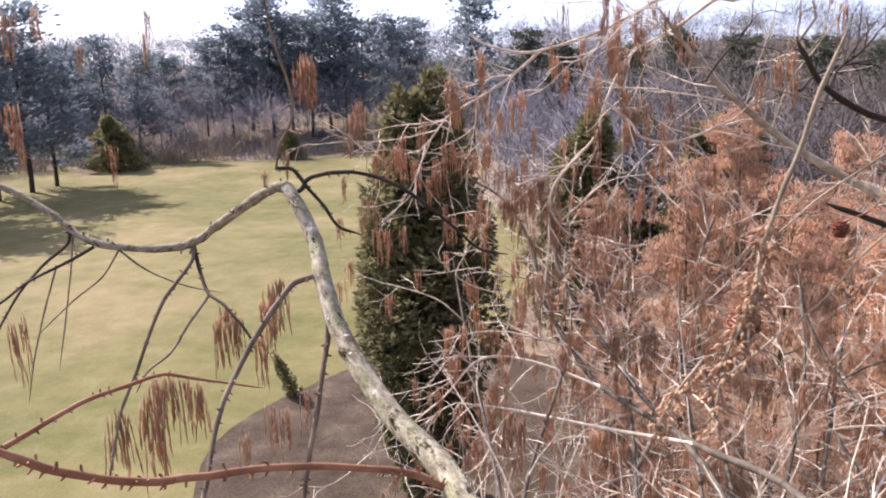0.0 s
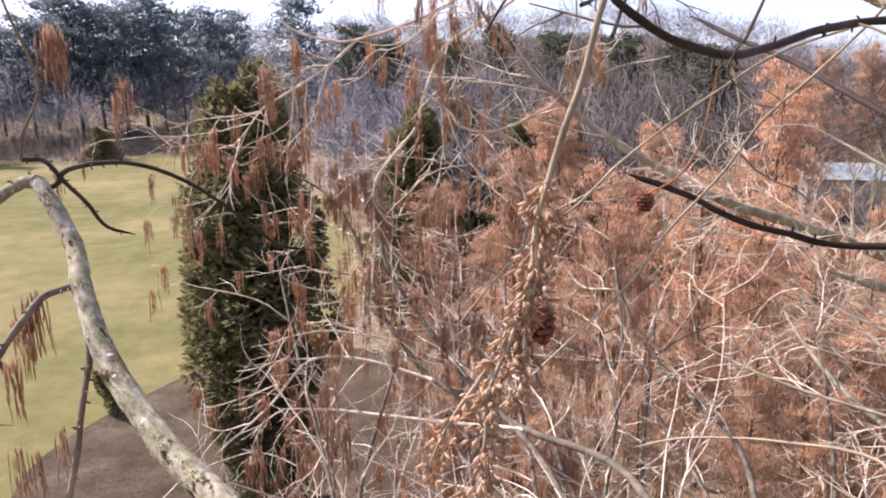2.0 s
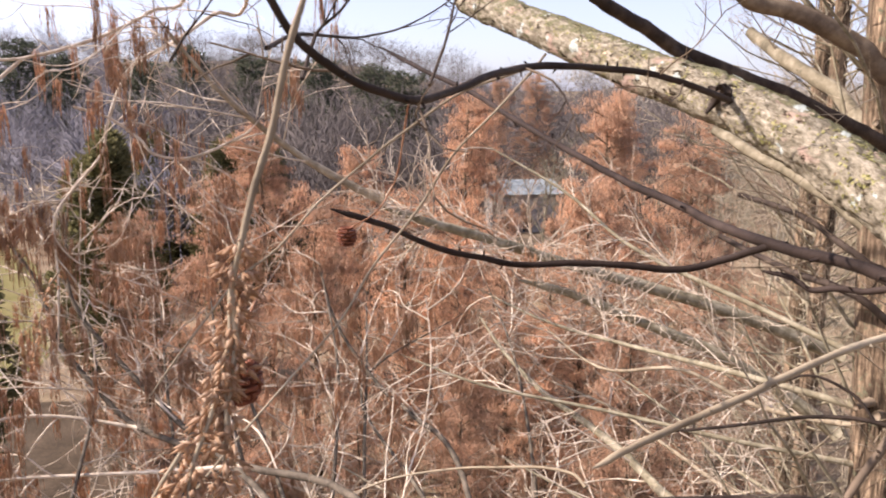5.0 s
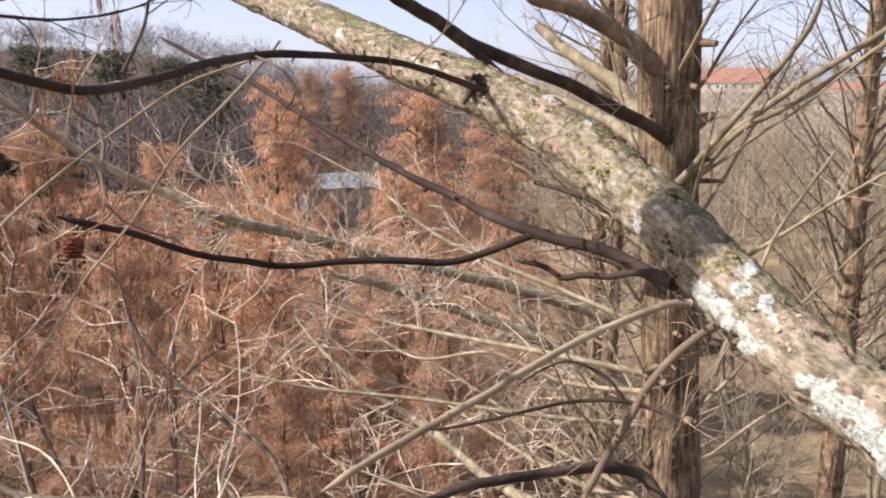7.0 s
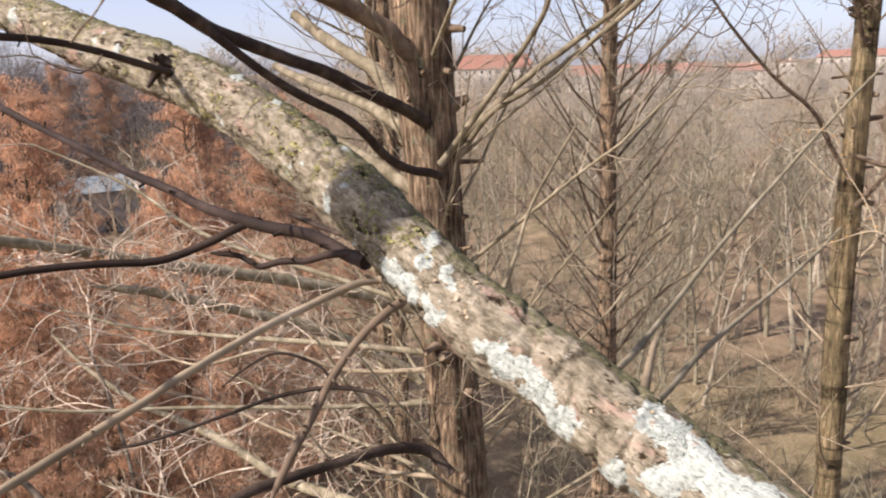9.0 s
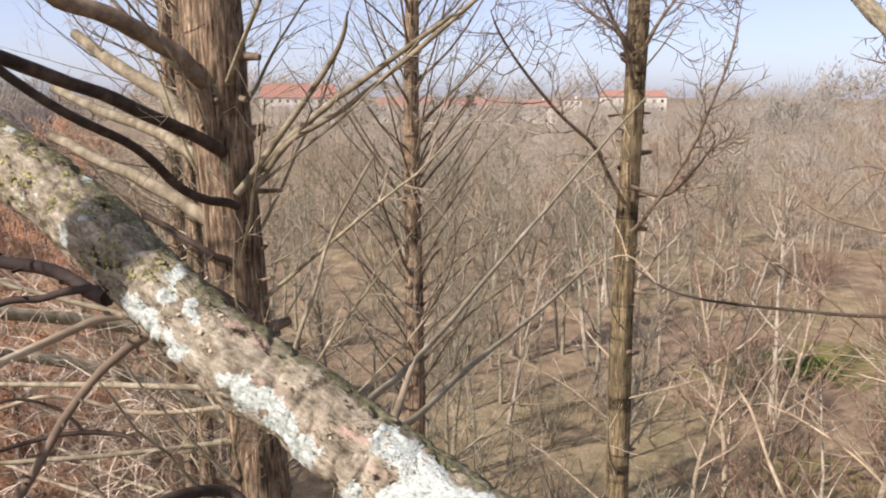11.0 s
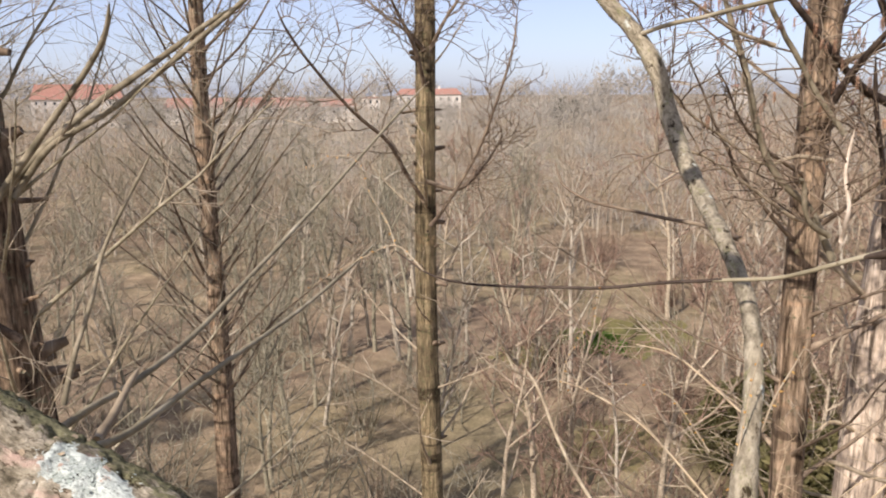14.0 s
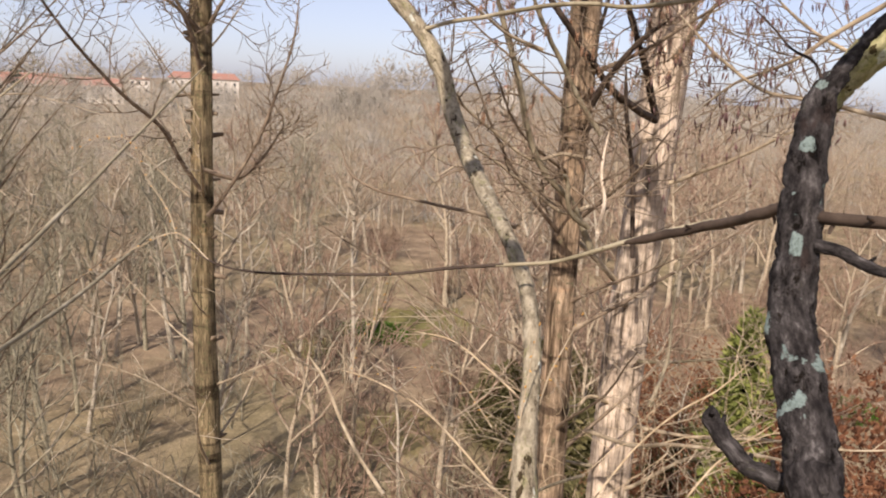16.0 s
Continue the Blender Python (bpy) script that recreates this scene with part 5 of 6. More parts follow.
# pale forked limb over the meadow
rough_limb([(0.15, -1.2, 14.14), (0.10, -0.19, 14.64), (-0.058, 0.614, 15.088)] + [(-0.213, 1.037, 15.218), (-0.292, 1.253, 15.223), (-0.329, 1.365, 15.236), (-0.450, 1.546, 15.276), (-0.543, 1.686, 15.345), (-0.614, 1.812, 15.413), (-0.672, 1.945, 15.517), (-0.708, 2.064, 15.593), (-0.759, 2.141, 15.676), (-0.816, 2.211, 15.745)], 0.0364, 0.0203, 31, M_PALE, "pale grey lichened limb", 12, 20, 0.9)
limb_part(own, "limb", [(-0.816, 2.211, 15.745), (-0.872, 2.232, 15.731), (-0.956, 2.279, 15.681), (-1.111, 2.396, 15.582), (-1.202, 2.436, 15.525), (-1.350, 2.448, 15.504), (-1.525, 2.453, 15.524), (-1.637, 2.487, 15.566), (-1.729, 2.529, 15.628), (-1.933, 2.591, 15.718), (-2.101, 2.575, 15.760)], 0.0168, 0.0105, M_GREYLIMB, "", 10, 0.14, 32, spurs=30)
limb_part(own, "branch", [(-0.822, 2.211, 15.717), (-0.774, 2.219, 15.731), (-0.746, 2.226, 15.766), (-0.676, 2.241, 15.780), (-0.585, 2.256, 15.774), (-0.501, 2.292, 15.738), (-0.418, 2.327, 15.682), (-0.306, 2.384, 15.577), (-0.215, 2.433, 15.486), (-0.111, 2.490, 15.451)], 0.0077, 0.0042, M_DARKBRANCH, seed=33, spurs=18)
limb_part(own, "branch", [(-0.844, 2.211, 15.801), (-0.795, 2.226, 15.794), (-0.753, 2.226, 15.738), (-0.703, 2.226, 15.676), (-0.661, 2.219, 15.613), (-0.591, 2.226, 15.585)], 0.0070, 0.0042, M_DARKBRANCH, seed=34, spurs=22)
limb_part(own, "branch", [(-0.693, 1.952, 15.524), (-0.742, 1.909, 15.517), (-0.776, 1.859, 15.483), (-0.824, 1.795, 15.413), (-0.858, 1.738, 15.350), (-0.885, 1.660, 15.288), (-0.898, 1.590, 15.219), (-0.897, 1.505, 15.142), (-0.896, 1.427, 15.087)], 0.0091, 0.0056, M_OLDBRANCH, seed=35, spurs=30)
limb_part(own, "branch", [(-0.314, 1.295, 15.223), (-0.384, 1.281, 15.272), (-0.482, 1.245, 15.307), (-0.628, 1.167, 15.356), (-0.753, 1.068, 15.392), (-0.823, 0.975, 15.436), (-0.913, 0.913, 15.489), (-0.965, 0.866, 15.546), (-1.021, 0.847, 15.584)], 0.0084, 0.0063, M_REDTWIG, seed=36, spurs=58)
limb_part(own, "branch", [(-1.478, 1.520, 15.176), (-1.423, 1.569, 15.197), (-1.361, 1.626, 15.224), (-1.264, 1.698, 15.266), (-1.166, 1.755, 15.287), (-1.090, 1.791, 15.300), (-1.020, 1.813, 15.279), (-0.936, 1.828, 15.258), (-0.831, 1.849, 15.231)], 0.0091, 0.0028, M_REDTWIG, seed=37, spurs=46)
limb_part(own, "branch", [(-1.195, 2.436, 15.518), (-1.195, 2.387, 15.470), (-1.229, 2.323, 15.414), (-1.270, 2.287, 15.352), (-1.312, 2.236, 15.240), (-1.339, 2.193, 15.149), (-1.373, 2.129, 15.045), (-1.386, 2.072, 14.933), (-1.392, 2.029, 14.856)], 0.0077, 0.0042, M_OLDBRANCH, seed=38, spurs=34)
limb_part(own, "branch", [(-1.195, 2.436, 15.504), (-1.152, 2.352, 15.428), (-1.109, 2.282, 15.387), (-1.039, 2.219, 15.360), (-0.954, 2.150, 15.291), (-0.932, 2.135, 15.242)], 0.0070, 0.0035, M_DARKBRANCH, seed=39, spurs=22)
limb_part(own, "branch", [(-1.109, 2.275, 15.380), (-1.150, 2.162, 15.311), (-1.170, 2.063, 15.263), (-1.203, 1.957, 15.243), (-1.231, 1.929, 15.187)], 0.0056, 0.0028, M_OLDBRANCH, seed=40, spurs=22)
limb_part(own, "branch", [(-1.644, 2.488, 15.587), (-1.651, 2.473, 15.524), (-1.713, 2.430, 15.468), (-1.775, 2.372, 15.391), (-1.817, 2.322, 15.308), (-1.851, 2.279, 15.224)], 0.0063, 0.0035, M_DARKBRANCH, seed=41, spurs=22)
limb_part(own, "branch", [(-1.546, 2.446, 15.517), (-1.636, 2.389, 15.469), (-1.726, 2.331, 15.427), (-1.795, 2.274, 15.371), (-1.851, 2.231, 15.343)], 0.0063, 0.0035, M_DARKBRANCH, seed=42, spurs=22)
limb_part(own, "branch", [(-1.447, 2.412, 15.511), (-1.496, 2.369, 15.427), (-1.572, 2.311, 15.364), (-1.675, 2.225, 15.260)], 0.0035, 0.0021, M_OLDBRANCH, seed=43, spurs=14)
limb_part(own, "branch", [(-1.447, 2.412, 15.511), (-1.363, 2.426, 15.434), (-1.223, 2.393, 15.386), (-1.075, 2.359, 15.365)], 0.0035, 0.0021, M_OLDBRANCH, seed=44, spurs=14)
limb_part(own, "branch", [(-0.643, 1.854, 15.455), (-0.649, 1.832, 15.378), (-0.655, 1.768, 15.309), (-0.669, 1.718, 15.204), (-0.689, 1.654, 15.086), (-0.695, 1.611, 15.002)], 0.0084, 0.0063, M_OLDBRANCH, seed=45, spurs=22)
limb_part(own, "branch", [(-0.836, 2.177, 15.802), (-0.815, 2.156, 15.872), (-0.774, 2.172, 15.963), (-0.773, 2.138, 16.054), (-0.794, 2.089, 16.160), (-0.815, 2.083, 16.286), (-0.808, 2.077, 16.342)], 0.0042, 0.0028, M_OLDBRANCH, seed=46, spurs=14)
limb_part(own, "branch", [(-1.637, 2.487, 15.545), (-1.644, 2.458, 15.433), (-1.657, 2.408, 15.279), (-1.669, 2.336, 15.098)], 0.0035, 0.0021, M_OLDBRANCH, seed=47, spurs=14)
limb_part(own, "branch", [(-1.685, 2.444, 15.454), (-1.719, 2.379, 15.293), (-1.739, 2.315, 15.147), (-1.745, 2.257, 15.008)], 0.0035, 0.0021, M_OLDBRANCH, seed=48, spurs=14)

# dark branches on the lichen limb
limb_part(own, "branch", [(0.623, 0.403, 15.814), (0.642, 0.436, 15.817), (0.726, 0.553, 15.811), (0.803, 0.706, 15.802), (0.879, 0.855, 15.801), (0.949, 1.007, 15.812), (1.059, 1.256, 15.831), (1.153, 1.511, 15.867), (1.24, 1.83, 15.93), (1.36, 2.23, 16.01), (1.44, 2.65, 16.09), (1.51, 3.12, 16.20)], 0.0075, 0.0085, M_SHADEBRANCH, seed=51, spurs=10)
limb_part(own, "branch", [(0.797, 0.681, 15.804), (0.803, 0.706, 15.800), (0.802, 0.778, 15.768), (0.754, 0.826, 15.749), (0.701, 0.878, 15.752), (0.639, 0.932, 15.754), (0.569, 0.983, 15.751), (0.498, 0.996, 15.770), (0.430, 1.015, 15.791), (0.355, 1.002, 15.828), (0.300, 0.973, 15.849), (0.257, 0.992, 15.865)], 0.0065, 0.004, M_SHADEBRANCH, seed=52, spurs=8)
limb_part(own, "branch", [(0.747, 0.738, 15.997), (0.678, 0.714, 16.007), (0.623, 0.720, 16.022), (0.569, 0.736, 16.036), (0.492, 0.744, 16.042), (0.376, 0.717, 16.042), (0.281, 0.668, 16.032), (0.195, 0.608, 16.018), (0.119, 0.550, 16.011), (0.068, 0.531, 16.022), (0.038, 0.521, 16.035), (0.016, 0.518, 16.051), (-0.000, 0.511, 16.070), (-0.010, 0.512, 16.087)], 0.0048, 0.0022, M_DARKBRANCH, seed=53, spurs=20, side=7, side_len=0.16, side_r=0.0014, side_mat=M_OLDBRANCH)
limb_part(own, "branch", [(0.387, 0.718, 16.055), (0.370, 0.720, 16.037), (0.323, 0.719, 15.997), (0.273, 0.727, 15.952), (0.229, 0.724, 15.901), (0.175, 0.721, 15.850), (0.130, 0.707, 15.804), (0.066, 0.694, 15.758), (0.006, 0.674, 15.720), (-0.036, 0.667, 15.685)], 0.0015, 0.0010, M_BRANCH, seed=54, spurs=26)
limb_part(own, "branch", [(0.380, 0.724, 16.042), (0.312, 0.764, 16.016), (0.250, 0.779, 15.977), (0.197, 0.783, 15.942), (0.148, 0.790, 15.904), (0.101, 0.781, 15.866), (0.056, 0.770, 15.843), (0.005, 0.751, 15.801), (-0.048, 0.725, 15.755)], 0.0015, 0.0010, M_BRANCH, seed=55, spurs=26)
limb_part(own, "branch", [(0.601, 0.374, 15.806), (0.581, 0.390, 15.805), (0.545, 0.406, 15.797), (0.472, 0.418, 15.790), (0.399, 0.422, 15.781), (0.341, 0.431, 15.769), (0.292, 0.441, 15.758), (0.244, 0.446, 15.750), (0.210, 0.451, 15.741)], 0.0038, 0.0028, M_BRANCH, seed=56, spurs=14)
limb_part(own, "branch", [(0.589, 0.342, 15.793), (0.573, 0.348, 15.788), (0.549, 0.360, 15.773), (0.520, 0.372, 15.747), (0.490, 0.376, 15.719), (0.460, 0.380, 15.693), (0.428, 0.381, 15.665)], 0.0044, 0.0033, M_OLDBRANCH, seed=57, spurs=10)
limb_part(own, "branch", [(0.631, 0.414, 15.821), (0.633, 0.451, 15.817), (0.633, 0.486, 15.807), (0.628, 0.512, 15.805), (0.622, 0.537, 15.799), (0.621, 0.560, 15.808), (0.610, 0.592, 15.812)], 0.0042, 0.0030, M_SHADEBRANCH, seed=58, spurs=6)
limb_part(own, "branch", [(0.677, 0.419, 15.641), (0.674, 0.435, 15.651), (0.658, 0.469, 15.658), (0.635, 0.506, 15.657), (0.607, 0.541, 15.649), (0.566, 0.583, 15.635), (0.524, 0.622, 15.625), (0.501, 0.644, 15.624)], 0.003, 0.0016, M_DARKBRANCH, seed=59, spurs=8)
limb_part(own, "branch", [(0.658, 0.469, 15.658), (0.654, 0.496, 15.683), (0.637, 0.532, 15.697), (0.616, 0.556, 15.687), (0.589, 0.576, 15.667)], 0.002, 0.0012, M_DARKBRANCH, seed=60, spurs=6)

# limbs towards the standing redwoods
rough_limb([(2.56, -0.67, 16.35), (2.51, -0.71, 16.27), (2.44, -0.80, 16.15), (2.38, -0.85, 16.04), (2.32, -0.87, 15.92), (2.11, -0.85, 15.81), (1.797, -0.799, 15.729), (1.542, -0.742, 15.698), (1.383, -0.709, 15.665), (1.269, -0.686, 15.623), (1.158, -0.648, 15.582), (1.088, -0.618, 15.519), (1.020, -0.585, 15.472), (0.948, -0.555, 15.429)] + [(0.72, -0.48, 15.26), (0.42, -0.68, 14.95), (0.15, -1.2, 14.6)], (0.020, 0.024, 0.027, 0.026, 0.021, 0.016, 0.0145, 0.0145, 0.016, 0.02, 0.026, 0.034), 0, 61, M_GREYLIMB, "grey lichen-spotted limb", 10, 20, 0.7)
limb_part(own, "branch", [(2.44, -0.80, 16.15), (2.32, -0.85, 16.17), (2.19, -0.91, 16.18), (2.07, -0.95, 16.19), (1.93, -1.01, 16.20), (1.800, -1.050, 16.194), (1.761, -1.121, 16.189), (1.626, -1.150, 16.188), (1.494, -1.164, 16.190)], 0.0068, 0.0045, M_MOSSBRANCH, seed=62, spurs=8)
limb_part(own, "branch", [(1.705, -0.087, 15.647), (1.647, -0.149, 15.613), (1.592, -0.206, 15.605), (1.485, -0.288, 15.621), (1.425, -0.366, 15.633), (1.357, -0.456, 15.647), (1.296, -0.538, 15.670), (1.245, -0.626, 15.686)], 0.0020, 0.0031, M_DARKBRANCH, seed=63, tip=False, spurs=14)
limb_part(own, "branch", [(1.252, -0.614, 15.684), (1.206, -0.693, 15.698), (1.172, -0.748, 15.721), (1.128, -0.793, 15.749), (1.100, -0.843, 15.769), (1.063, -0.901, 15.793)], 0.0032, 0.0043, M_MOSSBRANCH, seed=69, tip=False, spurs=10)
rough_limb([(0.835, -0.947, 16.091), (0.831, -0.914, 16.058), (0.832, -0.887, 16.022), (0.829, -0.862, 15.994), (0.819, -0.844, 15.949), (0.803, -0.826, 15.896), (0.783, -0.810, 15.837), (0.758, -0.790, 15.774), (0.733, -0.771, 15.728), (0.700, -0.758, 15.686), (0.665, -0.744, 15.649), (0.628, -0.728, 15.610), (0.591, -0.708, 15.570)] + [(0.47, -0.69, 15.38), (0.32, -0.92, 15.05), (0.15, -1.2, 14.7)], (0.006, 0.010, 0.022, 0.025, 0.026, 0.027, 0.028, 0.029, 0.03), 0, 64, M_SHADELIMB, "fibrous limb with lichen spots, blackened to look shaded", 14, 32, 1.2, ((0.30, 1.55, 0.012, 0.34), (0.43, 1.45, 0.012, 0.30), (0.365, 1.1, 0.006, 0.2)))
limb_part(own, "branch", [(0.644, -0.741, 15.581), (0.663, -0.720, 15.579), (0.685, -0.700, 15.584), (0.708, -0.686, 15.601), (0.726, -0.678, 15.621), (0.736, -0.675, 15.638)], 0.012, 0.010, M_SHADELIMB, seed=65, spurs=8)
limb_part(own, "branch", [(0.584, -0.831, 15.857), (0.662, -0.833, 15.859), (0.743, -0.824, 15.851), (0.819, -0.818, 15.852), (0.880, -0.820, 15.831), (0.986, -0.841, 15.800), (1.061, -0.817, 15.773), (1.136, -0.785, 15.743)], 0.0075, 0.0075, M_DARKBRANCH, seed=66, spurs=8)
limb_part(own, "branch", [(0.754, -0.807, 15.819), (0.732, -0.828, 15.816), (0.708, -0.847, 15.802), (0.682, -0.869, 15.798)], 0.008, 0.006, M_SHADELIMB, seed=67, spurs=3)
limb_part(own, "branch", [(0.832, -0.858, 16.011), (0.854, -0.862, 16.032), (0.910, -0.873, 16.051), (0.962, -0.886, 16.080), (0.981, -0.859, 16.110)], 0.0022, 0.0012, M_DARKBRANCH, seed=68, spurs=3)
# an unseen limb added overhead to cast the shadow across the lichen limb
limb_part(own, "limb", [(0.1, -1.2, 16.9), (0.8, -0.6, 17.05), (0.75, 0.3, 17.0), (0.28, 0.70, 16.85), (-0.17, 1.03, 16.73), (-0.55, 1.25, 16.66), (-0.95, 1.5, 16.66)], 0.045, 0.035, M_BRANCH, seed=70)

# another unseen limb, added overhead to put shadow bands on the grey limb
limb_part(own, "limb", [(0.1, -1.2, 16.5), (0.3, -0.5, 16.65), (0.43, 0.03, 16.71), (0.8, 0.1, 16.85), (1.3, -0.12, 16.93), (1.9, -0.4, 17.1)], 0.045, 0.032, M_BRANCH, seed=73)
# unseen limbs added above the view to cast shadow bands on the pale trunk
limb_part(E, "limb", [(6.3, -3.42, 17.0), (5.5, -3.2, 17.25), (4.57, -2.9, 17.3), (3.8, -2.4, 17.38), (3.08, -1.78, 17.4)], 0.09, 0.05, M_OLDBRANCH, seed=74)
for k, (z, way, ln) in enumerate(((17.3, (-0.79, 0.62, 0.25), 2.2), (17.9, (-0.62, 0.78, 0.1), 2.4), (18.6, (-0.9, 0.45, 0.05), 2.8))):
    limb_part(F, "limb", [np.array((7.14, -4.80, z)) + np.array(way) * ln * q + np.array((0, 0, 0.2 * q * q)) for q in (0, 0.35, 0.7, 1.0)], 0.05, 0.025, M_OLDBRANCH, seed=75 + k)
rough_limb([(0.909, -0.938, 15.973), (0.911, -0.958, 16.002), (0.901, -0.981, 16.035), (0.887, -1.012, 16.073), (0.871, -1.048, 16.115), (0.857, -1.116, 16.176)], 0.018, 0.034, 62, M_LICHENLIMB, "sunlit yellow-green lichened limb", 12, 28, 0.9)

# ---- the web of pale boughs hung with catkins, over the lawn and the redwoods ----
WEB = dict(side_mat=M_TWIG, curved=True, tassel_len=0.30, tassel_mat=M_CATKIN_DARK)
limb_part(own, "bough", [(0.2, -1.15, 13.0), (0.9, 1.2, 13.0)] + [(1.932, 4.068, 13.316), (1.595, 5.659, 13.122), (1.077, 6.770, 13.145), (0.849, 7.242, 13.376), (0.610, 7.735, 13.768), (0.531, 8.091, 14.246), (0.260, 8.414, 14.703), (-0.224, 8.682, 14.988)], 0.036, 0.012, M_SHADEBOUGH, seed=81, side=14, side_len=1.5, side_r=0.0102, tassels=60, **WEB)
limb_part(own, "bough", [(0.25, -1.1, 12.7), (0.7, 1.4, 12.7)] + [(1.611, 4.663, 12.968), (1.313, 6.526, 13.265), (1.041, 7.191, 13.623), (0.790, 7.802, 14.057), (0.808, 8.116, 14.547), (0.912, 8.387, 14.995)], 0.033, 0.012, M_SHADEBOUGH, seed=82, side=11, side_len=1.5, side_r=0.0102, tassels=55, **WEB)
limb_part(own, "bough", [(1.627, 5.595, 13.134), (1.069, 6.213, 12.977), (0.597, 6.521, 12.951), (0.158, 6.787, 12.937), (-0.367, 7.020, 12.911)], 0.0189, 0.0104, M_TWIG, seed=83, side=6, side_len=1.0, side_r=0.0085, tassels=16, **WEB)
limb_part(own, "bough", [(1.077, 6.770, 13.145), (0.476, 7.133, 13.268), (-0.060, 7.184, 13.297), (-0.443, 7.041, 12.954), (-0.954, 6.844, 12.610)], 0.0168, 0.0094, M_TWIG, seed=84, side=6, side_len=1.0, side_r=0.0085, tassels=20, **WEB)
limb_part(own, "bough", [(0.1, -1.2, 19.5), (0.9, 3.2, 18.6)] + [(1.954, 7.398, 16.997), (1.666, 7.727, 16.726), (1.195, 7.852, 16.477), (0.554, 7.944, 16.291), (0.179, 7.975, 16.332), (-0.046, 7.975, 16.427), (-0.121, 7.975, 16.512)], 0.0210, 0.0104, M_TWIG, seed=85, spurs=40, side=6, side_len=0.5, side_r=0.0059, side_mat=M_TWIG, tassels=8)
limb_part(own, "bough", [(0.607, 7.944, 16.302), (0.384, 7.964, 16.108), (0.096, 7.983, 15.914), (-0.193, 7.991, 15.752), (-0.363, 7.979, 15.644), (-0.544, 7.966, 15.419), (-0.661, 7.944, 15.301)], 0.0168, 0.0083, M_TWIG, seed=86, spurs=24, side=13, side_len=1.1, side_r=0.0076, tassels=60, **WEB)
limb_part(own, "bough", [(0.1, -1.2, 20.0), (1.3, 3.2, 18.8)] + [(2.342, 6.949, 16.895), (2.106, 7.279, 16.688), (1.733, 7.404, 16.418), (1.465, 7.477, 16.277), (1.316, 7.518, 16.073), (1.179, 7.536, 15.741), (1.095, 7.534, 15.451), (0.829, 7.553, 15.150), (0.669, 7.540, 14.893), (0.640, 7.451, 14.379), (0.548, 7.275, 13.685)], 0.0199, 0.0094, M_TWIG, seed=87, spurs=40, side=13, side_len=1.1, side_r=0.0085, tassels=42, **WEB)
limb_part(own, "bough", [(0.859, 7.162, 15.891), (1.127, 7.108, 15.786), (1.331, 7.065, 15.616), (1.439, 7.033, 15.477), (1.707, 6.959, 15.436), (2.006, 6.875, 15.545), (2.231, 6.802, 15.665)], 0.0126, 0.0125, M_TWIG, seed=88, spurs=20, side=6, side_len=0.9, side_r=0.0076, tassels=14, **WEB)
limb_part(A2, "bough", [(3.35, 6.45, 14.98), (2.98, 6.68, 15.21), (2.65, 6.85, 15.45), (2.32, 6.89, 15.72), (2.05, 6.89, 15.95), (1.81, 6.96, 16.25), (1.52, 7.01, 16.64)], 0.04, 0.014, M_BRANCH, seed=89, side=10, side_len=1.4, side_r=0.0093, tassels=34, **WEB)
limb_part(A, "bough", [(4.86, 2.1, 12.0)] + [(4.03, 2.40, 12.98), (4.19, 2.97, 12.93), (4.39, 3.76, 12.84), (4.51, 4.39, 12.95), (4.56, 5.01, 13.03), (4.57, 5.48, 13.10), (4.60, 5.93, 13.22), (4.60, 6.27, 13.38), (4.60, 6.62, 13.62)], 0.055, 0.014, M_MOSSBRANCH, seed=90, side=11, side_len=1.5, side_r=0.0093, tassels=14, **WEB)
limb_part(own, "bough", [(0.3, -1.0, 12.4), (1.3, 1.3, 12.3)] + [(3.290, 5.022, 12.760), (3.456, 6.136, 12.904), (3.357, 6.533, 13.050), (3.215, 7.027, 13.442), (3.159, 7.275, 13.740), (3.156, 7.512, 14.124)], 0.032, 0.012, M_SHADEBOUGH, seed=91, side=10, side_len=1.4, side_r=0.0102, tassels=45, **WEB)
gw = np.random.default_rng(300)
for k in range(9):
    b, far, top = 1.0 + 4.3 * k + gw.normal(0, 1.0), gw.uniform(8.0, 9.6), gw.uniform(13.4, 15.2)
    way = [np.array((*polar(b + gw.normal(0, 3), q), z)) for q, z in ((3.0, 12.4), (5.5, 12.6), (far * 0.85, 12.6 + (top - 12.6) * 0.5), (far, top))]
    limb_part(own, "bough", [(0.2, -1.15, 12.6)] + way, 0.03, 0.009, M_SHADEBOUGH, seed=301 + k, side=12, side_len=1.5, side_r=0.0093, tassels=34, **WEB)
for k in range(5):
    # lower boughs, thick with dull catkins, over the mulch bed
    b, far = -1.0 + 4.0 * k + gw.normal(0, 0.8), gw.uniform(8.2, 9.8)
    way = [np.array((*polar(b + gw.normal(0, 2), q), z)) for q, z in ((3.0, 11.2), (5.5, 11.3), (far * 0.85, 11.5), (far, gw.uniform(11.8, 12.8)))]
    limb_part(own, "bough", [(0.2, -1.15, 11.4)] + way, 0.03, 0.009, M_SHADEBOUGH, seed=331 + k, side=12, side_len=1.5, side_r=0.0085, tassels=70, **WEB)
limb_part(own, "branch", [(0.197, 0.443, 15.734), (0.199, 0.459, 15.737), (0.189, 0.482, 15.735), (0.173, 0.517, 15.725), (0.154, 0.552, 15.714), (0.121, 0.590, 15.699), (0.093, 0.618, 15.680)], 0.0013, 0.0008, M_BRANCH, seed=92, spurs=6)


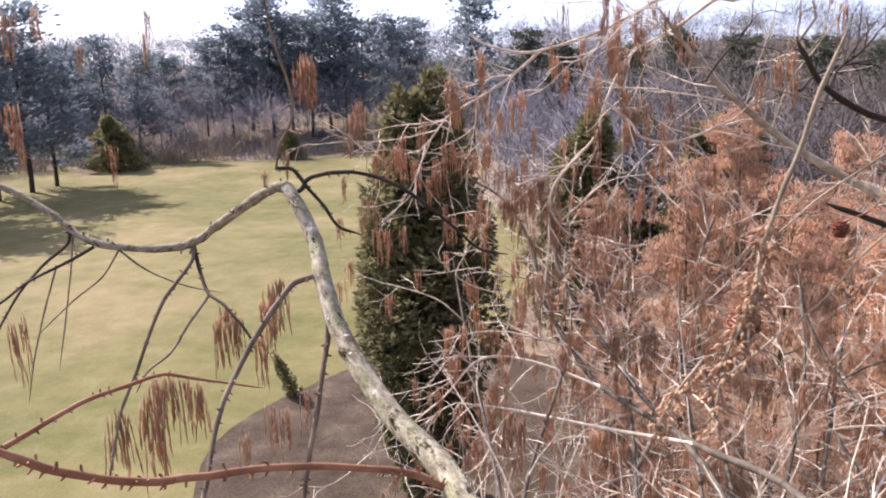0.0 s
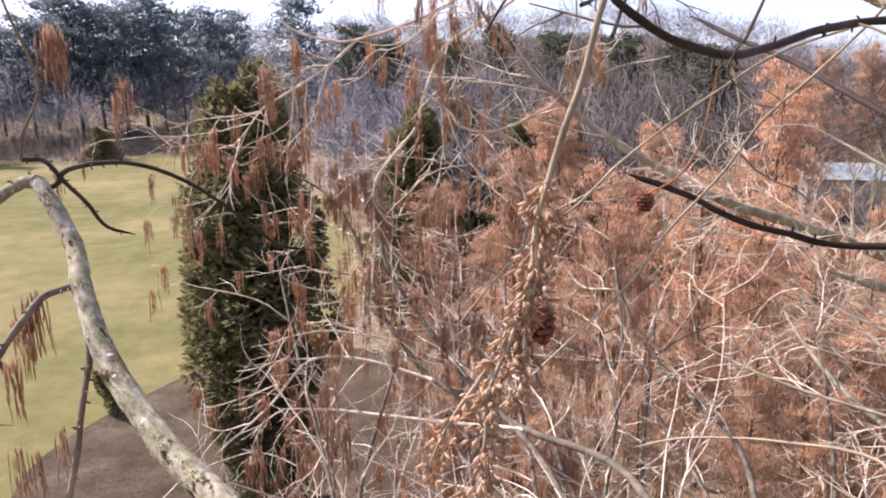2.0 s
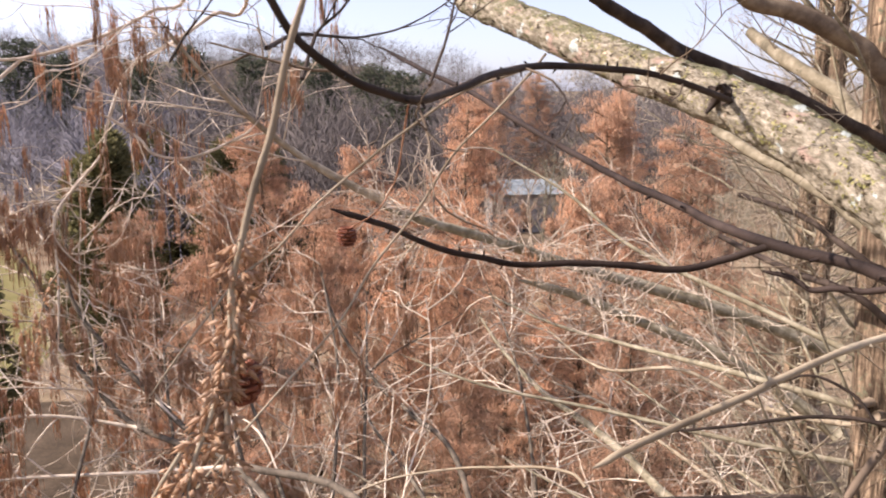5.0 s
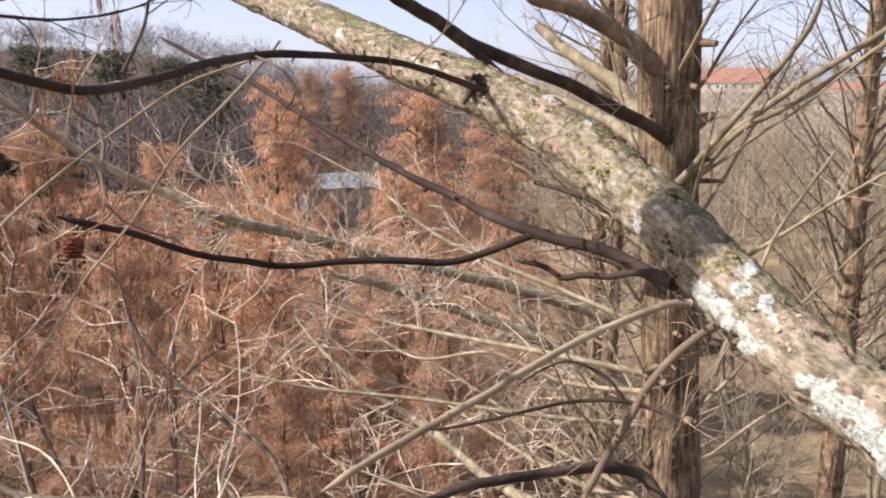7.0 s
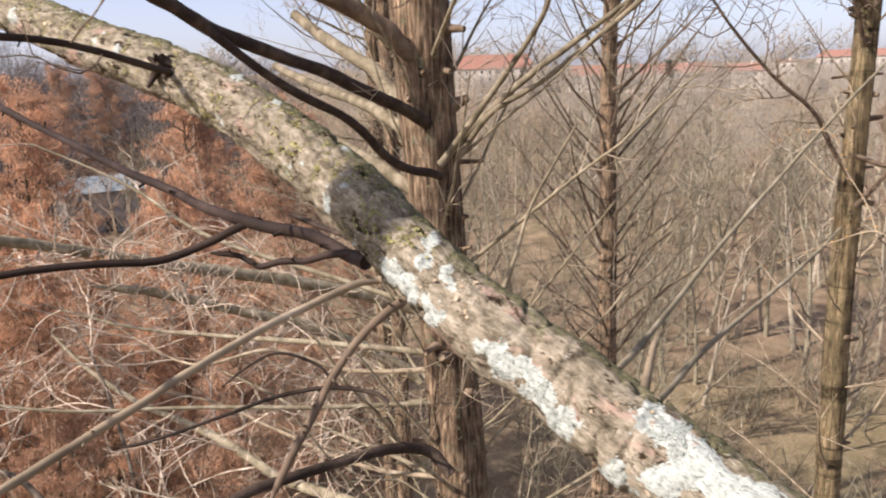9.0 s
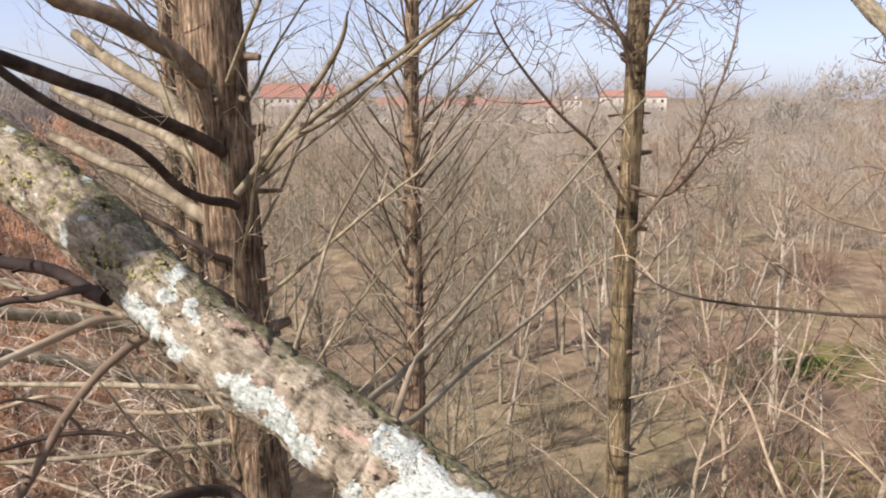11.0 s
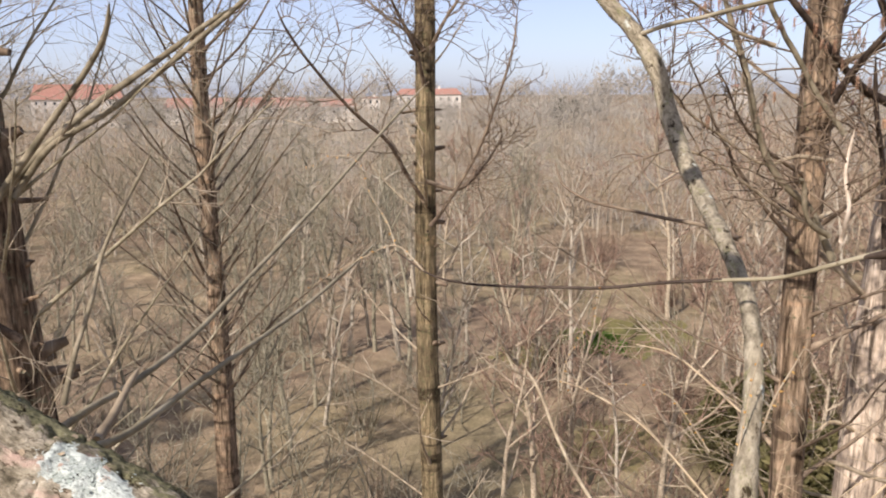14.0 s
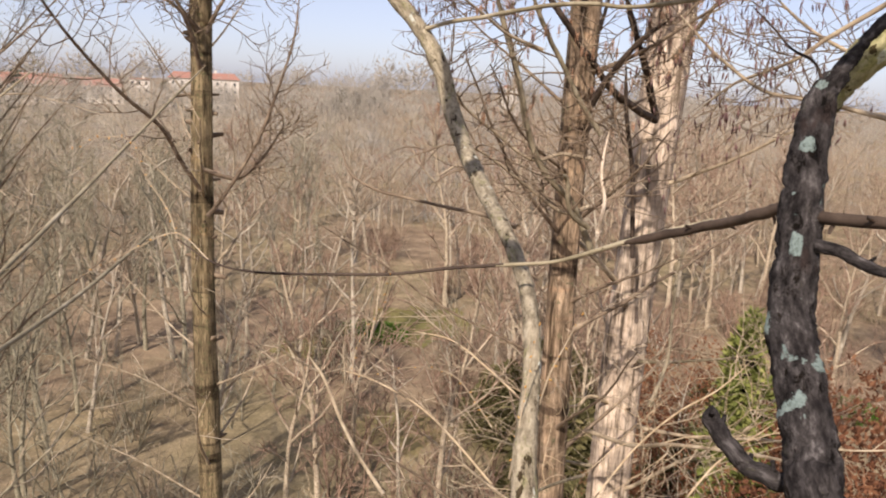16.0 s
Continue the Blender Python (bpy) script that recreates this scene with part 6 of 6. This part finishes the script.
def strand_along(name, pts, size, every, seed, root, mat=M_CATKIN_NEAR, stem=0.0012, start=0.25):
    """A hanging spike: bare stem above, rows of small split catkins below, each two or three papery scales."""
    g = np.random.default_rng(seed)
    line = spline(pts, 8)
    st, ct = Shape(), Shape()
    n = len(line)
    st.tube(line, stem * np.interp(np.arange(n) / n, (0, 0.12, 0.4, 1), (0.7, 1.5, 1.4, 0.6)) * g.uniform(0.88, 1.12, n), 7)
    d = np.concatenate([[0], np.cumsum(np.linalg.norm(np.diff(line, axis=0), axis=1))])
    at = d[-1] * start
    while at < d[-1]:
        p = np.array([np.interp(at, d, line[:, q]) for q in range(3)])
        w = np.array([g.normal(0, 0.75), g.normal(0, 0.75), -0.8])
        w /= np.linalg.norm(w)
        c = p + w * size * g.uniform(0.3, 0.8)
        for _ in range(g.integers(3, 6)):
            e = w + g.normal(0, 0.55, 3) + np.array([0, 0, -0.3])
            e /= np.linalg.norm(e)
            ct.spindle(c, c + e * size * g.uniform(0.5, 1.0), size * g.uniform(0.07, 0.14), 5)
        ct.spindle(p, c, size * 0.06, 3)
        at += every * g.uniform(0.5, 1.1)
    o = part(name, st, M_BRANCH, root, "tan hanging catkin stem")
    tagged(part("catkin", ct, mat, o, "brown split catkins in rows"), kind="stuff")


strand_along("catkin_stem", [(0.021, 0.488, 16.093), (0.004, 0.478, 16.062), (-0.007, 0.474, 16.036), (-0.019, 0.470, 15.997), (-0.033, 0.462, 15.969), (-0.045, 0.453, 15.941), (-0.052, 0.451, 15.919), (-0.057, 0.445, 15.892), (-0.069, 0.439, 15.861), (-0.084, 0.432, 15.833), (-0.091, 0.420, 15.806), (-0.098, 0.409, 15.783)], 0.0125, 0.0024, 101, own, start=0.48, stem=0.0014)
strand_along("catkin_stem", [(-0.052, 0.451, 15.919), (-0.054, 0.444, 15.892), (-0.061, 0.439, 15.867), (-0.066, 0.431, 15.844), (-0.068, 0.433, 15.823)], 0.0115, 0.0024, 102, own, start=0.1)
strand_along("catkin_stem", [(-0.042, 0.598, 15.776), (-0.055, 0.595, 15.760), (-0.069, 0.591, 15.745), (-0.085, 0.584, 15.724), (-0.097, 0.574, 15.703)], 0.0125, 0.0028, 103, own, start=0.1)
strand_along("catkin_stem", [(0.004, 1.606, 15.702), (-0.021, 1.602, 15.670), (-0.042, 1.592, 15.615), (-0.062, 1.572, 15.540)], 0.014, 0.008, 104, own, start=0.05)


def cone(name, centre, size, seed, hang):
    """A ripe cone: crossed rows of thick lipped scales, on a thin stalk."""
    c = np.array(centre, float)
    core = Shape()
    core.spindle(c + np.array([0, 0, size * 0.45]), c - np.array([0, 0, size * 0.45]), size * 0.25, 8)
    ob = part(name, core, M_CONE, own, "dark red-brown ripe seed cone", smooth=False)
    for row in range(6):
        z = 0.40 - 0.80 * row / 5
        rr = math.sqrt(max(0.03, 0.27 - z * z)) * 0.95
        for k in range(7):
            a = k * math.pi / 3.5 + (row % 2) * math.pi / 7
            out = np.array([math.cos(a), math.sin(a), 0])
            sd = np.array([-math.sin(a), math.cos(a), 0])
            m = c + size * (out * rr * 0.45 + np.array([0, 0, z]))
            t = c + size * (out * rr * 1.1 + np.array([0, 0, z * 1.25 - 0.02]))
            w, h = size * 0.2 * (0.5 + rr), size * 0.06
            up = np.array([0, 0, h])
            sh = Shape()
            sh.add([m - sd * w * 0.6, m + sd * w * 0.6, t + sd * w + up, t + sd * w - up, t - sd * w - up, t - sd * w + up, t + out * h * 1.4],
                   [(0, 1, 2, 5), (1, 0, 4, 3), (1, 3, 2), (0, 5, 4), (5, 2, 6), (2, 3, 6), (3, 4, 6), (4, 5, 6)])
            part("scale", sh, M_CONE, ob, smooth=False)
    st = Shape()
    st.tube(spline([c + np.array([0, 0, size * 0.3])] + list(hang), 5), np.full(5 * len(hang) + 1, 0.0011), 5)
    part("stalk", st, M_REDTWIG, ob)


cone("cone", [(0.246, 0.921, 15.841)][0], 0.021, 1, [(0.256, 0.918, 15.854), (0.281, 0.906, 15.871), (0.304, 0.899, 15.910), (0.289, 0.854, 15.962), (0.270, 0.809, 16.002)])
cone("cone", [(0.004, 0.621, 15.802)][0], 0.030, 2, [(0.004, 0.626, 15.815), (0.009, 0.629, 15.829), (0.022, 0.641, 15.847), (0.076, 0.762, 15.835)])

# tassels on the pale limb's twigs
g = np.random.default_rng(55)
sp = Shape()
for top, ln in zip([(-1.039, 2.219, 15.360), (-1.059, 2.198, 15.318), (-1.011, 2.219, 15.325), (-0.885, 2.208, 15.430), (-0.857, 2.215, 15.444), (-0.898, 2.193, 15.388), (-0.897, 2.094, 15.312), (-1.076, 1.791, 15.286), (-1.041, 1.799, 15.279), (-1.103, 1.777, 15.287), (-1.117, 1.762, 15.252), (-1.380, 2.129, 15.045), (-1.006, 1.806, 15.266), (-1.760, 2.274, 15.308), (-0.732, 2.181, 16.131), (-0.718, 2.181, 16.124)], (0.2, 0.2, 0.2, 0.2, 0.2, 0.22, 0.2, 0.16, 0.2, 0.2, 0.3, 0.3, 0.2, 0.25, 0.18, 0.18)):
    tassel(sp, g, top, ln * 0.8, 19)
for top, ln in zip([(-0.760, 2.173, 16.103), (-1.137, 2.058, 16.264), (-1.151, 2.058, 16.201), (-1.304, 1.993, 16.173), (-1.328, 1.669, 16.029), (-1.321, 1.669, 15.987), (-1.315, 1.671, 16.232), (-1.259, 1.700, 16.246), (-1.312, 2.137, 15.885), (-0.781, 1.710, 15.239), (-0.753, 1.710, 15.225), (-0.843, 1.667, 15.183), (-0.697, 1.732, 15.260), (-0.579, 2.272, 15.997), (-0.614, 2.265, 15.962)], (0.16, 0.18, 0.16, 0.15, 0.25, 0.2, 0.2, 0.2, 0.2, 0.2, 0.2, 0.2, 0.2, 0.25, 0.25)):
    tassel(sp, g, top, ln * 0.56, 11)
tagged(part("catkin", sp, M_CATKIN_DARK, own, "rusty brown catkin tassels"), kind="stuff")

# branches of the straight greenish trunk
for k, pts in enumerate((
        [(12.62, -0.25, 16.62), (12.40, 0.02, 16.94), (12.17, 0.20, 17.26), (11.92, 0.36, 17.63)],
        [(12.62, -0.33, 16.62), (12.59, -0.54, 17.04), (12.53, -0.82, 17.45), (12.48, -1.02, 17.77)],
        [(12.32, -0.21, 14.29), (11.97, 0.06, 14.77), (11.61, 0.31, 15.27), (11.20, 0.74, 15.69), (10.76, 1.18, 16.23), (10.29, 1.49, 16.73), (10.04, 1.60, 17.05)],
        [(12.26, -0.31, 13.90), (12.20, -0.52, 14.18), (12.16, -1.01, 14.99), (12.07, -1.31, 15.76), (11.94, -1.55, 16.57), (11.87, -1.63, 17.28)],
        [(12.64, -0.26, 16.01), (12.22, -0.11, 16.60), (11.98, 0.15, 17.16), (11.72, 0.39, 17.60)],
        [(12.36, -0.25, 14.60), (12.33, -0.78, 14.48), (12.34, -1.20, 14.88), (12.34, -1.52, 15.41)])):
    limb_part(C, "branch", pts, 0.038, 0.012, M_OLDBRANCH, seed=120 + k, side=16, side_len=1.1, side_r=0.010, side_mat=M_OLDBRANCH)
# long offshoots from the lower end of the lichen limb
limb_part(own, "branch", [(0.648, 0.141, 15.697), (0.733, 0.135, 15.676), (0.946, 0.131, 15.644), (1.158, 0.113, 15.620), (1.422, 0.076, 15.602), (1.741, 0.014, 15.607), (1.999, -0.027, 15.610)], 0.0040, 0.0034, M_MOSSBRANCH, seed=130, spurs=4)
limb_part(own, "branch", [(0.670, 0.178, 15.701), (0.723, 0.183, 15.692), (0.930, 0.199, 15.654), (1.191, 0.210, 15.624), (1.571, 0.189, 15.641), (2.005, 0.121, 15.709), (2.53, -0.00, 15.84), (3.04, -0.17, 16.02)], 0.0040, 0.0046, M_MOSSBRANCH, seed=131, spurs=4)
limb_part(own, "branch", [(0.679, 0.144, 15.691), (0.734, 0.152, 15.689), (0.790, 0.159, 15.694), (0.846, 0.164, 15.699)], 0.005, 0.003, M_BRANCH, seed=132, spurs=2)
limb_part(A, "branch", [(3.93, 1.74, 14.39), (4.01, 1.72, 14.56), (4.08, 1.69, 14.71), (4.15, 1.64, 14.89), (4.24, 1.58, 15.17), (4.34, 1.43, 15.49), (4.39, 1.34, 15.66)], 0.016, 0.008, M_OLIVEBRANCH, seed=133, spurs=4)
# bushy limbs of the shaded redwood and its pale neighbour
for k, (pts, r0, r1, m, owner) in enumerate((
        ([(5.70, -3.27, 14.72), (5.68, -3.03, 15.13), (5.62, -2.75, 15.37), (5.61, -2.59, 15.68), (5.56, -2.47, 16.04), (5.59, -2.37, 16.35), (5.61, -2.23, 16.74)], 0.04, 0.028, M_OLIVEBRANCH, E),
        ([(5.63, -3.23, 15.67), (5.63, -3.02, 15.93), (5.61, -2.83, 16.21), (5.57, -2.66, 16.44), (5.51, -2.48, 16.72)], 0.03, 0.022, M_OLIVEBRANCH, E),
        ([(6.43, -4.23, 15.78), (6.20, -3.85, 15.89), (6.05, -3.51, 16.05), (5.89, -3.16, 16.33), (5.79, -2.85, 16.62), (5.83, -2.72, 16.82)], 0.05, 0.03, M_DARKBRANCH, F),
        ([(6.43, -4.23, 15.80), (6.16, -3.92, 16.21), (6.03, -3.72, 16.46), (5.90, -3.48, 16.82)], 0.045, 0.035, M_DARKBRANCH, F),
        ([(5.36, -3.13, 14.93), (5.20, -3.07, 15.20), (5.25, -3.05, 15.43), (5.25, -3.09, 15.75)], 0.022, 0.012, M_TWIG, E),
        ([(5.58, -3.16, 14.93), (5.49, -2.94, 15.07), (5.45, -2.87, 15.33), (5.38, -2.79, 15.37)], 0.03, 0.02, M_OLIVEBRANCH, E),
        ([(5.82, -3.27, 15.46), (5.76, -2.96, 15.50), (5.67, -2.66, 15.46), (5.62, -2.31, 15.67), (5.54, -1.97, 15.91), (5.40, -1.74, 16.25)], 0.025, 0.010, M_BRANCH, E),
        ([(5.77, -3.26, 15.07), (5.69, -2.98, 15.03), (5.66, -2.63, 15.25), (5.63, -2.25, 15.50), (5.53, -1.95, 15.59)], 0.025, 0.010, M_BRANCH, E),
        ([(5.86, -3.24, 15.89), (5.60, -3.28, 16.18), (5.41, -3.39, 16.41), (5.22, -3.49, 16.55)], 0.04, 0.02, M_DARKBRANCH, E),
        ([(6.19, -3.98, 14.52), (6.15, -3.87, 15.30), (6.05, -3.70, 15.81), (5.99, -3.61, 16.24)], 0.03, 0.022, M_DARKBRANCH, F))):
    limb_part(owner, "branch", pts, r0 * 0.75, r1 * 0.75, m, seed=140 + k, spurs=6, side=9, side_len=0.8, side_r=0.008, side_mat=M_OLDBRANCH, side_order=2, tassels=26 if k in (0, 1, 2, 3, 8) else 0, tassel_len=0.10)
# upper limbs added above the view to throw shade on the trunk
gu = np.random.default_rng(520)
for k in range(7):
    z = 16.9 + 0.4 * k
    a = radians(-60 + gu.normal(0, 25))
    ln = gu.uniform(1.2, 2.4)
    way = np.array((math.sin(a), math.cos(a), gu.uniform(0.35, 0.7)))
    limb_part(E, "branch", [np.array((6.37, -3.4, z)) + way * ln * q for q in (0, 0.33, 0.66, 1.0)], gu.uniform(0.03, 0.05), 0.015, M_OLDBRANCH, seed=521 + k, side=6, side_len=0.8, side_r=0.009, side_mat=M_OLDBRANCH)
ge = np.random.default_rng(500)
for k in range(18):
    owner, foot = ((E, (6.15, -3.65)), (F, (7.24, -4.64)))[k % 2]
    z = 9.6 + 0.2 * k + ge.normal(0, 0.1)
    a = radians(-62 + ge.normal(0, 48))
    ln = ge.uniform(1.6, 3.2)
    way = np.array((math.sin(a), math.cos(a), ge.uniform(0.0, 0.35)))
    pts = [np.array((*foot, z)) + way * ln * q + np.array((0, 0, 0.3 * q * q)) + ge.normal(0, 0.05, 3) * (q > 0) for q in (0, 0.25, 0.5, 0.75, 1.0)]
    limb_part(owner, "branch", pts, ge.uniform(0.016, 0.026), 0.007, (M_TANTWIG, M_BRANCH, M_OLIVEBRANCH)[k % 3], seed=501 + k, spurs=6, side=11, side_len=1.0, side_r=0.0055, side_mat=(M_TANTWIG, M_BRANCH)[k % 2], curved=True)
# pale dead stems and budding twigs below
limb_part(E, "dead_stem", [(2.91, -0.85, 14.31), (3.10, -0.77, 14.42), (3.22, -0.72, 14.52), (3.34, -0.67, 14.66), (3.44, -0.60, 14.76)], 0.009, 0.007, M_BRANCH, seed=160, side=4, side_len=0.8, side_r=0.0042, side_mat=M_BRANCH)
limb_part(E, "dead_stem", [(5.11, -2.41, 13.74), (5.45, -2.28, 13.85), (5.78, -2.11, 13.96), (6.07, -1.87, 13.96)], 0.009, 0.006, M_TANTWIG, seed=161, side=5, side_len=0.9, side_r=0.0056, side_mat=M_BRANCH)
limb_part(E, "dead_stem", [(4.58, -2.04, 13.32), (5.00, -1.85, 13.52), (5.33, -1.69, 13.63), (5.67, -1.41, 13.72), (5.93, -1.19, 13.72)], 0.009, 0.006, M_TANTWIG, seed=162, side=7, side_len=1.0, side_r=0.0049, side_mat=M_BRANCH)
limb_part(F, "dead_stem", [(4.87, -3.06, 12.98), (4.88, -3.37, 13.33), (4.82, -3.66, 13.61), (4.72, -3.92, 13.81), (4.64, -4.13, 14.06)], 0.009, 0.006, M_TANTWIG, seed=163, side=7, side_len=1.0, side_r=0.0056, side_mat=M_BRANCH)
limb_part(F, "dead_stem", [(4.25, -3.33, 13.16), (4.25, -3.57, 13.44), (4.20, -3.74, 13.61), (4.12, -3.94, 13.80)], 0.009, 0.006, M_TANTWIG, seed=164, side=5, side_len=0.9, side_r=0.0049, side_mat=M_BRANCH)
limb_part(F, "dead_stem", [(5.41, -3.80, 13.39), (5.46, -3.96, 13.77), (5.55, -4.03, 14.15), (5.63, -4.09, 14.53), (5.64, -4.15, 14.77)], 0.018, 0.010, M_OLIVEBRANCH, seed=165, side=5, side_len=0.9, side_r=0.0056, side_mat=M_BRANCH)
limb_part(own, "branch", [(1.529, -0.772, 15.698), (1.788, -0.800, 15.679), (1.911, -0.759, 15.676), (2.04, -0.69, 15.68), (2.16, -0.61, 15.69), (2.28, -0.56, 15.72), (2.39, -0.55, 15.78)], 0.006, 0.003, M_OLDBRANCH, seed=166, spurs=8)


def bud_twig(pts, r, seed):
    """A thin spring twig with small orange buds."""
    gg = np.random.default_rng(seed)
    line = limb_part(own, "twig", pts, r, r * 0.5, M_BRANCH, seed=seed)
    b_ = Shape()
    for p in line[2::2]:
        w = gg.normal(size=3)
        b_.spindle(p, p + w / np.linalg.norm(w) * r * 5, r * 1.1, 5)
    tagged(part("bud", b_, M_BUD, own, "small orange buds"), kind="stuff")


bud_twig([(1.005, -0.555, 15.420), (1.036, -0.581, 15.499), (1.058, -0.600, 15.567), (1.073, -0.618, 15.630)], 0.0016, 170)
bud_twig([(1.062, -0.612, 15.459), (1.084, -0.645, 15.539), (1.090, -0.673, 15.589), (1.093, -0.699, 15.637)], 0.0018, 171)
bud_twig([(1.705, -0.087, 15.647), (1.765, -0.067, 15.699), (1.824, -0.020, 15.767), (1.879, 0.009, 15.833), (1.923, 0.079, 15.835), (1.915, 0.132, 15.808)], 0.0016, 172)
bud_twig([(1.647, -0.149, 15.613), (1.708, -0.087, 15.659), (1.749, -0.011, 15.624), (1.783, 0.068, 15.577), (1.771, 0.117, 15.553)], 0.0016, 173)
bud_twig([(1.499, -0.417, 15.400), (1.517, -0.429, 15.454), (1.480, -0.447, 15.514), (1.441, -0.463, 15.572), (1.357, -0.456, 15.647)], 0.0015, 174)
bud_twig([(1.299, -0.645, 15.360), (1.328, -0.620, 15.402), (1.360, -0.585, 15.444), (1.387, -0.517, 15.456), (1.496, -0.433, 15.401)], 0.0015, 175)

# fine sprays with small dark catkins against the sky
for k, pts in enumerate((
        [(3.06, -3.41, 16.55), (3.30, -3.21, 16.34), (3.51, -3.14, 16.20), (3.84, -3.06, 16.08), (4.12, -3.01, 15.90)],
        [(3.04, -3.61, 15.89), (3.40, -3.26, 16.00), (3.67, -3.11, 16.05), (3.92, -2.94, 16.26), (4.11, -2.81, 16.48)],
        [(3.55, -3.95, 16.21), (3.76, -3.74, 16.30), (3.93, -3.55, 16.45), (4.06, -3.34, 16.67)],
        [(5.50, -2.61, 16.29), (5.41, -2.29, 16.38), (5.28, -2.02, 16.51), (5.15, -1.77, 16.62)])):
    limb_part(F if k < 3 else E, "branch", pts, 0.014, 0.006, M_BRANCH, seed=180 + k, side=16, side_len=0.75, side_r=0.0042, side_mat=M_OLDBRANCH, side_order=2, drops=150)
# thin branches against the sky over the redwoods
for k, pts in enumerate((
        [(0.005, 0.533, 16.044), (0.071, 0.635, 16.060), (0.184, 0.781, 16.069), (0.254, 0.857, 16.078), (0.338, 0.923, 16.096), (0.433, 0.977, 16.133), (0.450, 0.962, 16.158)],
        [(0.051, 0.938, 16.048), (0.069, 0.931, 16.078), (0.087, 0.924, 16.101), (0.110, 0.913, 16.136)],
        [(0.044, 0.572, 16.026), (0.074, 0.612, 16.059), (0.089, 0.603, 16.075), (0.103, 0.594, 16.095)],
        [(0.180, 0.624, 16.022), (0.212, 0.650, 16.056), (0.217, 0.644, 16.084), (0.219, 0.639, 16.107)])):
    limb_part(own, "branch", pts, 0.0016, 0.0009, M_DARKBRANCH, seed=190 + k, spurs=6, side=5, side_len=0.10, side_r=0.0008, side_mat=M_DARKBRANCH)
